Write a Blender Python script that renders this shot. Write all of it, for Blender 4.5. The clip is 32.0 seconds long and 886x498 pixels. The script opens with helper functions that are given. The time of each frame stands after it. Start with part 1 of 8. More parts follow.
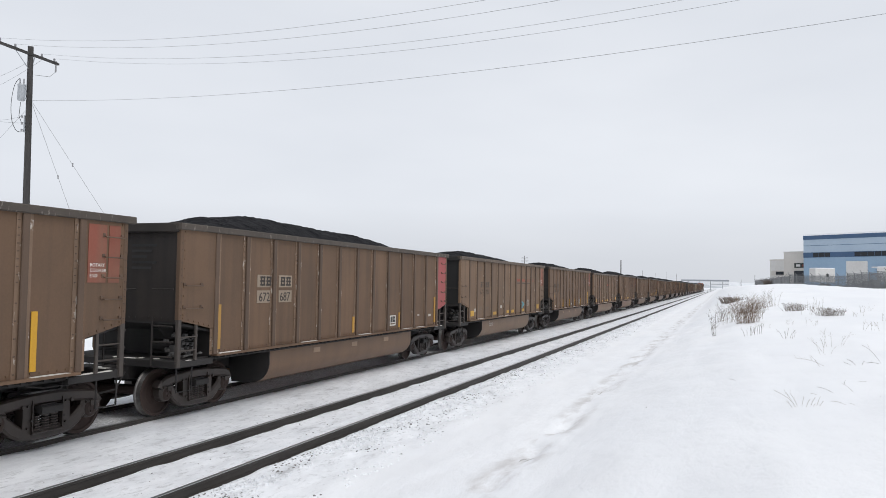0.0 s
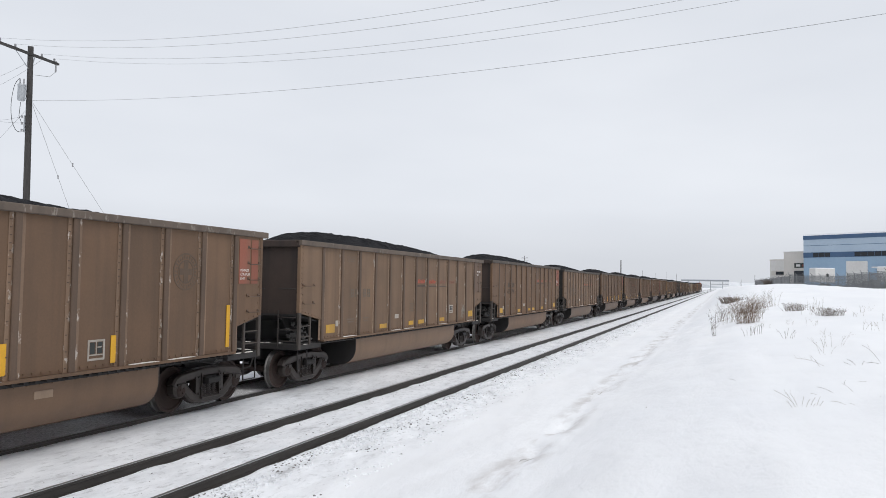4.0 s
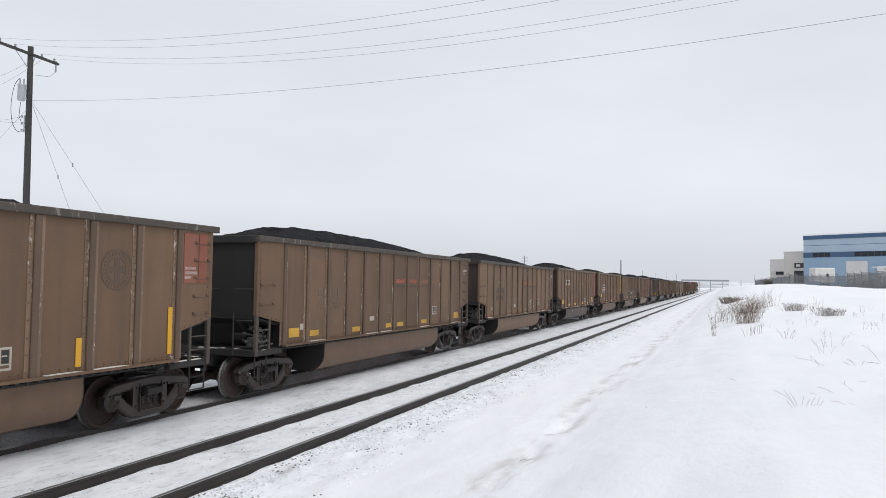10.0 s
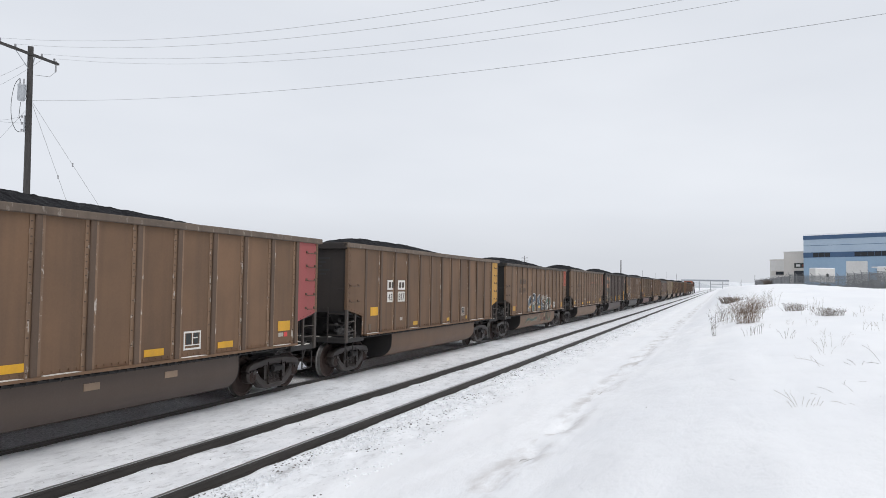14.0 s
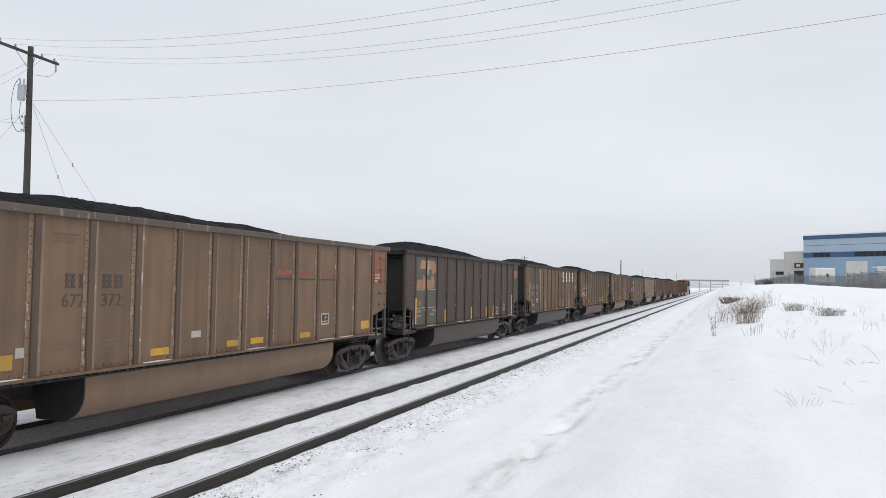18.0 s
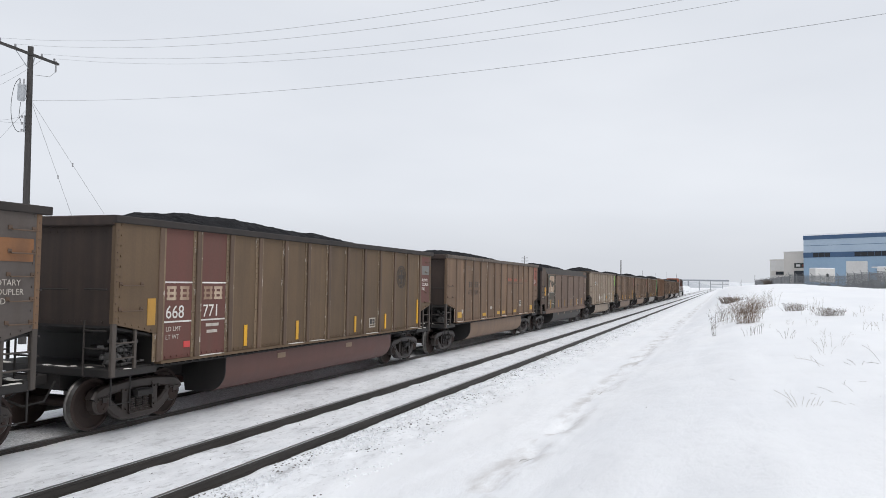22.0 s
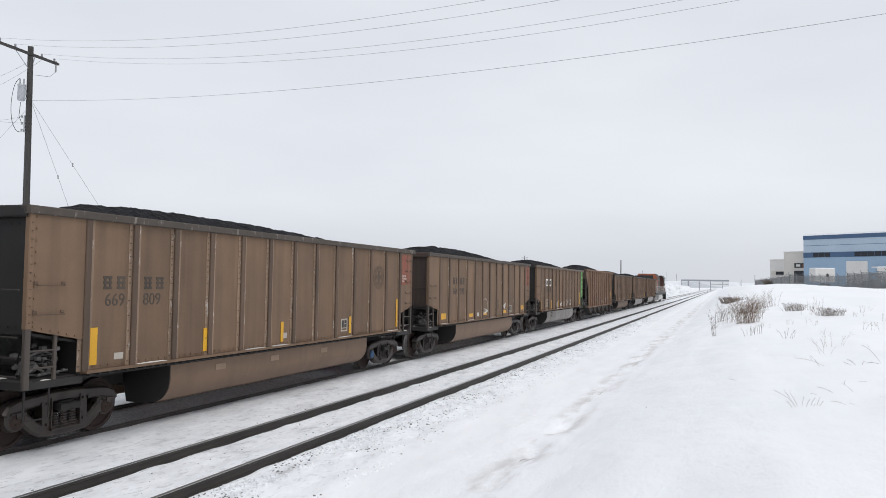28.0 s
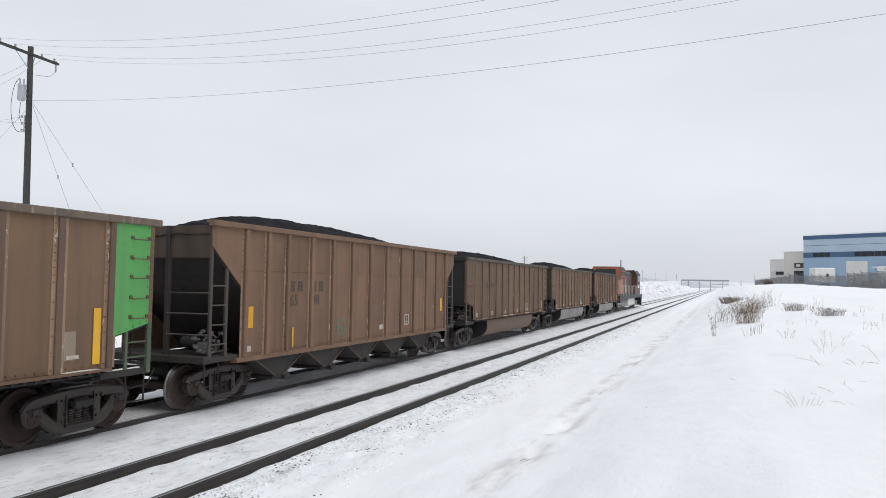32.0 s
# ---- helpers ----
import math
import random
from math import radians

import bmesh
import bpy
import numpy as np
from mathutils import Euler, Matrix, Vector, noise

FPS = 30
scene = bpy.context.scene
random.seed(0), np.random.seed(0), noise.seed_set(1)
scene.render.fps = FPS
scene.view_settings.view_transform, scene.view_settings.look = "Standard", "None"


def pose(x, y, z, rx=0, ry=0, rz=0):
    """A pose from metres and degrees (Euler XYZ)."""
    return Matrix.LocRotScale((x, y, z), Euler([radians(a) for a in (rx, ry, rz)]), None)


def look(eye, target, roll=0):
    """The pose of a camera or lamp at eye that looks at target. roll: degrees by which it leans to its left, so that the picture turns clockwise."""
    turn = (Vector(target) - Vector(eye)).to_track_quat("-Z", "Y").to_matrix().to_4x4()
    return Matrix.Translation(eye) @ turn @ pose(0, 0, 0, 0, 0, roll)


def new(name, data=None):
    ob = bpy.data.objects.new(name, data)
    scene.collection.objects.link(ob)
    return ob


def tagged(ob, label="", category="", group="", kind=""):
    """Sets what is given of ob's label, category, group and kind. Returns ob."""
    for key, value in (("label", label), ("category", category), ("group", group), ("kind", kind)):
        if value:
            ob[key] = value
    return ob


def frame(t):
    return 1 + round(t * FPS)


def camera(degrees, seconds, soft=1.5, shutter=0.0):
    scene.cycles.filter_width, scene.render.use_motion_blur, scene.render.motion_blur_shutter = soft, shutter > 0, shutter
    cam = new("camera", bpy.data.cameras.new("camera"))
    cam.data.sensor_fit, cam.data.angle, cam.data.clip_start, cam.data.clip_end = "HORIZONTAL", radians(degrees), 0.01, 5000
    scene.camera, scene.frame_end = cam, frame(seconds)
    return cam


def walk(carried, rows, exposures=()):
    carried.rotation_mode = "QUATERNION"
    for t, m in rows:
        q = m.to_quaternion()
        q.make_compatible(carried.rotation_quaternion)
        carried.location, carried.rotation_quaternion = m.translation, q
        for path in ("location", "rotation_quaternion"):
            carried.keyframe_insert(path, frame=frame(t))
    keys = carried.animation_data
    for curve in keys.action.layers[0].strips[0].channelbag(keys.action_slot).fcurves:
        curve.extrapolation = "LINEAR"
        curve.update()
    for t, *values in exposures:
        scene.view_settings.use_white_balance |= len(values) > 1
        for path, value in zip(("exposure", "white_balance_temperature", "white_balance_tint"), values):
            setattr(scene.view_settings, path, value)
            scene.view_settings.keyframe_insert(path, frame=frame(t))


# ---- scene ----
# World: x to the right of the line of sight along the tracks, y along the tracks, z up; z = 0 is the top of the rails.
cam = camera(61.42, 32.0, soft=0.5)
EYE = (0.0, 0.0, 2.691)
YAW, PITCH, ROLL = 20.526, 2.577, 0.920      # degrees: left of the track, upwards, lean
CAM_POSE = Matrix.Translation(EYE) @ pose(0, 0, 0, 90 + PITCH, 0, YAW) @ pose(0, 0, 0, 0, 0, ROLL)
walk(cam, [(0.0, CAM_POSE), (32.0, CAM_POSE)])

# ---- light: overcast winter sky, weak wide sun ----
SUN_EL, SUN_AZ = 58.0, 120.0
world = bpy.data.worlds.new("overcast_sky")
scene.world = world
world.use_nodes = True
wn = world.node_tree
wn.nodes.clear()


def wnode(kind, **values):
    n = wn.nodes.new(kind)
    for key, value in values.items():
        n.inputs[key].default_value = value
    return n


sky = wn.nodes.new("ShaderNodeTexSky")
sky.sky_type, sky.sun_disc = "NISHITA", False
sky.sun_elevation, sky.sun_rotation = radians(SUN_EL), radians(SUN_AZ)
sky.air_density, sky.dust_density = 1.0, 6.0
coord = wn.nodes.new("ShaderNodeTexCoord")
squash = wn.nodes.new("ShaderNodeMapping")
squash.inputs["Scale"].default_value = (1.0, 1.0, 3.2)
wn.links.new(coord.outputs["Generated"], squash.inputs["Vector"])
clouds = wnode("ShaderNodeTexNoise", Scale=1.6, Detail=4.0, Roughness=0.5)
wn.links.new(squash.outputs["Vector"], clouds.inputs["Vector"])
cloud_ramp = wn.nodes.new("ShaderNodeValToRGB")
cloud_ramp.color_ramp.elements[0].position, cloud_ramp.color_ramp.elements[0].color = 0.25, (0.70, 0.735, 0.80, 1)
cloud_ramp.color_ramp.elements[1].position, cloud_ramp.color_ramp.elements[1].color = 0.75, (0.83, 0.86, 0.915, 1)
wn.links.new(clouds.outputs["Fac"], cloud_ramp.inputs["Fac"])
sky_sep = wn.nodes.new("ShaderNodeSeparateXYZ")
wn.links.new(coord.outputs["Generated"], sky_sep.inputs["Vector"])
height = wn.nodes.new("ShaderNodeValToRGB")
for _ in range(3):
    height.color_ramp.elements.new(0.5)
for el, (pos, v) in zip(height.color_ramp.elements, ((0.0, 0.90), (0.03, 0.93), (0.10, 1.06), (0.22, 1.03), (0.5, 0.985))):
    el.position, el.color = pos, (v, v, v, 1)
wn.links.new(sky_sep.outputs["Z"], height.inputs["Fac"])
banded = wn.nodes.new("ShaderNodeMix")
banded.data_type, banded.blend_type = "RGBA", "MULTIPLY"
banded.inputs["Factor"].default_value = 1.0
wn.links.new(cloud_ramp.outputs["Color"], banded.inputs["A"])
wn.links.new(height.outputs["Color"], banded.inputs["B"])
dim = wn.nodes.new("ShaderNodeVectorMath")
dim.operation = "SCALE"
dim.inputs["Scale"].default_value = 0.10
wn.links.new(sky.outputs["Color"], dim.inputs[0])
blend = wn.nodes.new("ShaderNodeMix")
blend.data_type = "RGBA"
blend.inputs["Factor"].default_value = 0.93
wn.links.new(dim.outputs["Vector"], blend.inputs["A"])
wn.links.new(banded.outputs["Result"], blend.inputs["B"])
back = wnode("ShaderNodeBackground", Strength=1.0)
wn.links.new(blend.outputs["Result"], back.inputs["Color"])
wout = wn.nodes.new("ShaderNodeOutputWorld")
wn.links.new(back.outputs["Background"], wout.inputs["Surface"])

sun = new("sun", bpy.data.lights.new("sun", "SUN"))
sun.data.energy, sun.data.angle, sun.data.color = 1.15, radians(30), (1.0, 0.97, 0.93)
sun.matrix_basis = look((26.5 * math.sin(radians(SUN_AZ)), 26.5 * math.cos(radians(SUN_AZ)), 42.4), (0, 0, 0))
scene.view_settings.exposure = 0.0


# ---- materials ----
def shader(name, rough=0.8, metal=0.0):
    m = bpy.data.materials.new(name)
    m.use_nodes = True
    b = m.node_tree.nodes["Principled BSDF"]
    b.inputs["Roughness"].default_value, b.inputs["Metallic"].default_value = rough, metal
    return m, m.node_tree, b


def noise_node(nt, scale, detail=5.0, rough=0.55, stretch=(1, 1, 1), spread=True):
    """Noise over the object's own coordinates, shifted at random from piece to piece."""
    tc = nt.nodes.new("ShaderNodeTexCoord")
    mp = nt.nodes.new("ShaderNodeMapping")
    mp.inputs["Scale"].default_value = stretch
    nt.links.new(tc.outputs["Object"], mp.inputs["Vector"])
    if spread:
        info = nt.nodes.new("ShaderNodeObjectInfo")
        mul = nt.nodes.new("ShaderNodeMath")
        mul.operation = "MULTIPLY"
        mul.inputs[1].default_value = 37.0
        nt.links.new(info.outputs["Random"], mul.inputs[0])
        nt.links.new(mul.outputs[0], mp.inputs["Location"])
    n = nt.nodes.new("ShaderNodeTexNoise")
    n.inputs["Scale"].default_value, n.inputs["Detail"].default_value, n.inputs["Roughness"].default_value = scale, detail, rough
    nt.links.new(mp.outputs["Vector"], n.inputs["Vector"])
    return n.outputs["Fac"]


def ramp(nt, fac, stops):
    r = nt.nodes.new("ShaderNodeValToRGB")
    els = r.color_ramp.elements
    while len(els) < len(stops):
        els.new(0.5)
    for el, (pos, col) in zip(els, stops):
        el.position = pos
        el.color = (*col, 1) if len(col) == 3 else (col[0], col[0], col[0], 1)
    nt.links.new(fac, r.inputs["Fac"])
    return r.outputs["Color"]


def mix(nt, fac, a, b, how="MIX"):
    m = nt.nodes.new("ShaderNodeMix")
    m.data_type, m.blend_type = "RGBA", how
    for sock, val in (("Factor", fac), ("A", a), ("B", b)):
        if isinstance(val, (int, float)):
            m.inputs[sock].default_value = val
        elif isinstance(val, tuple):
            m.inputs[sock].default_value = (*val, 1)
        else:
            nt.links.new(val, m.inputs[sock])
    return m.outputs["Result"]


def bump(nt, b, fac, strength, dist):
    n = nt.nodes.new("ShaderNodeBump")
    n.inputs["Strength"].default_value, n.inputs["Distance"].default_value = strength, dist
    nt.links.new(fac, n.inputs["Height"])
    nt.links.new(n.outputs["Normal"], b.inputs["Normal"])


def grimy(name, col, dirt=(0.056, 0.040, 0.029), amount=0.5, rough=0.75, metal=0.0, tint=0.14, wear=0.0):
    """Weathered paint: coal-dust film in clouds, streaks that run down, a slight change of tone from piece to piece."""
    m, nt, b = shader(name, rough, metal)
    big = ramp(nt, noise_node(nt, 0.9, 4.0), [(0.35, (0.0,)), (0.75, (1.0,))])
    streak = ramp(nt, noise_node(nt, 1.3, 3.0, 0.5, (3.0, 3.0, 0.16)), [(0.45, (0.0,)), (0.85, (1.0,))])
    fine = noise_node(nt, 26.0, 4.0, 0.65)
    info = nt.nodes.new("ShaderNodeObjectInfo")
    light = tuple(min(1, c * (1 + tint)) for c in col)
    darker = tuple(c * (1 - tint) for c in col)
    base = ramp(nt, info.outputs["Random"], [(0.0, darker), (1.0, light)])
    fac1 = mix(nt, 1.0, big, (amount * 0.7,) * 3, "MULTIPLY")
    c1 = mix(nt, fac1, base, dirt)
    fac2 = mix(nt, 1.0, streak, (amount,) * 3, "MULTIPLY")
    c2 = mix(nt, fac2, c1, dirt)
    if wear:
        chips = ramp(nt, noise_node(nt, 8.0, 6.0, 0.7, (1, 1, 0.4)), [(0.58, (0.0,)), (0.64, (1.0,))])
        c2 = mix(nt, mix(nt, 1.0, chips, (wear,) * 3, "MULTIPLY"), c2, (0.50, 0.45, 0.40))
    grain = ramp(nt, fine, [(0.25, (0.93,)), (0.75, (1.06,))])
    c3 = mix(nt, 1.0, c2, grain, "MULTIPLY")
    nt.links.new(c3, b.inputs["Base Color"])
    dents = noise_node(nt, 1.6, 2.0, 0.4)
    bump(nt, b, mix(nt, 0.12, dents, fine), 0.35, 0.03)
    return m


def speckled(name, lo, hi, scale=12.0, rough=0.8, metal=0.0, bmp=0.2, stretch=(1, 1, 1), dist=0.01):
    m, nt, b = shader(name, rough, metal)
    a = noise_node(nt, scale, 6.0, 0.6, stretch)
    c = noise_node(nt, scale * 0.11, 3.0, 0.5, stretch)
    both = mix(nt, 0.45, a, c)
    nt.links.new(ramp(nt, both, [(0.3, lo), (0.7, hi)]), b.inputs["Base Color"])
    if bmp:
        bump(nt, b, a, bmp, dist)
    return m


TAN_TONES = ((0.178, 0.105, 0.060), (0.150, 0.088, 0.051), (0.194, 0.121, 0.074), (0.170, 0.097, 0.054))
TANS = [grimy(n, c) for n, c in zip(("dusty_tan_paint", "brown_tan_paint", "grey_tan_paint", "warm_tan_paint"), TAN_TONES)]
# Rusty flank brown, darkened further for the shade on the post sides.
POST_SIDE = grimy("rusty_shaded_flank", (0.128, 0.082, 0.055), (0.045, 0.034, 0.027), 0.6)
FRAME_GREY = grimy("dull_grey_brown_frame_paint", (0.078, 0.064, 0.055), (0.026, 0.023, 0.021), 0.6)
FRAME_GREEN = grimy("grimy_green_frame_paint", (0.075, 0.105, 0.062), (0.05, 0.045, 0.038), 0.6)
# Sooty brown darkened again for the shaded post sides.
SHADED_SIDE = grimy("shaded_sooty_flank", (0.046, 0.036, 0.031))
DARK_BROWN = grimy("sooty_brown_paint", (0.074, 0.051, 0.043))
RED_BROWN = grimy("dark_red_brown_paint", (0.150, 0.097, 0.068), (0.085, 0.058, 0.045), 0.6)
RUST_BROWN = grimy("rusty_brown_paint", (0.158, 0.092, 0.051))
OLIVE = grimy("olive_brown_paint", (0.132, 0.085, 0.047))
PALE = grimy("pale_grey_tan_paint", (0.29, 0.225, 0.165), amount=0.4)
# End walls: coal dust, and shade from the car gap put into the colour.
END_BLACK = grimy("coal_and_shade_black", (0.021, 0.0195, 0.018), (0.010, 0.010, 0.010), 0.7)
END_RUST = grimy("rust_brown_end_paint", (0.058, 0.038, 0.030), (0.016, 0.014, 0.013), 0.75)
END_TAN = grimy("dark_tan_end_paint", (0.092, 0.064, 0.044), (0.018, 0.015, 0.013), 0.8)
END_BROWN = grimy("sooty_shaded_end_paint", (0.034, 0.0265, 0.023), (0.014, 0.013, 0.013), 0.8)
UNDER = grimy("black_underframe", (0.026, 0.023, 0.022), (0.012, 0.012, 0.012), 0.5)
TRUCK = grimy("cast_steel_brown_dust", (0.047, 0.036, 0.031), (0.014, 0.012, 0.011), 0.75, 0.42, 0.2)
WHEEL = grimy("rusty_wheel_plate", (0.040, 0.023, 0.018), (0.014, 0.011, 0.010), 0.6, 0.85)
CHORDS = [grimy(n, c, (0.040, 0.034, 0.029), 0.6, wear=0.3) for n, c in (("dusty_brown_chord_paint", (0.150, 0.112, 0.084)), ("grey_brown_chord_paint", (0.120, 0.092, 0.072)), ("sooty_brown_chord_paint", (0.074, 0.060, 0.049)))]
TREAD = speckled("worn_steel_tread", (0.09, 0.085, 0.08), (0.24, 0.23, 0.22), 12, 0.45, 0.7, 0.05)
COAL = speckled("coal", (0.003, 0.003, 0.004), (0.022, 0.022, 0.025), 16, 0.8, 0.0, 1.0, dist=0.05)
COAL.node_tree.nodes["Principled BSDF"].inputs["Specular IOR Level"].default_value = 0.14
YELLOW = grimy("yellow_reflective_sheet", (0.70, 0.365, 0.012), (0.24, 0.15, 0.05), 0.3, 0.5)
DULL_YELLOW = grimy("dirty_yellow_sheet", (0.58, 0.325, 0.03), (0.22, 0.14, 0.06), 0.5, 0.6)
TUB_PLATE = grimy("pale_tan_plate", (0.30, 0.215, 0.15), (0.2, 0.14, 0.1), 0.4)
WHITE = grimy("dusty_white_paint", (0.52, 0.48, 0.43), (0.20, 0.16, 0.12), 0.5)
CLEAN_WHITE = grimy("white_paint", (0.72, 0.70, 0.66), (0.30, 0.25, 0.20), 0.3)
FADED = grimy("faded_dark_lettering", (0.058, 0.047, 0.039), (0.13, 0.095, 0.066), 0.5)
GHOST = grimy("ghost_lettering", (0.135, 0.102, 0.074), (0.17, 0.125, 0.09), 0.6)
RED = grimy("faded_red_paint", (0.255, 0.078, 0.050), (0.19, 0.11, 0.072), 0.75)
ORANGE_RED = grimy("orange_red_paint", (0.42, 0.085, 0.045), (0.22, 0.10, 0.07), 0.6)
PINK = grimy("pinkish_red_paint", (0.36, 0.085, 0.085), (0.22, 0.10, 0.08), 0.4)
MAROON = grimy("oxide_red_paint", (0.130, 0.050, 0.040), (0.10, 0.06, 0.045), 0.5)
GREEN = grimy("bright_green_paint", (0.085, 0.33, 0.085), (0.10, 0.18, 0.08), 0.5)
SLOGAN_RED = grimy("worn_slogan_red", (0.34, 0.080, 0.050), (0.18, 0.105, 0.070), 0.8)
WORN_RED = grimy("rubbed_slogan_red", (0.24, 0.098, 0.064), (0.17, 0.108, 0.072), 0.9)
LIME = grimy("lime_green_paint", (0.19, 0.40, 0.05), (0.2, 0.26, 0.1), 0.6)
GOLD = grimy("ochre_yellow_paint", (0.50, 0.27, 0.05), (0.22, 0.15, 0.07), 0.45)
PEACH = grimy("faded_orange_paint", (0.40, 0.195, 0.115), (0.16, 0.11, 0.08), 0.7)
CREAM = grimy("cream_white_paint", (0.50, 0.40, 0.30), (0.20, 0.11, 0.065), 1.0)
VALVE = grimy("dusty_grey_valve", (0.15, 0.145, 0.14), (0.02, 0.018, 0.017), 0.9)
FLUO = grimy("fluorescent_red_dot", (0.65, 0.07, 0.07), (0.4, 0.1, 0.08), 0.2)
TEAL = grimy("teal_spray_paint", (0.098, 0.150, 0.118), (0.10, 0.10, 0.08), 0.35)
BLUE_SPRAY = grimy("blue_spray_paint", (0.080, 0.112, 0.148), (0.1, 0.1, 0.1), 0.35)
CYAN = grimy("cyan_spray_paint", (0.11, 0.33, 0.39), (0.15, 0.2, 0.2), 0.2)
GREY_SPRAY = grimy("grey_spray_paint", (0.20, 0.20, 0.19), (0.12, 0.1, 0.09), 0.3)
SILVER = grimy("dull_aluminium", (0.36, 0.34, 0.32), (0.2, 0.16, 0.12), 0.45, 0.55, 0.3)
STEEL = speckled("rail_steel", (0.030, 0.027, 0.025), (0.066, 0.058, 0.052), 14, 0.6, 0.5, 0.2, (1, 0.2, 1))
RAIL_TOP = speckled("polished_rail_head", (0.30, 0.30, 0.30), (0.46, 0.46, 0.46), 9, 0.35, 0.9, 0.03, (1, 0.1, 1))
WOOD = speckled("weathered_pole_wood", (0.026, 0.025, 0.025), (0.080, 0.075, 0.072), 14, 0.9, 0, 0.5, (5, 5, 0.35))
ARM_WOOD = speckled("weathered_arm_wood", (0.028, 0.027, 0.026), (0.066, 0.062, 0.060), 14, 0.9, 0, 0.4)
GALV = speckled("galvanised_steel", (0.36, 0.38, 0.40), (0.52, 0.54, 0.56), 18, 0.5, 0.5, 0.05)
PORCELAIN = speckled("grey_porcelain", (0.24, 0.24, 0.25), (0.36, 0.36, 0.37), 10, 0.3, 0, 0)
WIRE = speckled("weathered_wire", (0.30, 0.305, 0.31), (0.44, 0.445, 0.45), 10, 0.6, 0.5, 0)
TWIG = speckled("dry_brown_twig", (0.115, 0.095, 0.080), (0.24, 0.205, 0.175), 20, 0.9, 0, 0)
STRAW = speckled("dry_straw_stem", (0.24, 0.215, 0.185), (0.44, 0.40, 0.35), 20, 0.9, 0, 0)
GRAVEL = speckled("ballast_stone", (0.12, 0.115, 0.11), (0.32, 0.31, 0.30), 10, 0.9, 0, 0.4)
BLUE_WALL = speckled("blue_metal_cladding", (0.235, 0.345, 0.465), (0.285, 0.40, 0.52), 2.0, 0.55, 0, 0.05)
PALE_BLUE = speckled("pale_blue_cladding", (0.34, 0.43, 0.53), (0.40, 0.49, 0.58), 2.0, 0.55, 0, 0.05)
NAVY = speckled("dark_blue_trim", (0.035, 0.085, 0.17), (0.06, 0.115, 0.21), 3.0, 0.5, 0, 0.05)
OFFWHITE = speckled("off_white_panel", (0.56, 0.55, 0.53), (0.68, 0.67, 0.65), 3.0, 0.7, 0, 0.05)
BEIGE = speckled("beige_panel", (0.52, 0.49, 0.45), (0.62, 0.59, 0.55), 3.0, 0.7, 0, 0.05)
# The bridge concrete is lightened to put distance haze into its colour.
FAR_CONCRETE = speckled("hazy_grey_concrete", (0.34, 0.36, 0.39), (0.46, 0.48, 0.51), 2.0, 0.85, 0, 0.1)
FENCE = speckled("fence_steel", (0.14, 0.145, 0.15), (0.24, 0.245, 0.25), 8, 0.6, 0.5, 0)
DARK_ROOF = speckled("dark_grey_sheet", (0.09, 0.095, 0.10), (0.15, 0.155, 0.16), 5, 0.7, 0, 0)
GLASS, _nt, _b = shader("dark_window_glass", 0.08)
_b.inputs["Base Color"].default_value = (0.012, 0.016, 0.022, 1)
LOCO_ORANGE = grimy("locomotive_orange", (0.40, 0.115, 0.055), (0.09, 0.045, 0.036), 0.8, 0.55)
LOCO_PEACH = grimy("sun_bleached_orange", (0.58, 0.30, 0.19), (0.14, 0.085, 0.065), 0.8, 0.6)
LOCO_CAB = grimy("grimy_maroon_cab_paint", (0.15, 0.06, 0.042), (0.03, 0.025, 0.023), 0.8, 0.55)
LOCO_DARK = grimy("locomotive_dark_green_black", (0.022, 0.026, 0.024), (0.012, 0.012, 0.012), 0.4, 0.5)


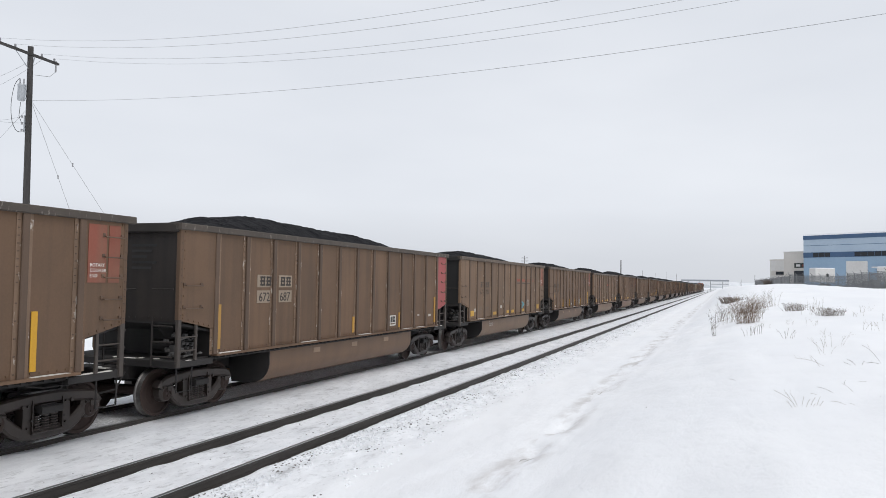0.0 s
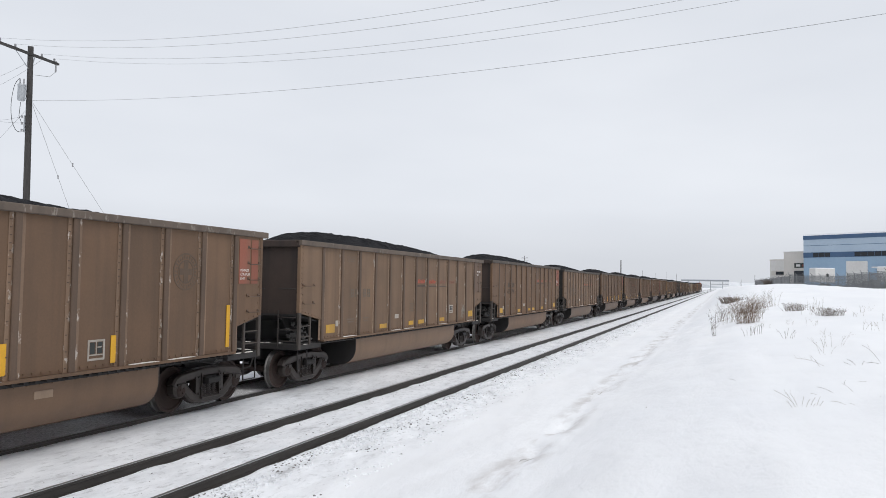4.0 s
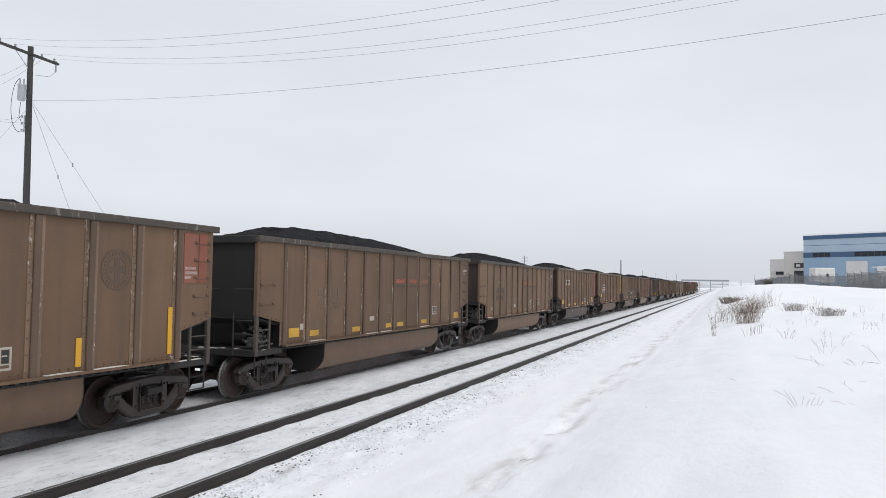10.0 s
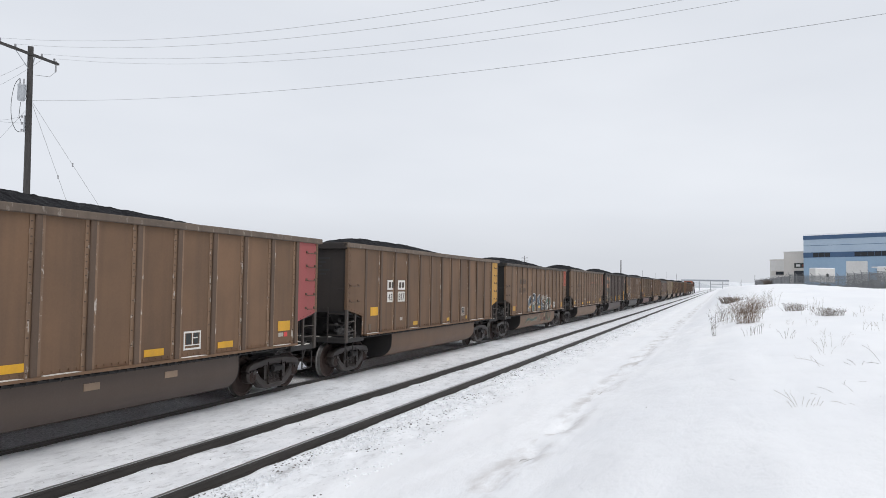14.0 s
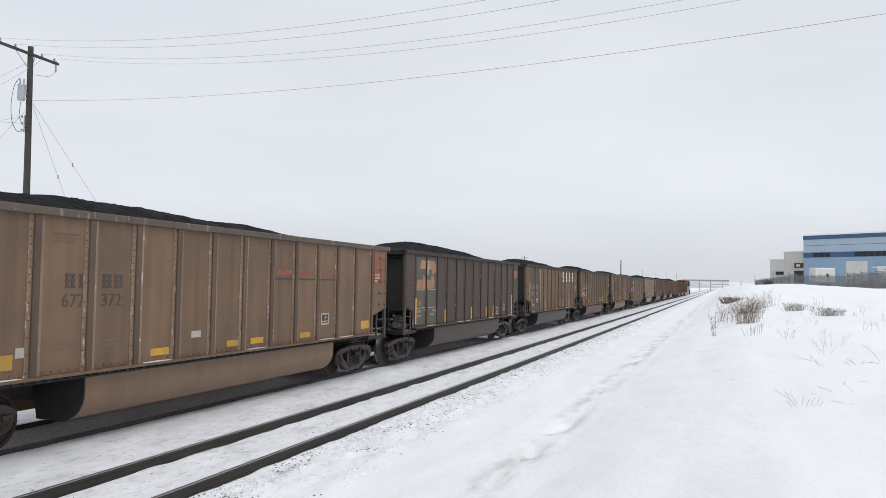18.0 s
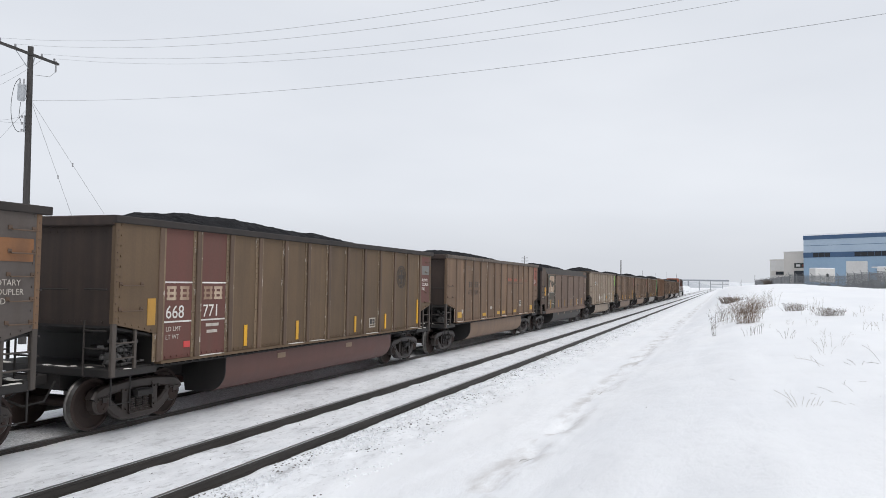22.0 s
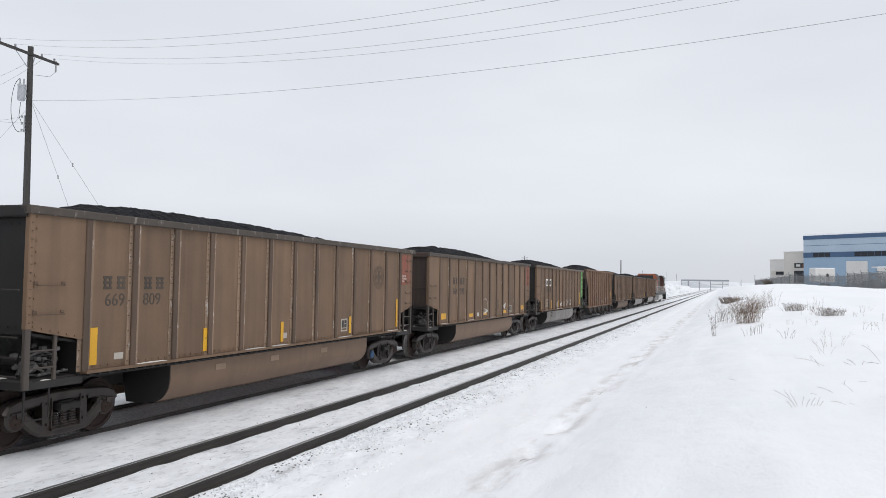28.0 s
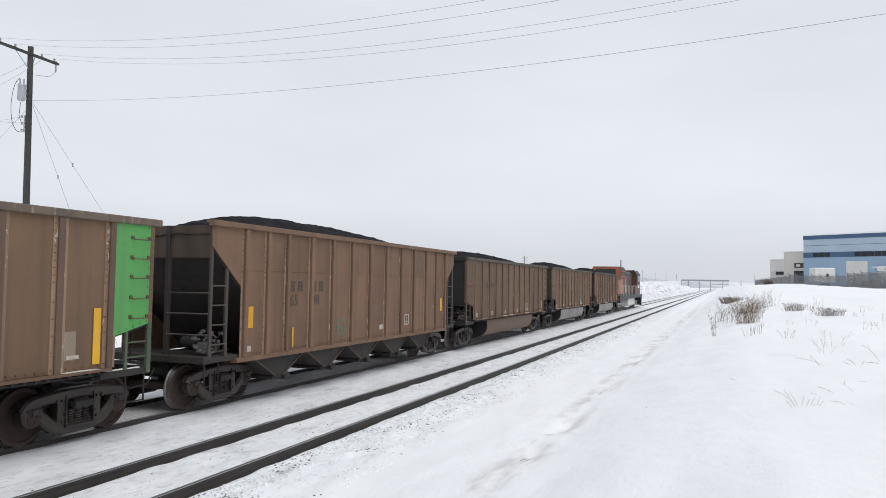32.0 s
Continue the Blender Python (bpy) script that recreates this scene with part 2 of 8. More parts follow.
def snow_material():
    """Clean snow with soft relief; along the tracks it is thin, grey and strewn with grit."""
    m, nt, b = shader("snow", 0.75)
    tc = nt.nodes.new("ShaderNodeTexCoord")
    sep = nt.nodes.new("ShaderNodeSeparateXYZ")
    nt.links.new(tc.outputs["Object"], sep.inputs["Vector"])
    wob = noise_node(nt, 0.9, 5.0, 0.6, (1, 0.25, 1), False)
    shift = nt.nodes.new("ShaderNodeMath")
    shift.operation = "MULTIPLY_ADD"
    shift.inputs[1].default_value, shift.inputs[2].default_value = 1.4, -0.7
    nt.links.new(wob, shift.inputs[0])
    xw = nt.nodes.new("ShaderNodeMath")
    xw.operation = "ADD"
    nt.links.new(sep.outputs["X"], xw.inputs[0])
    nt.links.new(shift.outputs[0], xw.inputs[1])

    small = nt.nodes.new("ShaderNodeMath")
    small.operation = "MULTIPLY_ADD"
    small.inputs[1].default_value = 0.22
    nt.links.new(shift.outputs[0], small.inputs[0])
    nt.links.new(sep.outputs["X"], small.inputs[2])

    def zone(lo0, lo1, hi0, hi1, xs=xw):
        outs = []
        for a, c in ((lo0, lo1), (hi1, hi0)):
            r = nt.nodes.new("ShaderNodeMapRange")
            r.interpolation_type = "SMOOTHSTEP"
            r.inputs["From Min"].default_value, r.inputs["From Max"].default_value = a, c
            nt.links.new(xs.outputs[0], r.inputs["Value"])
            outs.append(r.outputs["Result"])
        mul = nt.nodes.new("ShaderNodeMath")
        mul.operation = "MULTIPLY"
        nt.links.new(outs[0], mul.inputs[0])
        nt.links.new(outs[1], mul.inputs[1])
        return mul.outputs[0]

    tone = noise_node(nt, 0.35, 5.0, 0.55, (1, 0.5, 1), False)
    clean = ramp(nt, tone, [(0.3, (0.82, 0.835, 0.86)), (0.7, (0.875, 0.885, 0.90))])
    grit_n = noise_node(nt, 2.6, 10.0, 0.66, (1, 0.45, 1), False)
    thin = ramp(nt, grit_n, [(0.28, (0.48, 0.485, 0.50)), (0.40, (0.72, 0.735, 0.76)), (0.62, (0.84, 0.855, 0.88))])
    specks = ramp(nt, noise_node(nt, 11.0, 6.0, 0.7, (1, 0.4, 1), False), [(0.34, (0.72,)), (0.46, (1.0,))])
    thin = mix(nt, 1.0, thin, specks, "MULTIPLY")
    bed = ramp(nt, grit_n, [(0.30, (0.46, 0.47, 0.49)), (0.46, (0.62, 0.635, 0.665)), (0.64, (0.72, 0.735, 0.765))])
    c = mix(nt, zone(-30, -15, -5.9, -4.6), clean, thin)
    half = nt.nodes.new("ShaderNodeMath")
    half.operation = "MULTIPLY"
    half.inputs[1].default_value = 0.55
    nt.links.new(zone(-12.6, -12.2, -10.0, -9.2), half.inputs[0])
    c = mix(nt, half.outputs[0], c, bed)
    # bare ballast between the rails under the train
    pebbles = nt.nodes.new("ShaderNodeTexVoronoi")
    pebbles.inputs["Scale"].default_value = 32.0
    nt.links.new(tc.outputs["Object"], pebbles.inputs["Vector"])
    stone = ramp(nt, pebbles.outputs["Color"], [(0.0, (0.40, 0.40, 0.406)), (0.6, (0.66, 0.66, 0.665)), (1.0, (0.85, 0.85, 0.87))])
    c = mix(nt, zone(-12.30, -12.05, -10.46, -10.30, small), c, stone)
    # greyer tone: packed, soiled snow and the shade in the trail's hollows
    scuff = ramp(nt, noise_node(nt, 1.1, 7.0, 0.62, (1.6, 0.55, 1), False), [(0.47, (0.0,)), (0.62, (1.0,))])
    trod = nt.nodes.new("ShaderNodeMath")
    trod.operation = "MULTIPLY"
    nt.links.new(zone(-3.35, -2.95, -2.65, -2.2, small), trod.inputs[0])
    nt.links.new(scuff, trod.inputs[1])
    c = mix(nt, trod.outputs[0], c, (0.63, 0.62, 0.62))
    nt.links.new(c, b.inputs["Base Color"])
    relief = noise_node(nt, 1.7, 8.0, 0.6, (1, 0.6, 1), False)
    fine = noise_node(nt, 22.0, 6.0, 0.7, (1, 1, 1), False)
    bump(nt, b, mix(nt, 0.12, relief, fine), 0.5, 0.12)
    return m


SNOW = snow_material()


# ---- mesh helpers ----
class Shape:
    """Vertices and faces of one part, put together from simple solids."""

    def __init__(self):
        self.v, self.f, self.m = [], [], []

    def add(self, verts, faces, mat=0):
        o = len(self.v)
        self.v += [tuple(p) for p in verts]
        self.f += [tuple(i + o for i in q) for q in faces]
        self.m += [mat] * len(faces)
        return self

    def box(self, x0, x1, y0, y1, z0, z1, mat=0, c=0.0):
        if c <= 0:
            v = [(x, y, z) for z in (z0, z1) for y in (y0, y1) for x in (x0, x1)]
            return self.add(v, [(0, 2, 3, 1), (4, 5, 7, 6), (0, 1, 5, 4), (2, 6, 7, 3), (0, 4, 6, 2), (1, 3, 7, 5)], mat)
        # edges along the longest axis are chamfered
        d = (x1 - x0, y1 - y0, z1 - z0)
        ax = d.index(max(d))
        lo, hi = (x0, y0, z0), (x1, y1, z1)
        a, b = [i for i in range(3) if i != ax]
        ring = [(lo[a] + c, lo[b]), (hi[a] - c, lo[b]), (hi[a], lo[b] + c), (hi[a], hi[b] - c),
                (hi[a] - c, hi[b]), (lo[a] + c, hi[b]), (lo[a], hi[b] - c), (lo[a], lo[b] + c)]
        v = []
        for e in (lo[ax], hi[ax]):
            for p, q in ring:
                w = [0, 0, 0]
                w[ax], w[a], w[b] = e, p, q
                v.append(w)
        f = [tuple(range(7, -1, -1)), tuple(range(8, 16))] + [(i, (i + 1) % 8, 8 + (i + 1) % 8, 8 + i) for i in range(8)]
        return self.add(v, f, mat)

    def bar(self, p, q, w, d=None, up=(1, 0, 0), mat=0):
        """A square bar from p to q, d thick along up and w wide across."""
        p, q = Vector(p), Vector(q)
        ax = (q - p).normalized()
        u = Vector(up) - ax * ax.dot(Vector(up))
        if u.length < 1e-4:
            u = Vector((0, 0, 1)) - ax * ax.z
        u.normalize()
        s = ax.cross(u)
        u, s = u * ((d or w) / 2), s * (w / 2)
        v = [e + i * u + j * s for e in (p, q) for i, j in ((-1, -1), (1, -1), (1, 1), (-1, 1))]
        return self.add(v, [(3, 2, 1, 0), (4, 5, 6, 7), (0, 1, 5, 4), (1, 2, 6, 5), (2, 3, 7, 6), (3, 0, 4, 7)], mat)

    def rod(self, p, q, r0, r1=None, n=6, mat=0, caps=True):
        p, q = Vector(p), Vector(q)
        r1 = r0 if r1 is None else r1
        ax = (q - p).normalized()
        u = ax.orthogonal().normalized()
        s = ax.cross(u)
        v = []
        for e, r in ((p, r0), (q, r1)):
            v += [e + r * (math.cos(2 * math.pi * i / n) * u + math.sin(2 * math.pi * i / n) * s) for i in range(n)]
        f = [(i, (i + 1) % n, n + (i + 1) % n, n + i) for i in range(n)]
        if caps:
            f += [tuple(range(n - 1, -1, -1)), tuple(range(n, 2 * n))]
        return self.add(v, f, mat)

    def tube(self, pts, r, n=6, mat=0):
        """A round tube swept through points, in one piece."""
        pts = [Vector(p) for p in pts]
        o, k = len(self.v), len(pts)
        for i, p in enumerate(pts):
            ax = (pts[min(k - 1, i + 1)] - pts[max(0, i - 1)]).normalized()
            u = Vector((0.31, 0.52, 0.80)) - ax * ax.dot(Vector((0.31, 0.52, 0.80)))
            u.normalize()
            w = ax.cross(u)
            self.v += [tuple(p + r * (math.cos(2 * math.pi * j / n) * u + math.sin(2 * math.pi * j / n) * w)) for j in range(n)]
        f = [(o + i * n + j, o + i * n + (j + 1) % n, o + (i + 1) * n + (j + 1) % n, o + (i + 1) * n + j) for i in range(k - 1) for j in range(n)]
        f += [tuple(range(o + n - 1, o - 1, -1)), tuple(range(o + (k - 1) * n, o + k * n))]
        self.f += f
        self.m += [mat] * len(f)
        return self

    def prism(self, outline, axis, a, b, mat=0):
        """An outline of two coordinates drawn out along axis (0, 1 or 2) from a to b."""
        n = len(outline)
        v = []
        for e in (a, b):
            for p in outline:
                w = list(p)
                w.insert(axis, e)
                v.append(w)
        f = [tuple(range(n - 1, -1, -1)), tuple(range(n, 2 * n))] + [(i, (i + 1) % n, n + (i + 1) % n, n + i) for i in range(n)]
        return self.add(v, f, mat)

    def lathe(self, profile, axis=0, n=28, mats=None, centre=(0, 0, 0)):
        """A profile of (along the axis, radius) turned round the axis."""
        v, f, mm = [], [], []
        for s, r in profile:
            for i in range(n):
                a = 2 * math.pi * i / n
                w = [r * math.cos(a), r * math.sin(a)]
                w.insert(axis, s)
                v.append((w[0] + centre[0], w[1] + centre[1], w[2] + centre[2]))
        o = len(self.v)
        self.v += v
        for k in range(len(profile) - 1):
            for i in range(n):
                j = (i + 1) % n
                self.f.append((o + k * n + i, o + k * n + j, o + (k + 1) * n + j, o + (k + 1) * n + i))
                self.m.append(mats[k] if mats else 0)
        return self


MESHES = {}


def mesh_of(key, make, mats, smooth=False):
    """One mesh for each key and set of materials; alike parts share it."""
    mats = mats if isinstance(mats, (list, tuple)) else [mats]
    full = (key,) + tuple(m.name for m in mats)
    if full not in MESHES:
        s = make()
        me = bpy.data.meshes.new(str(key[0] if isinstance(key, tuple) else key))
        me.from_pydata(s.v, [], s.f)
        for m in mats:
            me.materials.append(m)
        if len(mats) > 1:
            me.polygons.foreach_set("material_index", s.m)
        bm = bmesh.new()
        bm.from_mesh(me)
        bmesh.ops.recalc_face_normals(bm, faces=bm.faces)
        bm.to_mesh(me)
        bm.free()
        if smooth:
            me.polygons.foreach_set("use_smooth", [True] * len(me.polygons))
        MESHES[full] = me
    return MESHES[full]


def part(name, me, parent=None, at=None, label=""):
    ob = new(name, me)
    ob.parent = parent
    if at is not None:
        ob.matrix_basis = at if isinstance(at, Matrix) else Matrix.Translation(at)
    return tagged(ob, label) if label else ob


def base(name, at, label, category, group="", kind=""):
    ob = new(name)
    ob.empty_display_size = 0.3
    ob.matrix_basis = at if isinstance(at, Matrix) else Matrix.Translation(at)
    return tagged(ob, label, category, group, kind)


def whole(name, shape, mats, label, category, at=(0, 0, 0), kind="", group="", smooth=False):
    ob = part(name, mesh_of((name, random.random()), lambda: shape, mats, smooth), None, at)
    return tagged(ob, label, category, group, kind)


# ---- ground ----
def smooth(a, b, x):
    t = min(1.0, max(0.0, (x - a) / (b - a)))
    return t * t * (3 - 2 * t)


PROFILE = [(-3000, -0.3), (-60, -0.3), (-14.5, -0.30), (-13.2, -0.12), (-12.6, -0.09), (-10.1, -0.095), (-8.9, -0.15), (-5.9, -0.155), (-5.5, -0.19), (-4.7, -0.17),
           (-3.2, 0.02), (-2.2, 0.22), (-1.0, 0.66), (0.5, 1.10), (3.0, 1.45), (8.0, 1.85), (20.0, 2.3), (60.0, 2.5), (3000, 2.5)]


def ground_z(x, y):
    for (xa, za), (xb, zb) in zip(PROFILE[:-1], PROFILE[1:]):
        if x <= xb:
            z = za + (zb - za) * (x - xa) / (xb - xa)
            break
    bank = smooth(-2.5, 3.0, x)
    z += bank * 1.45 * smooth(30, 100, y) * (1 - 0.62 * smooth(5, 18, x)) * (1 - smooth(400, 560, y))
    left = smooth(15, 25, -x)
    z += left * 3.6 * smooth(110, 260, y) * (0.75 + 0.5 * noise.noise((x * 0.05, y * 0.035, 1.7)) + 0.3 * abs(noise.noise((x * 0.22, y * 0.10, 8.1))) + 0.42 * abs(noise.noise((x * 0.45, y * 0.16, 2.9))) - 0.12) * (1 - smooth(540, 640, y))
    off = min(abs(x + 7.29), abs(x + 11.195))
    calm = smooth(0.9, 2.2, off)
    z += 0.10 * bank * noise.noise((x * 0.55, y * 0.3, 3.1)) + 0.05 * calm * noise.noise((x * 1.3, y * 0.55, 7.7)) * (1 if y < 120 else 0.4)
    z += 0.016 * noise.noise((x * 4.0, y * 1.6, 2.2)) * (1 if y < 80 else 0)
    edge = math.exp(-((x + 5.75) / 0.45) ** 2)
    z += edge * (0.07 * max(0.0, noise.noise((x * 5.0, y * 2.4, 4.4))) + 0.04 * abs(noise.noise((x * 9.0, y * 6.0, 1.4)))) * (1 if y < 90 else 0.3)
    # a trodden trail with a few deeper holes
    trail = math.exp(-((x + 2.76 + 0.12 * noise.noise((y * 0.7, 3.3, 0.0))) / 0.22) ** 2) * smooth(6, 10, y) * (1 - smooth(45, 70, y))
    z -= trail * (0.025 + 0.13 * max(0.0, noise.noise((x * 2.4, y * 1.3, 9.0))))
    return z


def spaced(stops):
    out = []
    for a, b, n in stops:
        out += [a + (b - a) * i / n for i in range(n)]
    return out + [stops[-1][1]]


def build_ground():
    xs = spaced([(-3000, -400, 6), (-400, -60, 10), (-60, -14, 64), (-14, -9, 22), (-9, -5, 56), (-5, 4, 76), (4, 14, 30), (14, 60, 24), (60, 400, 12), (400, 3000, 6)])
    ys = spaced([(-600, -40, 8), (-40, 4, 10), (4, 26, 200), (26, 60, 90), (60, 140, 80), (140, 420, 170), (420, 800, 24), (800, 4200, 10)])
    s = Shape()
    s.v = [(x, y, ground_z(x, y)) for y in ys for x in xs]
    n = len(xs)
    s.f = [(j * n + i, j * n + i + 1, (j + 1) * n + i + 1, (j + 1) * n + i) for j in range(len(ys) - 1) for i in range(n - 1)]
    s.m = [0] * len(s.f)
    me = bpy.data.meshes.new("ground")
    me.from_pydata(s.v, [], s.f)
    me.materials.append(SNOW)
    me.polygons.foreach_set("use_smooth", [True] * len(me.polygons))
    tagged(new("ground", me), "white snow cover with thin grey snow along the tracks", "snow", kind="structure")


build_ground()

NEAR_TRACK, TRAIN_TRACK = -7.29, -11.195


def rail_shape():
    prof = [(-0.070, -0.17), (0.070, -0.17), (0.070, -0.155), (0.014, -0.135), (0.010, -0.05), (0.036, -0.038), (0.036, -0.006), (0.026, 0.0),
            (-0.026, 0.0), (-0.036, -0.006), (-0.036, -0.038), (-0.010, -0.05), (-0.014, -0.135), (-0.070, -0.155)]
    s = Shape()
    s.prism(prof, 1, -420.0, 900.0)
    for i, q in enumerate(s.f):
        if len(q) == 4 and all(s.v[j][2] > -0.007 for j in q):
            s.m[i] = 1
    return s


for track in (NEAR_TRACK, TRAIN_TRACK):
    for side in (-0.754, 0.754):
        r = part("rail", mesh_of("rail", rail_shape, [STEEL, RAIL_TOP]), None, (track + side, 0, 0))
        tagged(r, "dark steel rail with a worn head in snow", "rail", "rails of the two tracks", "structure")


# ---- lettering ----
STRINGS = {}


def prepare_text(strings):
    """Meshes of the built-in font, one unit high."""
    made = []
    for body in strings:
        cu = bpy.data.curves.new("lettering", "FONT")
        cu.body, cu.size, cu.extrude, cu.resolution_u, cu.align_x = body, 1.38, 0.012, 3, "LEFT"
        made.append((body, new("lettering", cu)))
    dg = bpy.context.evaluated_depsgraph_get()
    for body, ob in made:
        STRINGS[body] = bpy.data.meshes.new_from_object(ob.evaluated_get(dg))
    for body, ob in made:
        cu = ob.data
        bpy.data.objects.remove(ob)
        bpy.data.curves.remove(cu)


SIDE = Matrix(((0, 0, 1, 0), (1, 0, 0, 0), (0, 1, 0, 0), (0, 0, 0, 1)))      # text on the flank, read from +x
TEXT_MESHES = {}


def lettering(body, parent, x, y, z, height, mat, width=None, frame_m=SIDE, name="lettering"):
    key = (body, mat.name)
    if key not in TEXT_MESHES:
        me = STRINGS[body].copy()
        me.materials.clear()
        me.materials.append(mat)
        TEXT_MESHES[key] = me
    me = TEXT_MESHES[key]
    w = max(v.co.x for v in me.vertices)
    sx = height if width is None else width / w
    return part(name, me, parent, Matrix.Translation((x, y, z)) @ frame_m @ Matrix.Diagonal((sx, height, min(height, 0.3), 1)))


# ---- rolling stock ----
HALF, PANEL = 1.588, 1.530                # posts and panels of the flank, from the centre line
POSTS = [1.10 + 1.045 * i for i in range(13)]
BODY_LEN, TOP, SILL = 14.75, 3.635, 1.14
LOW_TOP, LOW_CARS = 3.562, (3, 5, 7, 8, 11)      # one series is built a little lower
PITCH_LEN, SPEED, START = 16.18, 11.1045, 11.727
AXLE = 0.889
TRUCKS = (1.20, 13.52)
WHEELSETS, KEYED = [], []
ENDS = {13: (0.25, 14.47)}                # one car has shorter overhangs


def plate(y0, y1, z0, z1, x=PANEL, t=0.006):
    return Shape().box(x - 0.004, x + t, y0, y1, z0, z1)


def post_shape(z0, z1, deep=HALF - PANEL, flange=0.28):
    s = Shape()
    s.box(0.0, 0.012, -flange / 2, flange / 2, z0, z1)
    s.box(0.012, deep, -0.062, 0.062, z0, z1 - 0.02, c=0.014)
    # side faces take the darkened flank colour
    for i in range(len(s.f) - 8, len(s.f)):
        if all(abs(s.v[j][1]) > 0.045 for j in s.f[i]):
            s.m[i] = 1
    y = -0.105
    for z in [z1 - 0.12 - 0.115 * i for i in range(9)] + [z0 + 0.08 + 0.26 * i for i in range(5)]:
        s.box(0.012, 0.022, y - 0.015, y + 0.015, z - 0.009, z + 0.009, 2)
    return s


def worn(paint):
    """Raised tone of the paint with chips that bare metal, for posts and rims."""
    if paint.name not in WORN:
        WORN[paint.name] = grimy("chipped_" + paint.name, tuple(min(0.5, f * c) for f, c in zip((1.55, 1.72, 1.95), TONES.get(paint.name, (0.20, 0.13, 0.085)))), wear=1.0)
    return WORN[paint.name]


def rubbed(paint):
    """The same paint, rubbed smooth by flying snow and grit, for the tubs."""
    if paint == SILVER:
        RUBBED.setdefault(paint.name, grimy("patchy_silver_tub", (0.33, 0.31, 0.29), (0.10, 0.075, 0.058), 1.1, 0.42, 0.2))
    if paint.name not in RUBBED:
        RUBBED[paint.name] = grimy("smooth_" + paint.name, TONES.get(paint.name, (0.17, 0.11, 0.07)), amount=0.28, rough=0.55)
    return RUBBED[paint.name]


WORN, RUBBED = {}, {}
TONES = {t.name: c for t, c in zip(TANS, TAN_TONES)}
TONES.update({DARK_BROWN.name: (0.074, 0.051, 0.043), OLIVE.name: (0.132, 0.085, 0.047), RUST_BROWN.name: (0.158, 0.092, 0.051), PALE.name: (0.29, 0.225, 0.165), RED_BROWN.name: (0.135, 0.088, 0.062)})


def ledge_shape(w):
    return Shape().prism([(0.0, 1.176), (0.03, 1.184), (w * 0.5, 1.188), (w - 0.05, 1.183), (w, 1.176)], 0, 1.54, 1.615)


def sill_shade_shape():
    """Dark strip for shade between sill and tub, with a row of bolt heads."""
    s = Shape().box(1.44, 1.47, 1.10, BODY_LEN - 1.10, 1.05, 1.13)
    for i in range(62):
        y = 1.2 + 0.2 * i
        s.box(1.47, 1.60, y - 0.02, y + 0.02, 1.09, 1.13)
    return s


def rim_shape(y0, y1, x_in, x_out, z0, z1):
    s = Shape()
    s.box(x_in, x_out, y0, y1, z0, z1, c=0.015)
    s.box(x_in - 0.06, x_in, y0, y1, z1 - 0.05, z1)
    return s


def rivets(s, y0, y1, z0, z1, x, step=0.16):
    n = max(2, int(math.hypot(y1 - y0, z1 - z0) / step))
    for i in range(n + 1):
        y, z = y0 + (y1 - y0) * i / n, z0 + (z1 - z0) * i / n
        s.box(x, x + 0.016, y - 0.014, y + 0.014, z - 0.014, z + 0.014)


def panel_shape(w, z0, z1):
    s = Shape()
    s.box(PANEL - 0.02, PANEL, 0.0, w, z0, z1)
    rivets(s, 0.2, w - 0.2, z0 + 0.05, z0 + 0.05, PANEL, 0.14)
    return s


def end_panel_shape(w, slope0, slope1, top=TOP):
    """A flank panel at the car's end, cut off along the slope of the end floor."""
    s = Shape()
    s.prism([(0.0, slope0), (w, slope1), (w, top), (0.0, top)], 0, PANEL - 0.02, PANEL + 0.03)
    rivets(s, 0.05, w - 0.05, slope0 + 0.05, slope1 + 0.05, PANEL + 0.03)
    rivets(s, 0.05 if slope0 > slope1 else w - 0.05, 0.05 if slope0 > slope1 else w - 0.05, 2.0, top - 0.05, PANEL + 0.03)
    return s


def end_wall_shape(z0, z1):
    s = Shape()
    s.box(-1.5, 1.5, 0.0, 0.03, z0, z1)
    rivets_x(s, -1.42, 1.42, z1 - 0.16, -0.012)
    rivets_x(s, -1.42, 1.42, z0 + 0.08, -0.012)
    return s


def rivets_x(s, x0, x1, z, y):
    for i in range(19):
        x = x0 + (x1 - x0) * i / 18
        s.box(x - 0.014, x + 0.014, y, 0.0, z - 0.014, z + 0.014)


def tub_outline():
    pts = [(1.44, 1.10), (1.44, 0.78)]
    for i in range(1, 9):
        a = math.pi / 2 * i / 8
        pts.append((0.94 + 0.50 * math.cos(a), 0.78 - 0.475 * math.sin(a)))
    pts += [(0.42, 0.305), (0.36, 0.60), (-0.36, 0.60), (-0.42, 0.305)]
    pts += [(-x, z) for x, z in reversed(pts[:10])]
    return pts


def tub_shape(y0, y1):
    o = tub_outline()
    n = len(o)
    s = Shape()
    s.add([(x, y0, z) for x, z in o] + [(x, y1, z) for x, z in o], [(i, (i + 1) % n, n + (i + 1) % n, n + i) for i in range(n - 1)])
    rivets(s, y0 + 0.1, y1 - 0.1, 1.05, 1.05, 1.44, 0.22)
    return s


def tub_end_shape(y):
    return Shape().prism(tub_outline(), 1, y - 0.015, y + 0.015)


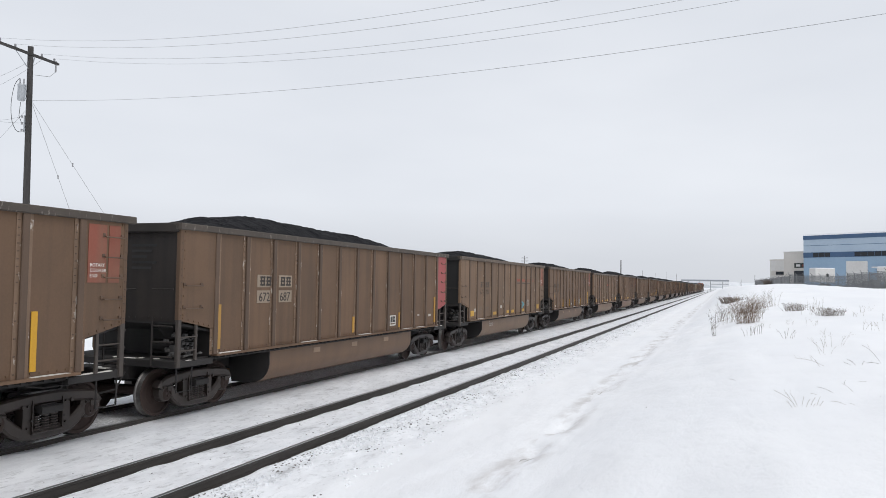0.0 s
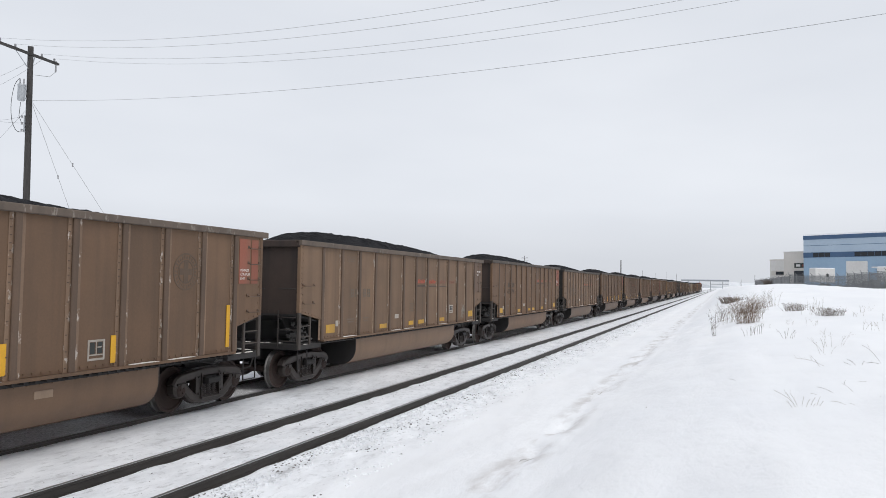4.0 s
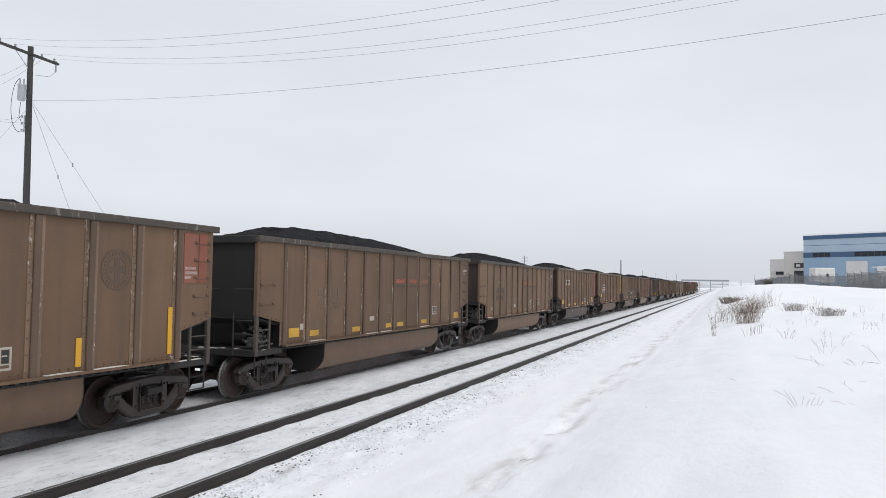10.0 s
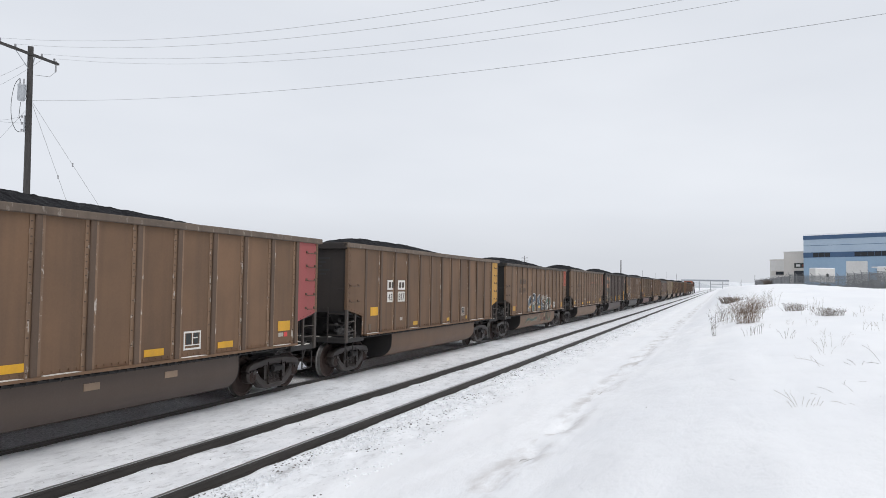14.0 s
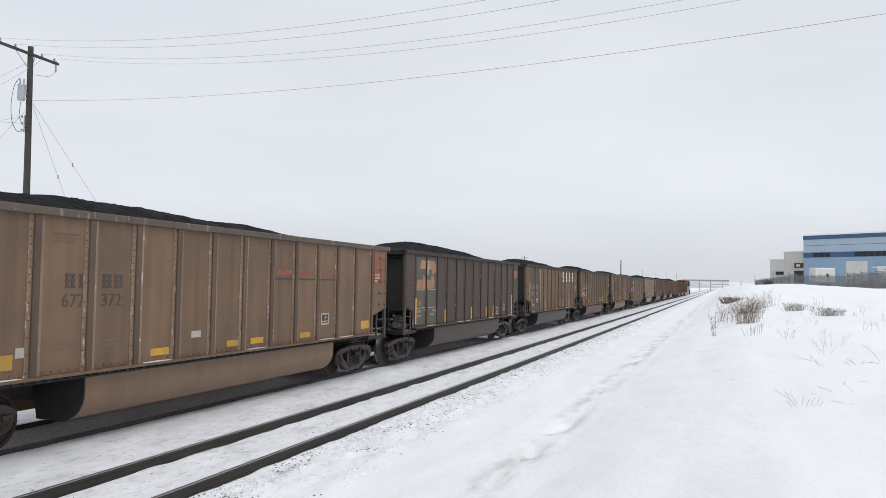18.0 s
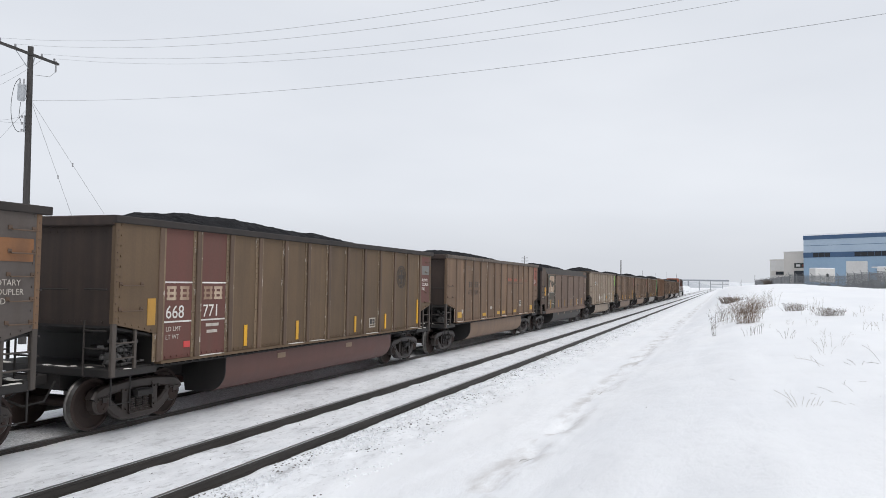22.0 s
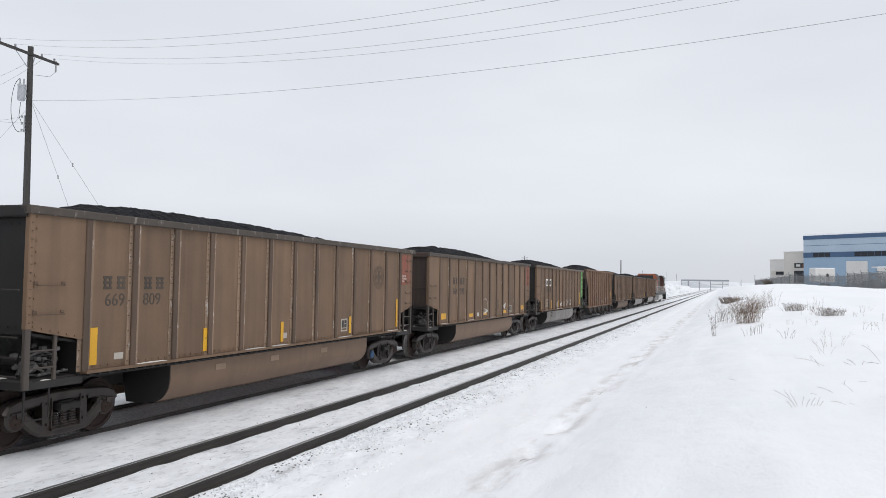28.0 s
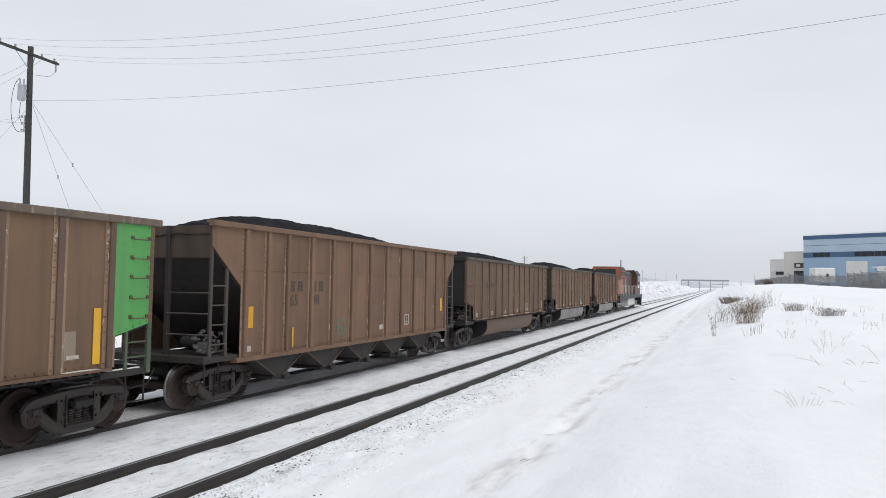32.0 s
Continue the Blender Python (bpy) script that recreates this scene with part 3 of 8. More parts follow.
def slope_floor_shape(gussets=True):
    """Sloping end floor and the bulkhead under it, at the leading end."""
    s = Shape()
    s.prism([(0.02, 1.86), (1.06, 1.66), (1.06, 1.62), (0.02, 1.82)], 0, -1.49, 1.48)
    s.box(-1.46, 1.46, 1.06, 1.10, 1.02, 1.66)
    s.box(-0.40, 0.40, 0.0, 1.06, 0.72, 1.06)
    for x in (0.9,) if gussets else ():
        s.prism([(0.1, 1.82), (1.06, 1.64), (1.06, 1.04), (0.9, 1.04)], 0, x - 0.01, x + 0.01)
    return s


def end_sill_shape():
    s = Shape()
    s.box(-1.53, 1.53, -0.02, 0.16, 0.98, 1.13, c=0.02)
    s.box(1.40, 1.53, 0.16, 1.10, 0.98, 1.10, c=0.015)
    s.box(-1.53, -1.40, 0.16, 1.10, 0.98, 1.10, c=0.015)
    return s


def end_snow_shape(seed):
    """Small lumps of snow caught on the end sill and along the side bars."""
    rnd = random.Random(seed + 40)
    s = Shape()
    for i in range(16):
        x = rnd.uniform(-1.45, 1.45)
        y, w = (rnd.uniform(0.02, 0.12), 0.05) if i % 2 else (rnd.uniform(0.25, 0.95), 0.045)
        if i % 2 == 0:
            x = rnd.choice((-1.46, 1.46))
        z = 1.128 if i % 2 else 1.098
        a, h = rnd.uniform(0.05, 0.20), rnd.uniform(0.006, 0.018)
        if i % 2 == 0:
            a, w = w, a
        s.add([(x - a, y - w, z), (x + a, y - w, z), (x + a, y + w, z), (x - a, y + w, z), (x - a * 0.5, y - w * 0.5, z + h), (x + a * 0.5, y - w * 0.5, z + h), (x + a * 0.5, y + w * 0.5, z + h), (x - a * 0.5, y + w * 0.5, z + h)],
              [(3, 2, 1, 0), (4, 5, 6, 7), (0, 1, 5, 4), (1, 2, 6, 5), (2, 3, 7, 6), (3, 0, 4, 7)])
    return s


def corner_frame_shape():
    """Corner stanchion, second upright and the rungs between, on the flank."""
    s = Shape()
    s.box(1.49, 1.568, -0.02, 0.08, 1.0, 1.90, c=0.012)
    s.box(1.49, 1.545, 0.52, 0.58, 1.1, 1.80, c=0.01)
    for z in (1.30, 1.56):
        s.rod((1.53, 0.05, z), (1.53, 0.56, z), 0.016)
    return s


def corner_angle_shape(top=TOP):
    """Riveted angle that joins the end wall to the flank."""
    s = Shape()
    s.box(1.47, 1.572, -0.02, 0.075, 1.90, top, c=0.012)
    for i in range(13):
        z = 1.99 + 0.125 * i
        s.box(1.572, 1.583, 0.014, 0.042, z - 0.009, z + 0.009, 1)
    return s


def upright_shape():
    return Shape().rod((0.0, -0.10, 1.02), (0.0, -0.10, 1.95), 0.018)


def step_shape():
    return Shape().tube([(1.49, 0.06, 1.0), (1.49, 0.06, 0.52), (1.49, 0.50, 0.52), (1.49, 0.50, 1.0)], 0.018)


def grab_shape(w):
    return Shape().tube([(PANEL + 0.03, 0, 0.03), (PANEL + 0.09, 0, 0.0), (PANEL + 0.09, w, 0.0), (PANEL + 0.03, w, 0.03)], 0.011).box(
        PANEL + 0.03, PANEL + 0.05, -0.03, 0.03, 0.0, 0.06).box(PANEL + 0.03, PANEL + 0.05, w - 0.03, w + 0.03, 0.0, 0.06)


def coupler_shape():
    s = Shape()
    s.box(-0.11, 0.11, -0.40, 0.3, 0.80, 0.98, c=0.02)
    s.box(-0.20, 0.20, -0.725, -0.40, 0.74, 1.04, c=0.04)
    s.tube([(0.32, -0.02, 0.86), (0.34, -0.25, 0.55), (0.20, -0.55, 0.50), (0.05, -0.72, 0.62)], 0.022)
    s.tube([(-0.32, -0.02, 0.86), (-0.34, -0.3, 0.6), (-0.28, -0.7, 0.55)], 0.022)
    return s


def fittings_shape():
    """Small castings, unions and bent pipes round the brake valve."""
    rnd = random.Random(12)
    s = Shape()
    for _ in range(46):
        x, y, z, d = rnd.uniform(1.0, 1.40), rnd.uniform(0.12, 0.88), rnd.uniform(1.16, 1.60), rnd.uniform(0.010, 0.034)
        s.box(x - d, x + d, y - d * 1.3, y + d * 1.3, z - d, z + d, c=d * 0.3)
    for _ in range(5):
        y, z = rnd.uniform(0.15, 0.55), rnd.uniform(1.18, 1.5)
        s.tube([(rnd.uniform(1.1, 1.4), y, z), (rnd.uniform(1.2, 1.42), y + rnd.uniform(0.05, 0.2), z + rnd.uniform(-0.05, 0.12)), (rnd.uniform(1.1, 1.4), y + rnd.uniform(0.2, 0.35), z + rnd.uniform(-0.08, 0.08))], 0.007, 5)
    return s


def brake_gear(car):
    """Brake cylinder, reservoir, valve and pipes on the leading platform, hand-brake wheel on the end."""
    part("brake_cylinder", mesh_of("brake_cylinder", lambda: Shape().lathe([(0.45, 0.0), (0.45, 0.12), (0.80, 0.12), (0.84, 0.08), (0.84, 0.0)], 0, 12, None, (0.15, 0.5, 1.36)), UNDER), car)
    tagged(part("brake_fitting", mesh_of("brake_fitting", fittings_shape, VALVE), car), kind="stuff")
    part("brake_valve", mesh_of("brake_valve", lambda: Shape().box(1.14, 1.30, 0.24, 0.42, 1.20, 1.38, c=0.03).lathe([(0.0, 0.0), (0.0, 0.05), (0.12, 0.05), (0.12, 0.0)], 0, 8, None, (1.28, 0.33, 1.30)), VALVE), car)
    part("air_reservoir", mesh_of("air_reservoir", lambda: Shape().lathe([(-0.14, 0.0), (-0.12, 0.06), (-0.08, 0.085), (0.14, 0.085), (0.18, 0.06), (0.2, 0.0)], 1, 10, None, (1.20, 0.66, 1.24)), END_BROWN), car)
    for i, pts in enumerate((((1.2, 0.15, 1.2), (1.36, 0.4, 1.17), (1.36, 0.95, 1.2)), ((1.34, 0.2, 1.46), (1.38, 0.45, 1.54), (1.2, 0.8, 1.45)), ((1.4, 0.1, 1.18), (1.42, 0.3, 1.30), (1.36, 0.5, 1.22)))):
        part("brake_pipe", mesh_of(("brake_pipe", i), lambda: Shape().tube(pts, 0.018), VALVE), car)
    part("brake_wheel", mesh_of("brake_wheel", lambda: Shape().tube([(-0.75 + 0.27 * math.cos(a * math.pi / 8), -0.13, 2.05 + 0.27 * math.sin(a * math.pi / 8)) for a in range(17)], 0.018).rod((-0.75, -0.13, 1.78), (-0.75, -0.13, 2.32), 0.012).rod((-1.02, -0.13, 2.05), (-0.48, -0.13, 2.05), 0.012).rod((-0.75, -0.13, 2.05), (-0.75, 0.06, 2.05), 0.03), VALVE), car)
    part("platform", mesh_of("platform", lambda: Shape().box(-1.45, 1.45, 0.10, 1.04, 1.10, 1.125), UNDER), car)


def band(s, pts, w, x0, x1):
    """A cast member swept through points of (y, z), w deep, between x0 and x1."""
    n = len(pts)
    up, lo = [], []
    for i, p in enumerate(pts):
        q0, q1 = pts[max(0, i - 1)], pts[min(n - 1, i + 1)]
        d = Vector((q1[0] - q0[0], q1[1] - q0[1])).normalized()
        up.append((p[0] - d.y * w / 2, p[1] + d.x * w / 2))
        lo.append((p[0] + d.y * w / 2, p[1] - d.x * w / 2))
    c = (x1 - x0) * 0.2
    ring = []
    for u, l in zip(up, lo):
        m = 0.82
        inner_u = (l[0] + (u[0] - l[0]) * m, l[1] + (u[1] - l[1]) * m)
        inner_l = (u[0] + (l[0] - u[0]) * m, u[1] + (l[1] - u[1]) * m)
        ring.append([(x0, *l), (x1 - c, *l), (x1, *inner_l), (x1, *inner_u), (x1 - c, *u), (x0, *u)])
    v = [p for r in ring for p in r]
    f = [(i * 6 + j, i * 6 + (j + 1) % 6, (i + 1) * 6 + (j + 1) % 6, (i + 1) * 6 + j) for i in range(n - 1) for j in range(6)]
    f += [tuple(range(5, -1, -1)), tuple((n - 1) * 6 + j for j in range(6))]
    return s.add(v, f)


def frame_casting_shape():
    """Side frame of a truck: bowed top member, sagging tension member, columns, pedestal jaws and raised flanges."""
    s = Shape()
    top = [(1.06, 0.54), (0.99, 0.64), (0.88, 0.685), (0.72, 0.705), (0.50, 0.725), (0.28, 0.745), (0.0, 0.75)]
    low = [(0.86, 0.50), (0.72, 0.44), (0.60, 0.33), (0.46, 0.245), (0.26, 0.21), (0.0, 0.205)]
    top = [(-y, z) for y, z in top] + [(y, z) for y, z in reversed(top[:-1])]
    low = [(-y, z) for y, z in low] + [(y, z) for y, z in reversed(low[:-1])]
    band(s, top, 0.19, -0.085, 0.095)
    band(s, low, 0.205, -0.085, 0.085)
    for sg in (-1, 1):
        s.bar((0, sg * 0.36, 0.22), (0, sg * 0.36, 0.74), 0.17, 0.17)
        s.bar((0.10, sg * 0.285, 0.24), (0.10, sg * 0.285, 0.74), 0.02, 0.03)
        s.rod((-0.08, sg * AXLE, 0.50), (0.05, sg * AXLE, 0.50), 0.215, 0.205, n=20)
        s.rod((0.05, sg * AXLE, 0.50), (0.085, sg * AXLE, 0.50), 0.205, 0.165, n=20)
        s.rod((0.08, sg * 0.46, 0.66), (0.12, sg * 0.46, 0.66), 0.030, n=8)
        s.rod((0.08, sg * 0.36, 0.66), (0.115, sg * 0.36, 0.66), 0.022, n=6)
        s.rod((0.08, sg * 0.36, 0.32), (0.115, sg * 0.36, 0.32), 0.022, n=6)
    s.box(-0.14, 0.14, -0.30, 0.30, 0.215, 0.25, c=0.01)
    return s


def bolster_shape():
    s = Shape()
    s.box(-1.12, 1.12, -0.17, 0.17, 0.50, 0.66, c=0.03)
    s.box(-0.45, 0.45, -0.2, 0.2, 0.62, 0.80, c=0.03)
    for sg in (-1, 1):
        s.box(sg * 1.16 - 0.05, sg * 1.16 + 0.05, -0.20, 0.20, 0.52, 0.64, c=0.02)
        s.box(-0.9, 0.9, sg * 0.42 - 0.05, sg * 0.42 + 0.05, 0.40, 0.48, c=0.02)
    return s


def spring_shape():
    s = Shape()
    prof = [(0.25, 0.0)]
    for i in range(6):
        z = 0.26 + 0.042 * i
        prof += [(z, 0.045), (z + 0.006, 0.074), (z + 0.024, 0.074), (z + 0.030, 0.045)]
    s.lathe(prof + [(0.515, 0.0)], 2, 10)
    return s


def wheelset_shape():
    s = Shape()
    for sg in (-1, 1):
        prof = [(0.655, 0.0), (0.655, 0.10), (0.70, 0.15), (0.72, 0.24), (0.69, 0.38), (0.69, 0.482), (0.715, 0.482), (0.735, 0.462), (0.825, 0.455),
                (0.832, 0.40), (0.80, 0.38), (0.775, 0.24), (0.80, 0.14), (0.845, 0.125), (0.845, 0.08), (0.90, 0.08), (0.90, 0.138), (1.085, 0.138),
                (1.10, 0.12), (1.115, 0.09), (1.115, 0.0)]
        mats = [0, 0, 0, 0, 0, 1, 1, 1] + [0] * 12
        s.lathe([(sg * a, r) for a, r in prof], 0, 32, mats)
        for i in range(3):
            a = 2 * math.pi * i / 3
            s.box(sg * 1.115 - 0.015, sg * 1.115 + 0.015, 0.055 * math.cos(a) - 0.018, 0.055 * math.cos(a) + 0.018, 0.055 * math.sin(a) - 0.018, 0.055 * math.sin(a) + 0.018)
    s.rod((-0.7, 0, 0), (0.7, 0, 0), 0.085, n=12)
    return s


def brake_beam_shape():
    s = Shape()
    for sg in (-1, 1):
        s.tube([(-0.8, sg * 0.40, 0.42), (0.0, sg * 0.30, 0.44), (0.8, sg * 0.40, 0.42)], 0.03)
        s.box(0.66, 0.84, sg * 0.40 - 0.04, sg * 0.40 + 0.04, 0.30, 0.52, c=0.015)
        s.rod((0.86, sg * 0.36, 0.43), (1.12, sg * 0.30, 0.43), 0.022)
    s.tube([(0.2, -0.34, 0.62), (0.25, 0.0, 0.55), (0.2, 0.34, 0.62)], 0.025)
    return s


BLUE_CAP = grimy("blue_bearing_cap_paint", (0.035, 0.10, 0.22), (0.04, 0.04, 0.04), 0.7)


def cap_shape():
    return Shape().lathe([(1.09, 0.125), (1.122, 0.118), (1.134, 0.09), (1.138, 0.0)], 0, 14)


def truck(parent, y, blue=0):
    bol = part("truck", mesh_of("bolster", bolster_shape, UNDER), parent, (0, y, 0))
    for sg in (-1, 1):
        part("side_frame", mesh_of("side_frame", frame_casting_shape, TRUCK), bol, (sg * 1.0, 0, 0))
    for sy in (-0.17, 0.0, 0.17):
        part("spring", mesh_of("spring", spring_shape, TRUCK), bol, (1.03, sy, 0))
    part("brake_beam", mesh_of("brake_beam", brake_beam_shape, UNDER), bol)
    for a in (-AXLE, AXLE):
        part("bearing_adapter", mesh_of("bearing_adapter", lambda: Shape().box(0.93, 1.12, -0.13, 0.13, 0.555, 0.60, c=0.015).box(1.09, 1.13, -0.05, 0.05, 0.50, 0.60, c=0.01), TRUCK), bol, (0, a, 0))
        w = part("wheelset", mesh_of("wheelset", wheelset_shape, [WHEEL, TREAD]), bol, (0, a, 0.457))
        w.data.polygons.foreach_set("use_smooth", [False] * len(w.data.polygons))
        WHEELSETS.append((w, a))
        if blue and a < 0:
            part("bearing_cap", mesh_of("bearing_cap", cap_shape, BLUE_CAP), bol, (0, a, 0.457), "blue-painted bearing cap")
    return bol


SLACK = {0: -0.20, 1: -0.12, 2: -0.07, 4: 0.06, 5: 0.10, 6: 0.09, 7: 0.12, 8: 0.12, 9: 0.15, 10: 0.25, 11: 0.10, 12: 0.20, 13: -0.14, 14: -0.15, 15: -0.22, 16: -0.12, 17: -0.12, 18: -0.12, 20: -0.03, 21: 0.03}   # play in the couplers, in metres


def start_of(k):
    return START + PITCH_LEN * k + SLACK.get(k, 0.0)


def on_track(k):
    return pose(TRAIN_TRACK, start_of(k), 0)


COAL_LIFT = {0: 0.08, 1: -0.03, 2: -0.03, 5: -0.05, 7: 0.04, 10: -0.08, 11: -0.04, 13: 0.05, 15: -0.02, 16: -0.06, 17: 0.05, 19: -0.02, 22: 0.06}


def coal_shape(seed, lift=0.0, y0=0.10, y1=14.65):
    """A long smooth heap of small coal: it rises from the leading end, then tails off to the rear."""
    s = Shape()
    ny, nx = 230, 24
    crest = [(0.0, 3.44), (0.8, 3.56), (1.6, 3.84), (2.5, 4.03), (3.7, 4.11), (6.0, 4.10), (9.0, 4.02), (11.0, 3.90), (12.2, 3.76), (13.6, 3.60), (14.8, 3.50)]
    rnd = random.Random(seed)
    tilt, lump, shift = rnd.uniform(-0.03, 0.03), rnd.uniform(0.03, 0.06), rnd.uniform(-0.25, 0.2)
    for j in range(ny + 1):
        y = y0 + (y1 - y0) * j / ny
        yy = min(14.7, max(0.0, y + shift * math.sin(math.pi * y / 14.7)))
        for (a, za), (b, zb) in zip(crest[:-1], crest[1:]):
            if yy <= b:
                zc = za + (zb - za) * smooth(0, 1, (yy - a) / (b - a)) * 0.5 + (zb - za) * 0.5 * (yy - a) / (b - a)
                break
        zc += (tilt + lift) * math.sin(math.pi * y / 14.7) + lump * noise.noise((y * 0.35, seed * 7.0, 0.0)) * math.sin(math.pi * y / 14.7)
        for i in range(nx + 1):
            x = -1.47 + 2.94 * i / nx
            u = abs(x) / 1.47
            z = 3.49 + (zc - 3.49) * (1 - u ** 2.0)
            e = min(1.0, (1 - u) * 4)
            z += e * (0.035 * noise.noise((x * 2.0, y * 1.6, seed)) + 0.030 * noise.noise((x * 7.0, y * 7.0, seed + 3.0)) + 0.028 * noise.noise((x * 15.0, y * 15.0, seed + 5.0)))
            s.v.append((x, y, z))
    n = nx + 1
    s.f = [(j * n + i, j * n + i + 1, (j + 1) * n + i + 1, (j + 1) * n + i) for j in range(ny) for i in range(nx)]
    s.m = [0] * len(s.f)
    return s


def disc_shape(r, x=0.0, n=24, ring=None, arc=(0.0, 2 * math.pi), wide=1.0):
    """A flat disc, ring or arc, 5 mm thick, in the plane of the flank, in one piece."""
    full = abs(arc[1] - arc[0] - 2 * math.pi) < 1e-6
    m = n if full else n + 1
    angles = [arc[0] + (arc[1] - arc[0]) * i / n for i in range(m)]
    outer = [(r * math.cos(a) * wide, r * math.sin(a)) for a in angles]
    s = Shape()
    if ring is None:
        return s.prism(outer if full else outer, 0, x, x + 0.005)
    inner = [(ring * math.cos(a) * wide, ring * math.sin(a)) for a in angles]
    v = [(e, *p) for e in (x, x + 0.005) for loop in (inner, outer) for p in loop]
    f = []
    for i in range(n):
        j = (i + 1) % m
        f += [(i, j, m + j, m + i), (2 * m + i, 3 * m + i, 3 * m + j, 2 * m + j), (m + i, m + j, 3 * m + j, 3 * m + i), (i, 2 * m + i, 2 * m + j, j)]
    if not full:
        for i in (0, m - 1):
            f.append((i, m + i, 3 * m + i, 2 * m + i))
    return s.add(v, f)


def ribbon_shape(pts, w0, w1, x=0.0):
    """A flat painted stroke through points of (y, z)."""
    s = Shape()
    n = len(pts)
    left, right = [], []
    for i, p in enumerate(pts):
        a, b = pts[max(0, i - 1)], pts[min(n - 1, i + 1)]
        d = Vector((b[0] - a[0], b[1] - a[1])).normalized()
        w = (w0 + (w1 - w0) * i / (n - 1)) / 2
        left.append((p[0] - d.y * w, p[1] + d.x * w))
        right.append((p[0] + d.y * w, p[1] - d.x * w))
    for i in range(n - 1):
        s.prism([left[i], left[i + 1], right[i + 1], right[i]], 0, x, x + 0.003 + 0.0002 * i)
    return s


def mark(name, parent, shape, mat, label=""):
    return part(name, mesh_of((name, random.random()), lambda: shape, mat), parent, None, label)


def strip(parent, y, z0, z1, w=0.11, mat=None):
    mark("reflector_strip", parent, plate(y, y + w, z0, z1, PANEL + 0.013), mat or YELLOW, "yellow reflective strip")


def decal(parent, y, z, w, hgt, mat, name="decal"):
    mark(name, parent, plate(y, y + w, z, z + hgt, PANEL + 0.004), mat)


def name_blocks(parent, mat, z=2.49, hgt=0.21, cols=(1.50, 1.76, 2.42, 2.68), w=0.19, x0=PANEL + 0.002):
    """The owner's initials as plain blocks."""
    for y in cols:
        s = Shape()
        b = min(w * 0.30, hgt * 0.2)
        for z0, z1 in ((z, z + b), (z + hgt - b, z + hgt), (z + (hgt - b) / 2, z + (hgt + b) / 2)):
            s.box(x0, x0 + 0.006, y, y + w, z0, z1)
        for y0 in (y + 0.02, y + w - b - 0.02):
            s.box(x0, x0 + 0.006, y0, y0 + b, z + b, z + (hgt - b) / 2).box(x0, x0 + 0.006, y0, y0 + b, z + (hgt + b) / 2, z + hgt - b)
        mark("initial_block", parent, s, mat)


def data_box(parent, y=9.72, z=1.32, w=0.34, hgt=0.34, mat=None):
    s = Shape()
    x0, x1, e = PANEL + 0.002, PANEL + 0.008, 0.035
    s.box(x0, x1, y, y + w, z, z + e).box(x0, x1, y, y + w, z + hgt - e, z + hgt)
    s.box(x0, x1, y, y + e, z + e, z + hgt - e).box(x0, x1, y + w - e, y + w, z + e, z + hgt - e)
    s.box(x0, x1, y + w * 0.48, y + w * 0.52, z + 0.10, z + hgt - e)
    s.box(x0, x1, y + e, y + w - e, z + 0.08, z + 0.10)
    s.box(x0, x1, y + w * 0.56, y + w * 0.80, z + hgt * 0.60, z + hgt * 0.66)
    box = mark("data_box", parent, s, mat or WHITE, "white-framed data panel")
    for a, b in ((0.14, 0.42), (0.58, 0.86)):
        mark("data_field", box, Shape().box(x0, x1 - 0.003, y + w * a, y + w * b, z + 0.11, z + hgt - 0.045), LOCO_DARK)


def round_emblem(parent, mat, y=12.1, z=2.83, r=0.40):
    em = mark("emblem", parent, Shape().add(*shape_data(disc_shape(r, 0, 28, r * 0.92), y, z)), mat, "round dark emblem with a cross")
    s = Shape()
    for i in range(26):
        a = 2 * math.pi * i / 26
        c0, s0, h0, h1, q = math.cos(a), math.sin(a), r * 0.70, r * (0.82 + 0.05 * (i % 3)), r * 0.05
        s.prism([(y + h0 * c0 - q * s0, z + h0 * s0 + q * c0), (y + h1 * c0 - q * s0, z + h1 * s0 + q * c0), (y + h1 * c0 + q * s0, z + h1 * s0 - q * c0), (y + h0 * c0 + q * s0, z + h0 * s0 - q * c0)], 0, PANEL + 0.002, PANEL + 0.006)
    mark("emblem_band", em, s, mat)
    mark("emblem_ring", em, Shape().add(*shape_data(disc_shape(r * 0.64, 0, 24, r * 0.56), y, z)), mat)
    s = Shape()
    x0, x1 = PANEL + 0.002, PANEL + 0.007
    s.box(x0, x1, y - 0.06, y + 0.06, z - r * 0.54, z + r * 0.54)
    s.box(x0, x1, y - r * 0.50, y - 0.06, z - 0.06, z + 0.06)
    s.box(x0, x1, y + 0.06, y + r * 0.50, z - 0.06, z + 0.06)
    mark("emblem_cross", em, s, mat)


def shape_data(s, y, z, x=PANEL + 0.002):
    return [(p[0] + x, p[1] + y, p[2] + z) for p in s.v], s.f


def bars(parent, y, z, w, n, mat, step=0.075, hgt=0.035, name="small_print"):
    s = Shape()
    for i in range(n):
        s.box(PANEL + 0.002, PANEL + 0.006, y + 0.03 * (i % 2), y + w - 0.04 * ((i * 7) % 3), z - i * step, z - i * step + hgt)
    mark(name, parent, s, mat)


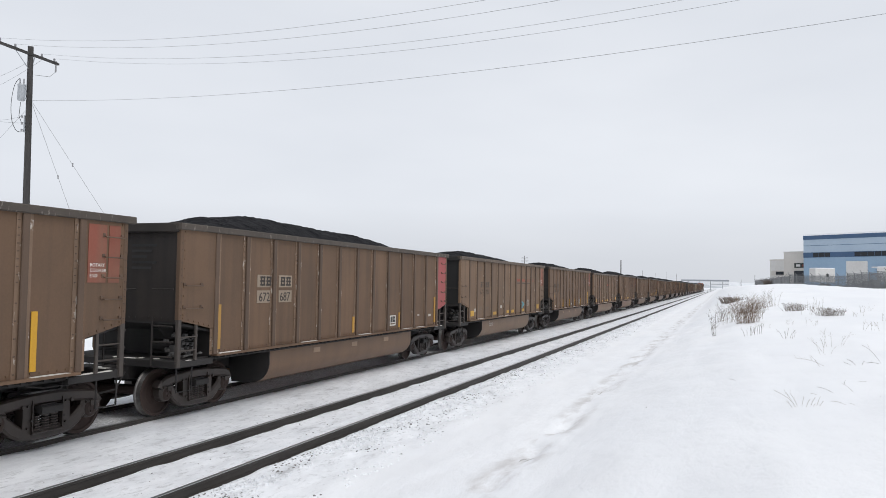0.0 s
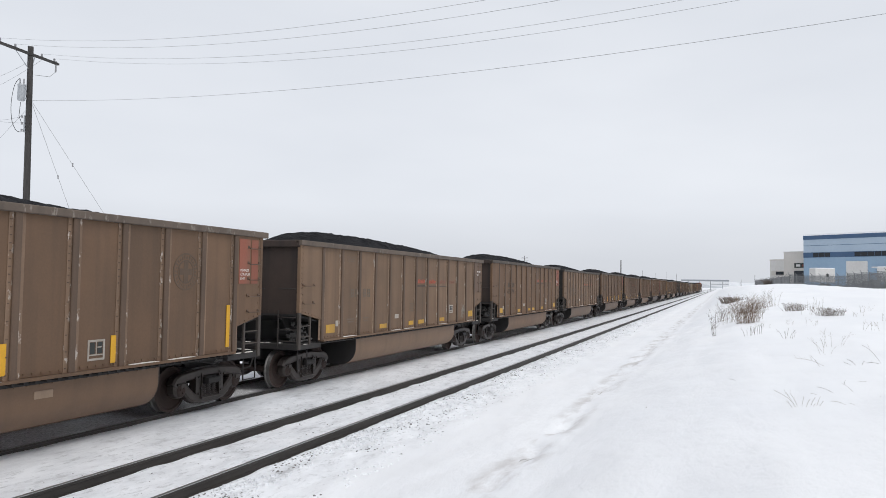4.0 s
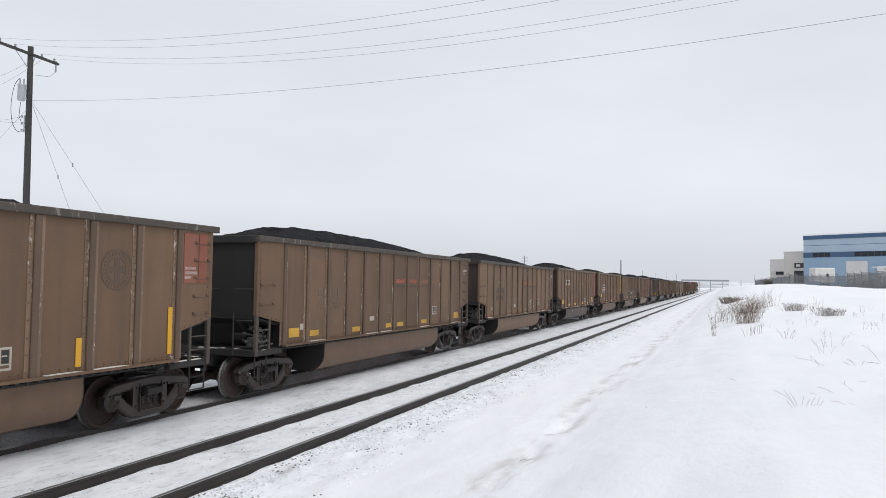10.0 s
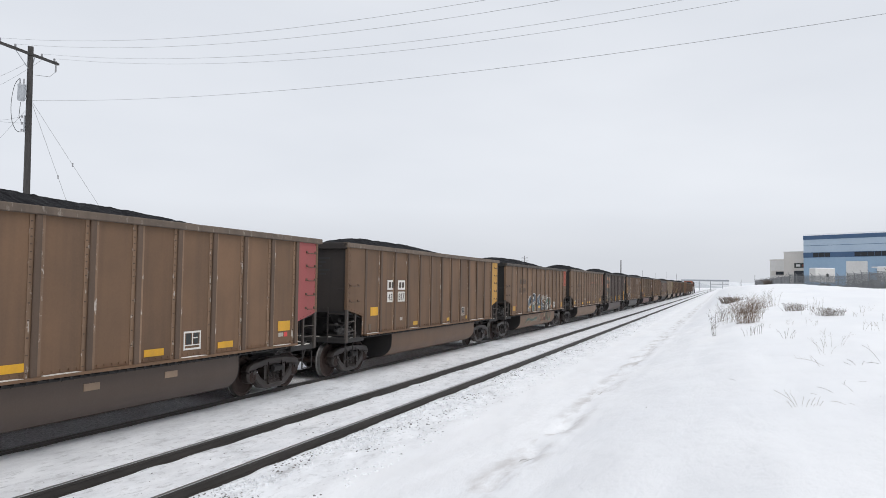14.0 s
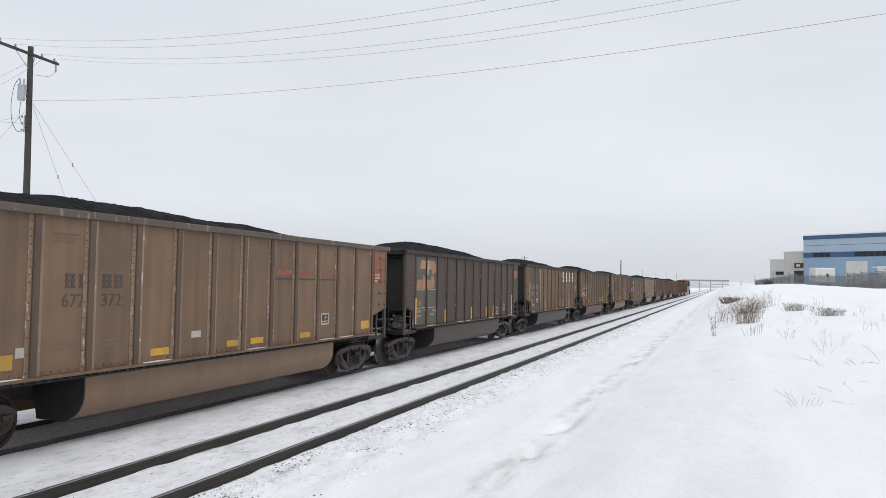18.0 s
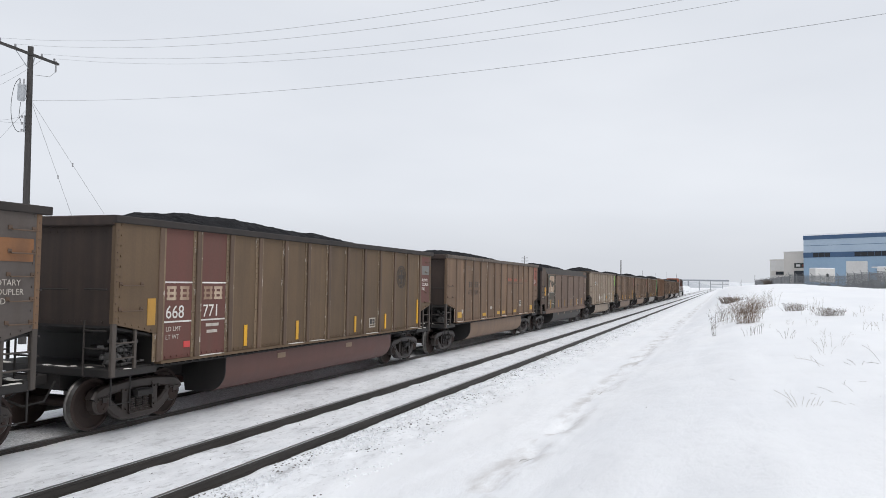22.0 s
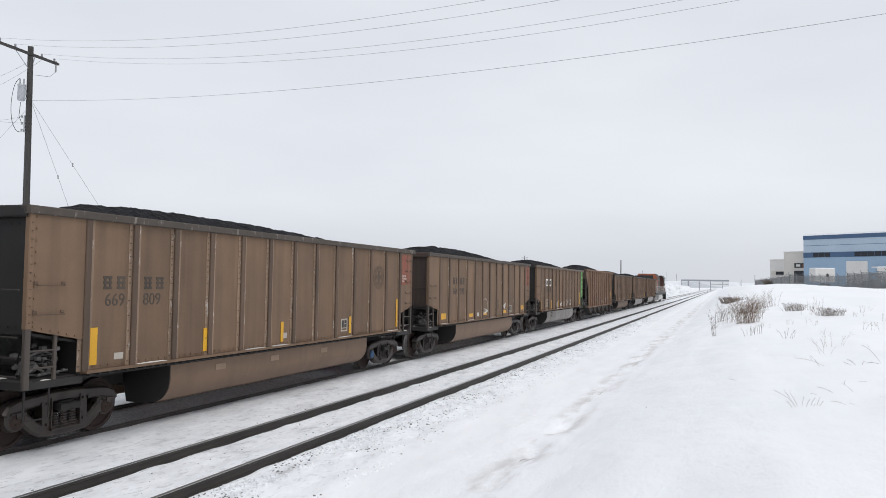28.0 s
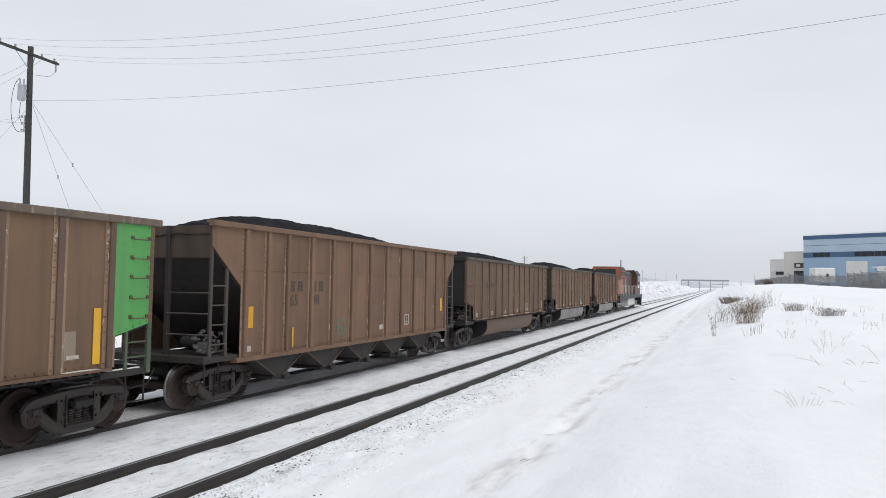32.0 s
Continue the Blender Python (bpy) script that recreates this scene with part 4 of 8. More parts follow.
def gondola(k, paint, end_paint, tub_paint=None, label="", special=None):
    car = base("coal_gondola", on_track(k), label, "freight car", "coal cars of the train")
    KEYED.append((car, k))
    top = LOW_TOP if k in LOW_CARS else TOP
    front, back = ENDS.get(k, (0.0, 14.60))
    edges = [front + 0.06] + POSTS + [back - 0.06]
    panels = []
    for i in range(14):
        y0, y1 = edges[i], edges[i + 1]
        mat = (special or {}).get(i, paint)
        if i == 0:
            panels.append(part("side_panel", mesh_of(("front_end_panel", top, front), lambda: end_panel_shape(y1 - y0, 1.88, 1.67, top), mat), car, (0, y0, 0)))
        elif i == 13:
            panels.append(part("side_panel", mesh_of(("rear_end_panel", top, back), lambda: end_panel_shape(y1 - y0, 1.67, 1.88, top), mat), car, (0, y0, 0)))
        else:
            panels.append(part("side_panel", mesh_of(("side_panel", i, top), lambda: panel_shape(y1 - y0, SILL + 0.04, top), mat), car, (0, y0, 0)))
    for i, y in enumerate(POSTS):
        part("side_post", mesh_of(("side_post", top), lambda: post_shape(SILL + 0.03, top), [worn(paint), {DARK_BROWN.name: SHADED_SIDE, PALE.name: PALE}.get(paint.name, POST_SIDE), POST_SIDE]), car, (PANEL, y, 0))
        if i < 12 and (i * 7 + k * 5) % 10 < 4:
            part("ledge_snow", mesh_of("ledge_snow", lambda: ledge_shape(0.72), CLEAN_WHITE), car, (0, y + 0.12 + 0.02 * ((i + k) % 4), 0))
    part("top_chord", mesh_of(("top_chord", top, front), lambda: rim_shape(front - 0.05, back + 0.16, 1.47, 1.61, top - 0.015, top + 0.115), CHORDS[{1: 0, 2: 1, 9: 0, 10: 0, 18: 0, 21: 0, 3: 1, 12: 1, 16: 1}.get(k, 2)] if k not in (13, 14, 15) else END_BROWN), car)
    part("side_sill", mesh_of("side_sill", lambda: Shape().box(1.40, 1.63, 1.10, BODY_LEN - 1.10, 1.13, 1.175), paint), car)
    part("sill_web", mesh_of("sill_web", sill_shade_shape, UNDER), car)
    part("far_side", mesh_of(("far_side", top), lambda: far_side_shape(top), paint), car)
    for end, turn in ((0, Matrix.Translation((0, front, 0))), (1, Matrix.Translation((0, back, 0)) @ Matrix.Rotation(math.pi, 4, "Z"))):
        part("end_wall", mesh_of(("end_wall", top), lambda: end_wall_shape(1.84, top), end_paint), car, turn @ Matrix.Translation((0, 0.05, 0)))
        part("end_floor", mesh_of(("end_floor", end), lambda: slope_floor_shape(end == 0), UNDER), car, turn)
        part("end_sill", mesh_of("end_sill", end_sill_shape, UNDER), car, turn)
        tagged(part("end_snow", mesh_of(("end_snow", end), lambda: end_snow_shape(end), CLEAN_WHITE), car, turn), kind="stuff")
        part("coupler", mesh_of("coupler", coupler_shape, UNDER), car, turn)
        mirror = Matrix.Diagonal((-1, 1, 1, 1)) if end else Matrix.Identity(4)
        part("corner_frame", mesh_of("corner_frame", corner_frame_shape, FRAME_GREEN if k == 21 and end else FRAME_GREY), car, turn @ mirror)
        part("corner_angle", mesh_of(("corner_angle", top), lambda: corner_angle_shape(top), [paint, POST_SIDE]), car, turn @ mirror)
        part("corner_frame", mesh_of("corner_frame_far", lambda: flip(corner_frame_shape()), FRAME_GREY), car, turn @ mirror)
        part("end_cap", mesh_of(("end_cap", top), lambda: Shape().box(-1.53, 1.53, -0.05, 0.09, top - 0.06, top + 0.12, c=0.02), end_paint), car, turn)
        for x in (1.02,):
            part("ladder_upright", mesh_of("ladder_upright", upright_shape, END_BROWN), car, turn @ mirror @ Matrix.Translation((x, 0, 0)))
        for z in (1.2, 1.48, 1.78, 2.48):
            part("ladder_rung", mesh_of("ladder_rung", lambda: Shape().rod((1.0, -0.10, 0.0), (1.5, -0.10, 0.0), 0.016), END_BROWN), car, turn @ mirror @ Matrix.Translation((0, 0, z)))
        part("end_rail", mesh_of("end_rail", lambda: Shape().rod((-1.4, -0.08, 2.47), (0.6, -0.08, 2.47), 0.014), END_BROWN), car, turn @ mirror)
        part("step", mesh_of("step", step_shape, UNDER), car, turn @ mirror)
    brake_gear(car)
    for i, y in enumerate((0.9, 6.9, 13.4)):
        part("release_rod", mesh_of("release_rod", lambda: Shape().tube([(1.3, -0.5, 1.02), (1.34, -0.2, 0.96), (1.34, 0.3, 0.96), (1.3, 0.5, 1.02)], 0.014), UNDER), car, (0, y, 0))
    if k % 2 == 0 or k in (9, 10):
        for j in range(5):
            part("end_print", mesh_of(("end_print", j % 3), lambda: Shape().box(0.35, 0.95 - 0.12 * (j % 3), 0.040, 0.046, 0, 0.05), END_PRINT), car, (0, 0, 3.30 - 0.11 * j))
    for z in (2.55, 2.11):
        part("grab_iron", mesh_of("grab_iron_short", lambda: grab_shape(0.50), POST_SIDE), car, (0, front + 0.12, z))
    for z in (1.98, 2.32, 2.68, 3.02, 3.36):
        part("grab_iron", mesh_of("grab_iron_long", lambda: grab_shape(0.40), POST_SIDE), car, (0, back - 0.52, z))
    tub = part("tub", mesh_of("tub", lambda: tub_shape(3.26, 11.58), rubbed(tub_paint or paint), True), car)
    for y in (3.26, 11.58):
        part("tub_end", mesh_of(("tub_end", y), lambda: tub_end_shape(y), UNDER), tub)
    part("centre_sill", mesh_of("centre_sill", lambda: Shape().box(-0.33, 0.33, 0.4, BODY_LEN - 0.4, 0.66, 1.02), UNDER), car)
    for y in TRUCKS:
        truck(car, y, k == 19 and y > 7)
    coal(k, 0.0 if k in LOW_CARS else 0.02)
    return car


def flip(s):
    s.v = [(-x, y, z) for x, y, z in s.v]
    return s


def far_side_shape(top=TOP):
    s = Shape()
    s.box(-PANEL, -PANEL + 0.02, 0.06, BODY_LEN - 0.06, 1.86, top)
    s.box(-PANEL, -PANEL + 0.02, 1.1, BODY_LEN - 1.1, 1.16, 1.86)
    for y in POSTS:
        s.box(-HALF, -PANEL, y - 0.065, y + 0.065, 1.17, top - 0.02)
    s.box(-1.63, -1.47, -0.05, BODY_LEN + 0.11, top - 0.015, top + 0.125, c=0.015)
    s.box(-1.63, -1.40, 1.1, BODY_LEN - 1.1, 1.0, 1.17)
    return s


def coal(k, z=0.0):
    c = part("coal_load", mesh_of(("coal_load", k), lambda: coal_shape(k + 2, COAL_LIFT.get(k, 0.0)), COAL, False), None, on_track(k) @ Matrix.Translation((0, 0, z)))
    tagged(c, "heap of black coal filling an open car", "coal", "coal loads", "stuff")
    KEYED.append((c, k))
    COAL_Z[c.name] = z


COAL_Z = {}
END_PRINT = grimy("faint_grey_lettering", (0.034, 0.033, 0.032), (0.03, 0.03, 0.03), 0.5)


# ---- other cars ----
BLACK_PAINT = grimy("black_stencil_paint", (0.040, 0.034, 0.030), (0.09, 0.07, 0.055), 0.4)
CHALK = grimy("chalky_spray_outline", (0.50, 0.48, 0.45), (0.24, 0.2, 0.16), 0.5)
STENCIL_LINE = grimy("thin_grey_spray_line", (0.27, 0.24, 0.20), (0.16, 0.13, 0.10), 0.5)
def running_gear(car, tub_paint, end_paint):
    """Trucks, couplers, centre sill and end platforms that all cars share."""
    for end, turn in ((0, Matrix.Identity(4)), (1, Matrix.Translation((0, BODY_LEN, 0)) @ Matrix.Rotation(math.pi, 4, "Z"))):
        part("end_sill", mesh_of("end_sill", end_sill_shape, END_BROWN), car, turn)
        part("coupler", mesh_of("coupler", coupler_shape, UNDER), car, turn)
        mirror = Matrix.Diagonal((-1, 1, 1, 1)) if end else Matrix.Identity(4)
        part("step", mesh_of("step", step_shape, UNDER), car, turn @ mirror)
    brake_gear(car)
    part("centre_sill", mesh_of("centre_sill", lambda: Shape().box(-0.33, 0.33, 0.4, BODY_LEN - 0.4, 0.66, 1.02), UNDER), car)
    for y in TRUCKS:
        truck(car, y, tub_paint == DARK_BROWN and y > 7)


def initials_emblem(parent, y, z, ground_mat, letter_mats, w=1.7, hgt=1.05, x=PANEL + 0.004):
    """Two stacked lobes and a slanted zigzag on a coloured field, as plain shapes."""
    em = mark("emblem", parent, Shape().box(x - 0.006, x, y - 0.32, y + w + 0.10, z - 0.95, z + hgt + 0.06), ground_mat, "faded green emblem field")
    r = hgt / 4
    a, b = letter_mats
    for i, mat in ((1, a), (0, b)):
        zc = z + r + i * 2 * r
        s = Shape()
        s.prism([(y + w - r, zc - r * 0.995), (y + w - r, zc + r * 0.995), (y + (0.18 if i else 0.0), zc + r * 0.995), (y + (0.0 if i else 0.0), zc - r * 0.995)], 0, x, x + 0.004)
        d = disc_shape(r * 0.995, 0, 14, None, (-math.pi / 2, math.pi / 2))
        s.add([(p[0] + x, p[1] + y + w - r, p[2] + zc) for p in d.v], d.f)
        mark("emblem_lobe", em, s, mat)
    s = Shape()
    for i, outline in enumerate((((-0.02, 0.72), (0.24, 0.72), (0.08, 0.31), (-0.02, 0.31)), ((0.16, 0.72), (0.36, 0.72), (0.71, 0.31), (0.49, 0.31)),
                    ((0.58, 0.69), (0.78, 0.69), (0.70, 0.31), (0.56, 0.31)), ((0.80, 0.60), (1.03, 0.50), (0.76, 0.40)))):
        s.prism([(y + w * u, z + hgt * v) for u, v in outline], 0, x + 0.004, x + 0.006 + 0.002 * i)
    mark("emblem_band", em, s, ground_mat)
    for zz in (z - 0.06, z - 0.72):
        mark("emblem_line", em, Shape().box(x, x + 0.004, y - 0.26, y + w + 0.02, zz, zz + 0.03), WHITE)
    return em


OCHRE_BROWN = grimy("dull_ochre_brown_paint", (0.094, 0.060, 0.038), (0.042, 0.031, 0.026), 0.9)
EMBLEM_GREEN = grimy("patchy_green_over_brown", (0.040, 0.062, 0.044), (0.080, 0.056, 0.042), 1.6)
TUB_GREY = grimy("dark_grey_tub_paint", (0.062, 0.059, 0.056))
SOOTY_CHORD = grimy("sooty_chord_paint", (0.048, 0.041, 0.036), (0.02, 0.018, 0.017), 0.6)


def rivet_row_shape():
    s = Shape()
    rivets(s, 1.1, 13.6, 1.17, 1.17, 1.54, 0.17)
    rivets(s, 1.1, 13.6, 3.25, 3.25, PANEL, 0.17)
    return s


def rivet_line_shape(y0, y1):
    s = Shape()
    rivets(s, y0, y1, 0, 0, PANEL - 0.03, 0.09)
    return s


def leaning_chord_shape():
    """Fascia that leans inwards, its leading edge cut at a slant, with a thin rail on to the end."""
    s = Shape()
    ends = ((1.22, 0.56), (BODY_LEN, BODY_LEN))
    v = []
    for low, high in ends:
        v += [(1.50, low, 3.24), (1.535, low, 3.24), (1.445, high, 3.665), (1.36, high, 3.665), (1.36, high, 3.60)]
    s.add(v, [(4, 3, 2, 1, 0), (5, 6, 7, 8, 9)] + [(i, (i + 1) % 5, 5 + (i + 1) % 5, 5 + i) for i in range(5)])
    s.box(1.36, 1.512, -0.20, 0.60, 3.60, 3.665)
    return s


def panel_gondola(k, label):
    """Smooth-sided gondola: six wide panels between thin ribs, a broad leaning top chord, a deep side sill."""
    car = base("coal_gondola", on_track(k), label, "freight car", "coal cars of the train")
    KEYED.append((car, k))
    ribs = [1.24, 3.22, 5.30, 7.34, 9.42, 11.46, 13.55]
    for a, b in zip(ribs[:-1], ribs[1:]):
        def wide(w=b - a):
            s = Shape().box(PANEL - 0.02, PANEL, 0, w, 1.20, 3.30)
            for i in range(11):
                z = 1.45 + 0.16 * i
                s.box(PANEL, PANEL + 0.010, w * 0.44, w * 0.44 + 0.18, z, z + 0.025)
            return s
        part("side_panel", mesh_of(("wide_panel", round(b - a, 2)), wide, RED_BROWN), car, (0, a, 0))
    for y in ribs:
        part("side_rib", mesh_of("side_rib", lambda: Shape().box(PANEL, PANEL + 0.05, -0.03, 0.03, 1.2, 3.28, c=0.008), worn(RED_BROWN)), car, (0, y, 0))
    x0, x1 = PANEL - 0.06, PANEL - 0.03
    part("end_panel", mesh_of("front_end_panel", lambda: Shape().prism([(-0.20, 1.52), (1.24, 1.52), (1.24, 3.22), (0.60, 3.62), (-0.20, 3.62)], 0, x0, x1).box(x0, x1, 0.65, 1.24, 1.1, 1.52), OCHRE_BROWN), car)
    part("end_panel", mesh_of("rear_end_panel", lambda: Shape().box(x0, x1, 13.55, BODY_LEN, 1.52, 3.62).box(x0, x1, 13.55, BODY_LEN - 0.85, 1.1, 1.52), RED_BROWN), car)
    for z in (1.62, 2.05, 2.90, 3.28):
        part("rivet_line", mesh_of("front_rivet_line", lambda: rivet_line_shape(-0.16, 0.02), OCHRE_BROWN), car, (0, 0, z))
    part("top_chord", mesh_of("leaning_chord", leaning_chord_shape, SOOTY_CHORD), car)
    part("side_sill", mesh_of("deep_sill", lambda: Shape().prism([(1.50, 1.22), (1.54, 1.22), (1.54, 0.95), (1.40, 0.92), (1.40, 1.22)], 1, 0.85, BODY_LEN - 0.85), RED_BROWN), car)
    tagged(part("rivet_row", mesh_of("rivet_row", rivet_row_shape, RED_BROWN), car), kind="stuff")
    part("far_side", mesh_of("far_side", far_side_shape, RED_BROWN), car)
    for end, turn in ((0, Matrix.Translation((0, -0.22, 0))), (1, Matrix.Translation((0, BODY_LEN, 0)) @ Matrix.Rotation(math.pi, 4, "Z"))):
        part("end_wall", mesh_of("end_wall", lambda: end_wall_shape(1.84, TOP), END_BLACK), car, turn @ Matrix.Translation((0, 0.05, 0)))
        part("end_cap", mesh_of("end_cap", lambda: Shape().box(-1.53, 1.53, -0.05, 0.09, TOP - 0.06, TOP + 0.12, c=0.02), END_BLACK), car, turn @ Matrix.Translation((0, 0, -0.12)))
        part("end_floor", mesh_of("end_floor", slope_floor_shape, UNDER), car, turn)
        for x in (1.02,):
            part("ladder_upright", mesh_of("ladder_upright", upright_shape, END_BROWN), car, turn @ Matrix.Translation((x, 0, 0)))
        for z in (1.2, 1.48, 1.78, 2.48):
            part("ladder_rung", mesh_of("ladder_rung", lambda: Shape().rod((1.0, -0.10, 0.0), (1.5, -0.10, 0.0), 0.016), END_BROWN), car, turn @ Matrix.Translation((0, 0, z)))
    part("corner_post", mesh_of("corner_post", lambda: Shape().box(1.42, 1.508, -0.24, -0.05, 1.0, 3.62, c=0.012), DARK_BROWN), car)
    for z in (1.85, 2.2, 2.55):
        part("grab_iron", mesh_of("grab_iron_short", lambda: grab_shape(0.52), UNDER), car, (-0.06, -0.1, z))
    tub = part("tub", mesh_of("tub_low", lambda: tub_shape(3.2, 12.15), TUB_GREY), car, (0.0, 0, -0.02))
    for y in (3.2, 12.15):
        part("tub_end", mesh_of(("tub_end", y), lambda: tub_end_shape(y), UNDER), tub)
    running_gear(car, DARK_BROWN, END_BLACK)
    initials_emblem(car, 1.62, 2.22, EMBLEM_GREEN, (CREAM, CREAM), 1.44, 0.98)
    name_blocks(car, GHOST, 1.93, 0.19, (1.36, 1.62), 0.19, PANEL + 0.006)
    for y, z, n in ((2.86, 1.44, 3), (1.40, 1.42, 1)):
        bars(car, y, z, 0.26, n, STENCIL_LINE, 0.07, 0.03)
    lettering("535", car, PANEL + 0.006, 1.34, 1.60, 0.23, STENCIL_LINE, 0.80)
    lettering("533", car, PANEL + 0.006, 2.30, 1.60, 0.23, STENCIL_LINE, 0.76)
    strip(car, 2.0, 1.27, 1.74)
    for y in (4.3, 6.3, 8.42, 10.46, 12.5):
        strip(car, y, 1.27, 1.72, 0.11, GOLD)
    mark("decal", car, plate(0.55, 0.92, 2.02, 2.5, PANEL - 0.026), GOLD)
    mark("decal", car, plate(0.05, 0.2, 1.88, 1.98, PANEL - 0.026), WHITE)
    mark("decal", car, plate(13.8, 14.4, 2.85, 3.15, PANEL - 0.026), CREAM)
    data_box(car, 10.95, 1.32)
    for i, (a, b) in enumerate(((8.25, 8.45), (8.9, 9.1))):
        mark("scrawl", car, Shape().box(PANEL + 0.002, PANEL + 0.006, a, a + 0.03, 1.4, 1.75).box(PANEL + 0.002, PANEL + 0.006, a - 0.10, a + 0.14, 1.75, 1.78).box(PANEL + 0.002, PANEL + 0.006, a - 0.10, a + 0.14, 1.37, 1.40), STENCIL_LINE)
    for y in (4.6, 6.6, 8.9, 11.2):
        mark("tub_plate", tub, plate(y, y + 0.30, 0.80, 0.92, 1.442), PALE)
    coal(k, -0.16)
    return car


HOPPER_TAN = grimy("reddish_tan_paint", (0.190, 0.108, 0.065))


def bay_hopper(k, label):
    """Ribbed hopper car: cut-away ends with tall ladders, five outlet bays under the body."""
    car = base("coal_hopper", on_track(k), label, "freight car", "coal cars of the train")
    KEYED.append((car, k))
    paint = HOPPER_TAN
    posts = [1.26, 2.11, 2.93, 4.03, 5.11, 6.22, 7.36, 8.48, 9.62, 10.66, 11.74, 12.70, 13.62]
    zt = 3.78
    for i in range(12):
        w = posts[i + 1] - posts[i]
        def tall(w=w):
            s = Shape().box(PANEL - 0.02, PANEL, 0, w, 1.02, zt)
            s.box(PANEL, PANEL + 0.012, 0.1, w - 0.1, 2.89, 2.93)
            rivets(s, 0.15, w - 0.15, 1.08, 1.08, PANEL, 0.14)
            return s
        part("side_panel", mesh_of(("tall_panel", round(w, 2)), tall, paint), car, (0, posts[i], 0))
    for y in posts:
        part("side_post", mesh_of("tall_post", lambda: post_shape(1.02, zt, 0.09, 0.24), [worn(paint), paint, POST_SIDE]), car, (PANEL, y, 0))
    for y0, sg in ((0.15, 1), (BODY_LEN - 0.1, -1)):
        part("end_panel", mesh_of(("cut_panel", sg), lambda: Shape().prism([(y0, 3.36), (y0 + sg * 1.1, 2.45), (y0 + sg * 1.1, zt), (y0, zt)], 0, PANEL - 0.02, PANEL + 0.01), paint), car)
        part("slope_sheet", mesh_of(("slope_sheet", sg), lambda: Shape().prism([(y0 + sg * 0.05, 3.34), (y0 + sg * 3.0, 0.95), (y0 + sg * 3.0, 0.90), (y0 + sg * 0.05, 3.28)], 0, -1.49, 1.49), END_BROWN), car)
        part("end_wall", mesh_of(("hopper_end", sg), lambda: Shape().box(-1.5, 1.5, y0 - 0.015, y0 + 0.015, 3.12, zt), END_TAN), car)
        for y, z1 in ((0.04, zt), (0.55, 2.95)):
            part("ladder_upright", mesh_of(("tall_upright", sg, y), lambda: Shape().box(1.46, 1.52, y0 + sg * y - 0.04, y0 + sg * y + 0.04, 1.0, z1, c=0.01), FRAME_GREY), car)
        for z in (1.35, 1.75, 2.15, 2.55):
            part("ladder_rung", mesh_of(("side_rung", sg), lambda: Shape().rod((1.51, y0, 0), (1.51, y0 + sg * 0.56, 0), 0.017), FRAME_GREY), car, (0, 0, z))
        for z in (1.55, 1.98, 2.40):
            part("end_bar", mesh_of(("end_bar", sg), lambda: Shape().rod((0.45, y0 - sg * 0.04, 0), (1.5, y0 - sg * 0.04, 0), 0.016), FRAME_GREY), car, (0, 0, z))
        for x in (-1.4, -0.6, 0.45):
            part("end_post", mesh_of(("end_post", sg), lambda: Shape().box(-0.05, 0.05, y0 - 0.05, y0 + 0.05, 1.0, zt, c=0.01), END_BROWN), car, (x, 0, 0))
    part("top_chord", mesh_of("tall_chord", lambda: rim_shape(0.10, BODY_LEN, 1.47, 1.62, zt - 0.01, zt + 0.11), paint), car)
    part("side_sill", mesh_of("tall_sill", lambda: Shape().box(1.42, 1.60, 1.0, BODY_LEN - 1.0, 0.92, 1.02, c=0.01), paint), car)
    part("far_side", mesh_of("far_side_tall", lambda: Shape().box(-PANEL, -PANEL + 0.02, 1.0, BODY_LEN - 1.0, 0.95, zt).box(-1.62, -1.47, 0, BODY_LEN, zt, zt + 0.12), paint), car)
    for y in (2.82, 5.05, 7.20, 9.42, 11.55):
        bay = part("outlet_bay", mesh_of("outlet_bay", lambda: Shape().prism([(-1.10, 0.95), (1.10, 0.95), (0.16, 0.46), (-0.16, 0.46)], 0, -1.40, 1.46), END_BROWN), car, (0, y, 0))
        part("outlet_gate", mesh_of("outlet_gate", lambda: Shape().box(-1.30, 1.40, -0.20, 0.34, 0.38, 0.46, c=0.02).rod((1.2, 0.3, 0.42), (1.5, 0.3, 0.42), 0.10, n=10), UNDER), bay)
        part("bay_edge", mesh_of("bay_edge", lambda: Shape().bar((1.475, -1.08, 0.95), (1.475, -0.14, 0.46), 0.03, 0.03).bar((1.475, 1.08, 0.95), (1.475, 0.14, 0.46), 0.03, 0.03), END_TAN), bay)
    running_gear(car, paint, END_BROWN)
    name_blocks(car, FADED, 2.42, 0.25, (3.1, 3.45, 4.1, 4.45), 0.22)
    lettering("65", car, PANEL + 0.006, 3.1, 2.08, 0.27, FADED)
    lettering("08", car, PANEL + 0.006, 4.12, 2.08, 0.27, FADED)
    round_emblem(car, GHOST, 11.2, 3.25, 0.36)
    strip(car, 1.42, 1.63, 2.10, 0.18)
    strip(car, 3.2, 1.10, 1.56, 0.07)
    strip(car, 13.2, 1.66, 2.12, 0.18)
    em = mark("stencil_disc", car, Shape().add(*shape_data(disc_shape(0.24, 0, 20, 0.18), 5.66, 1.45)), TEAL, "turquoise painted ring")
    mark("stencil_mark", em, Shape().box(PANEL + 0.002, PANEL + 0.006, 5.52, 5.6, 1.38, 1.52).box(PANEL + 0.002, PANEL + 0.006, 5.68, 5.8, 1.38, 1.44), TEAL)
    data_box(car, 10.0, 1.30)
    decal(car, 8.1, 1.25, 0.22, 0.14, WHITE)
    decal(car, 1.35, 1.12, 0.2, 0.12, WHITE)
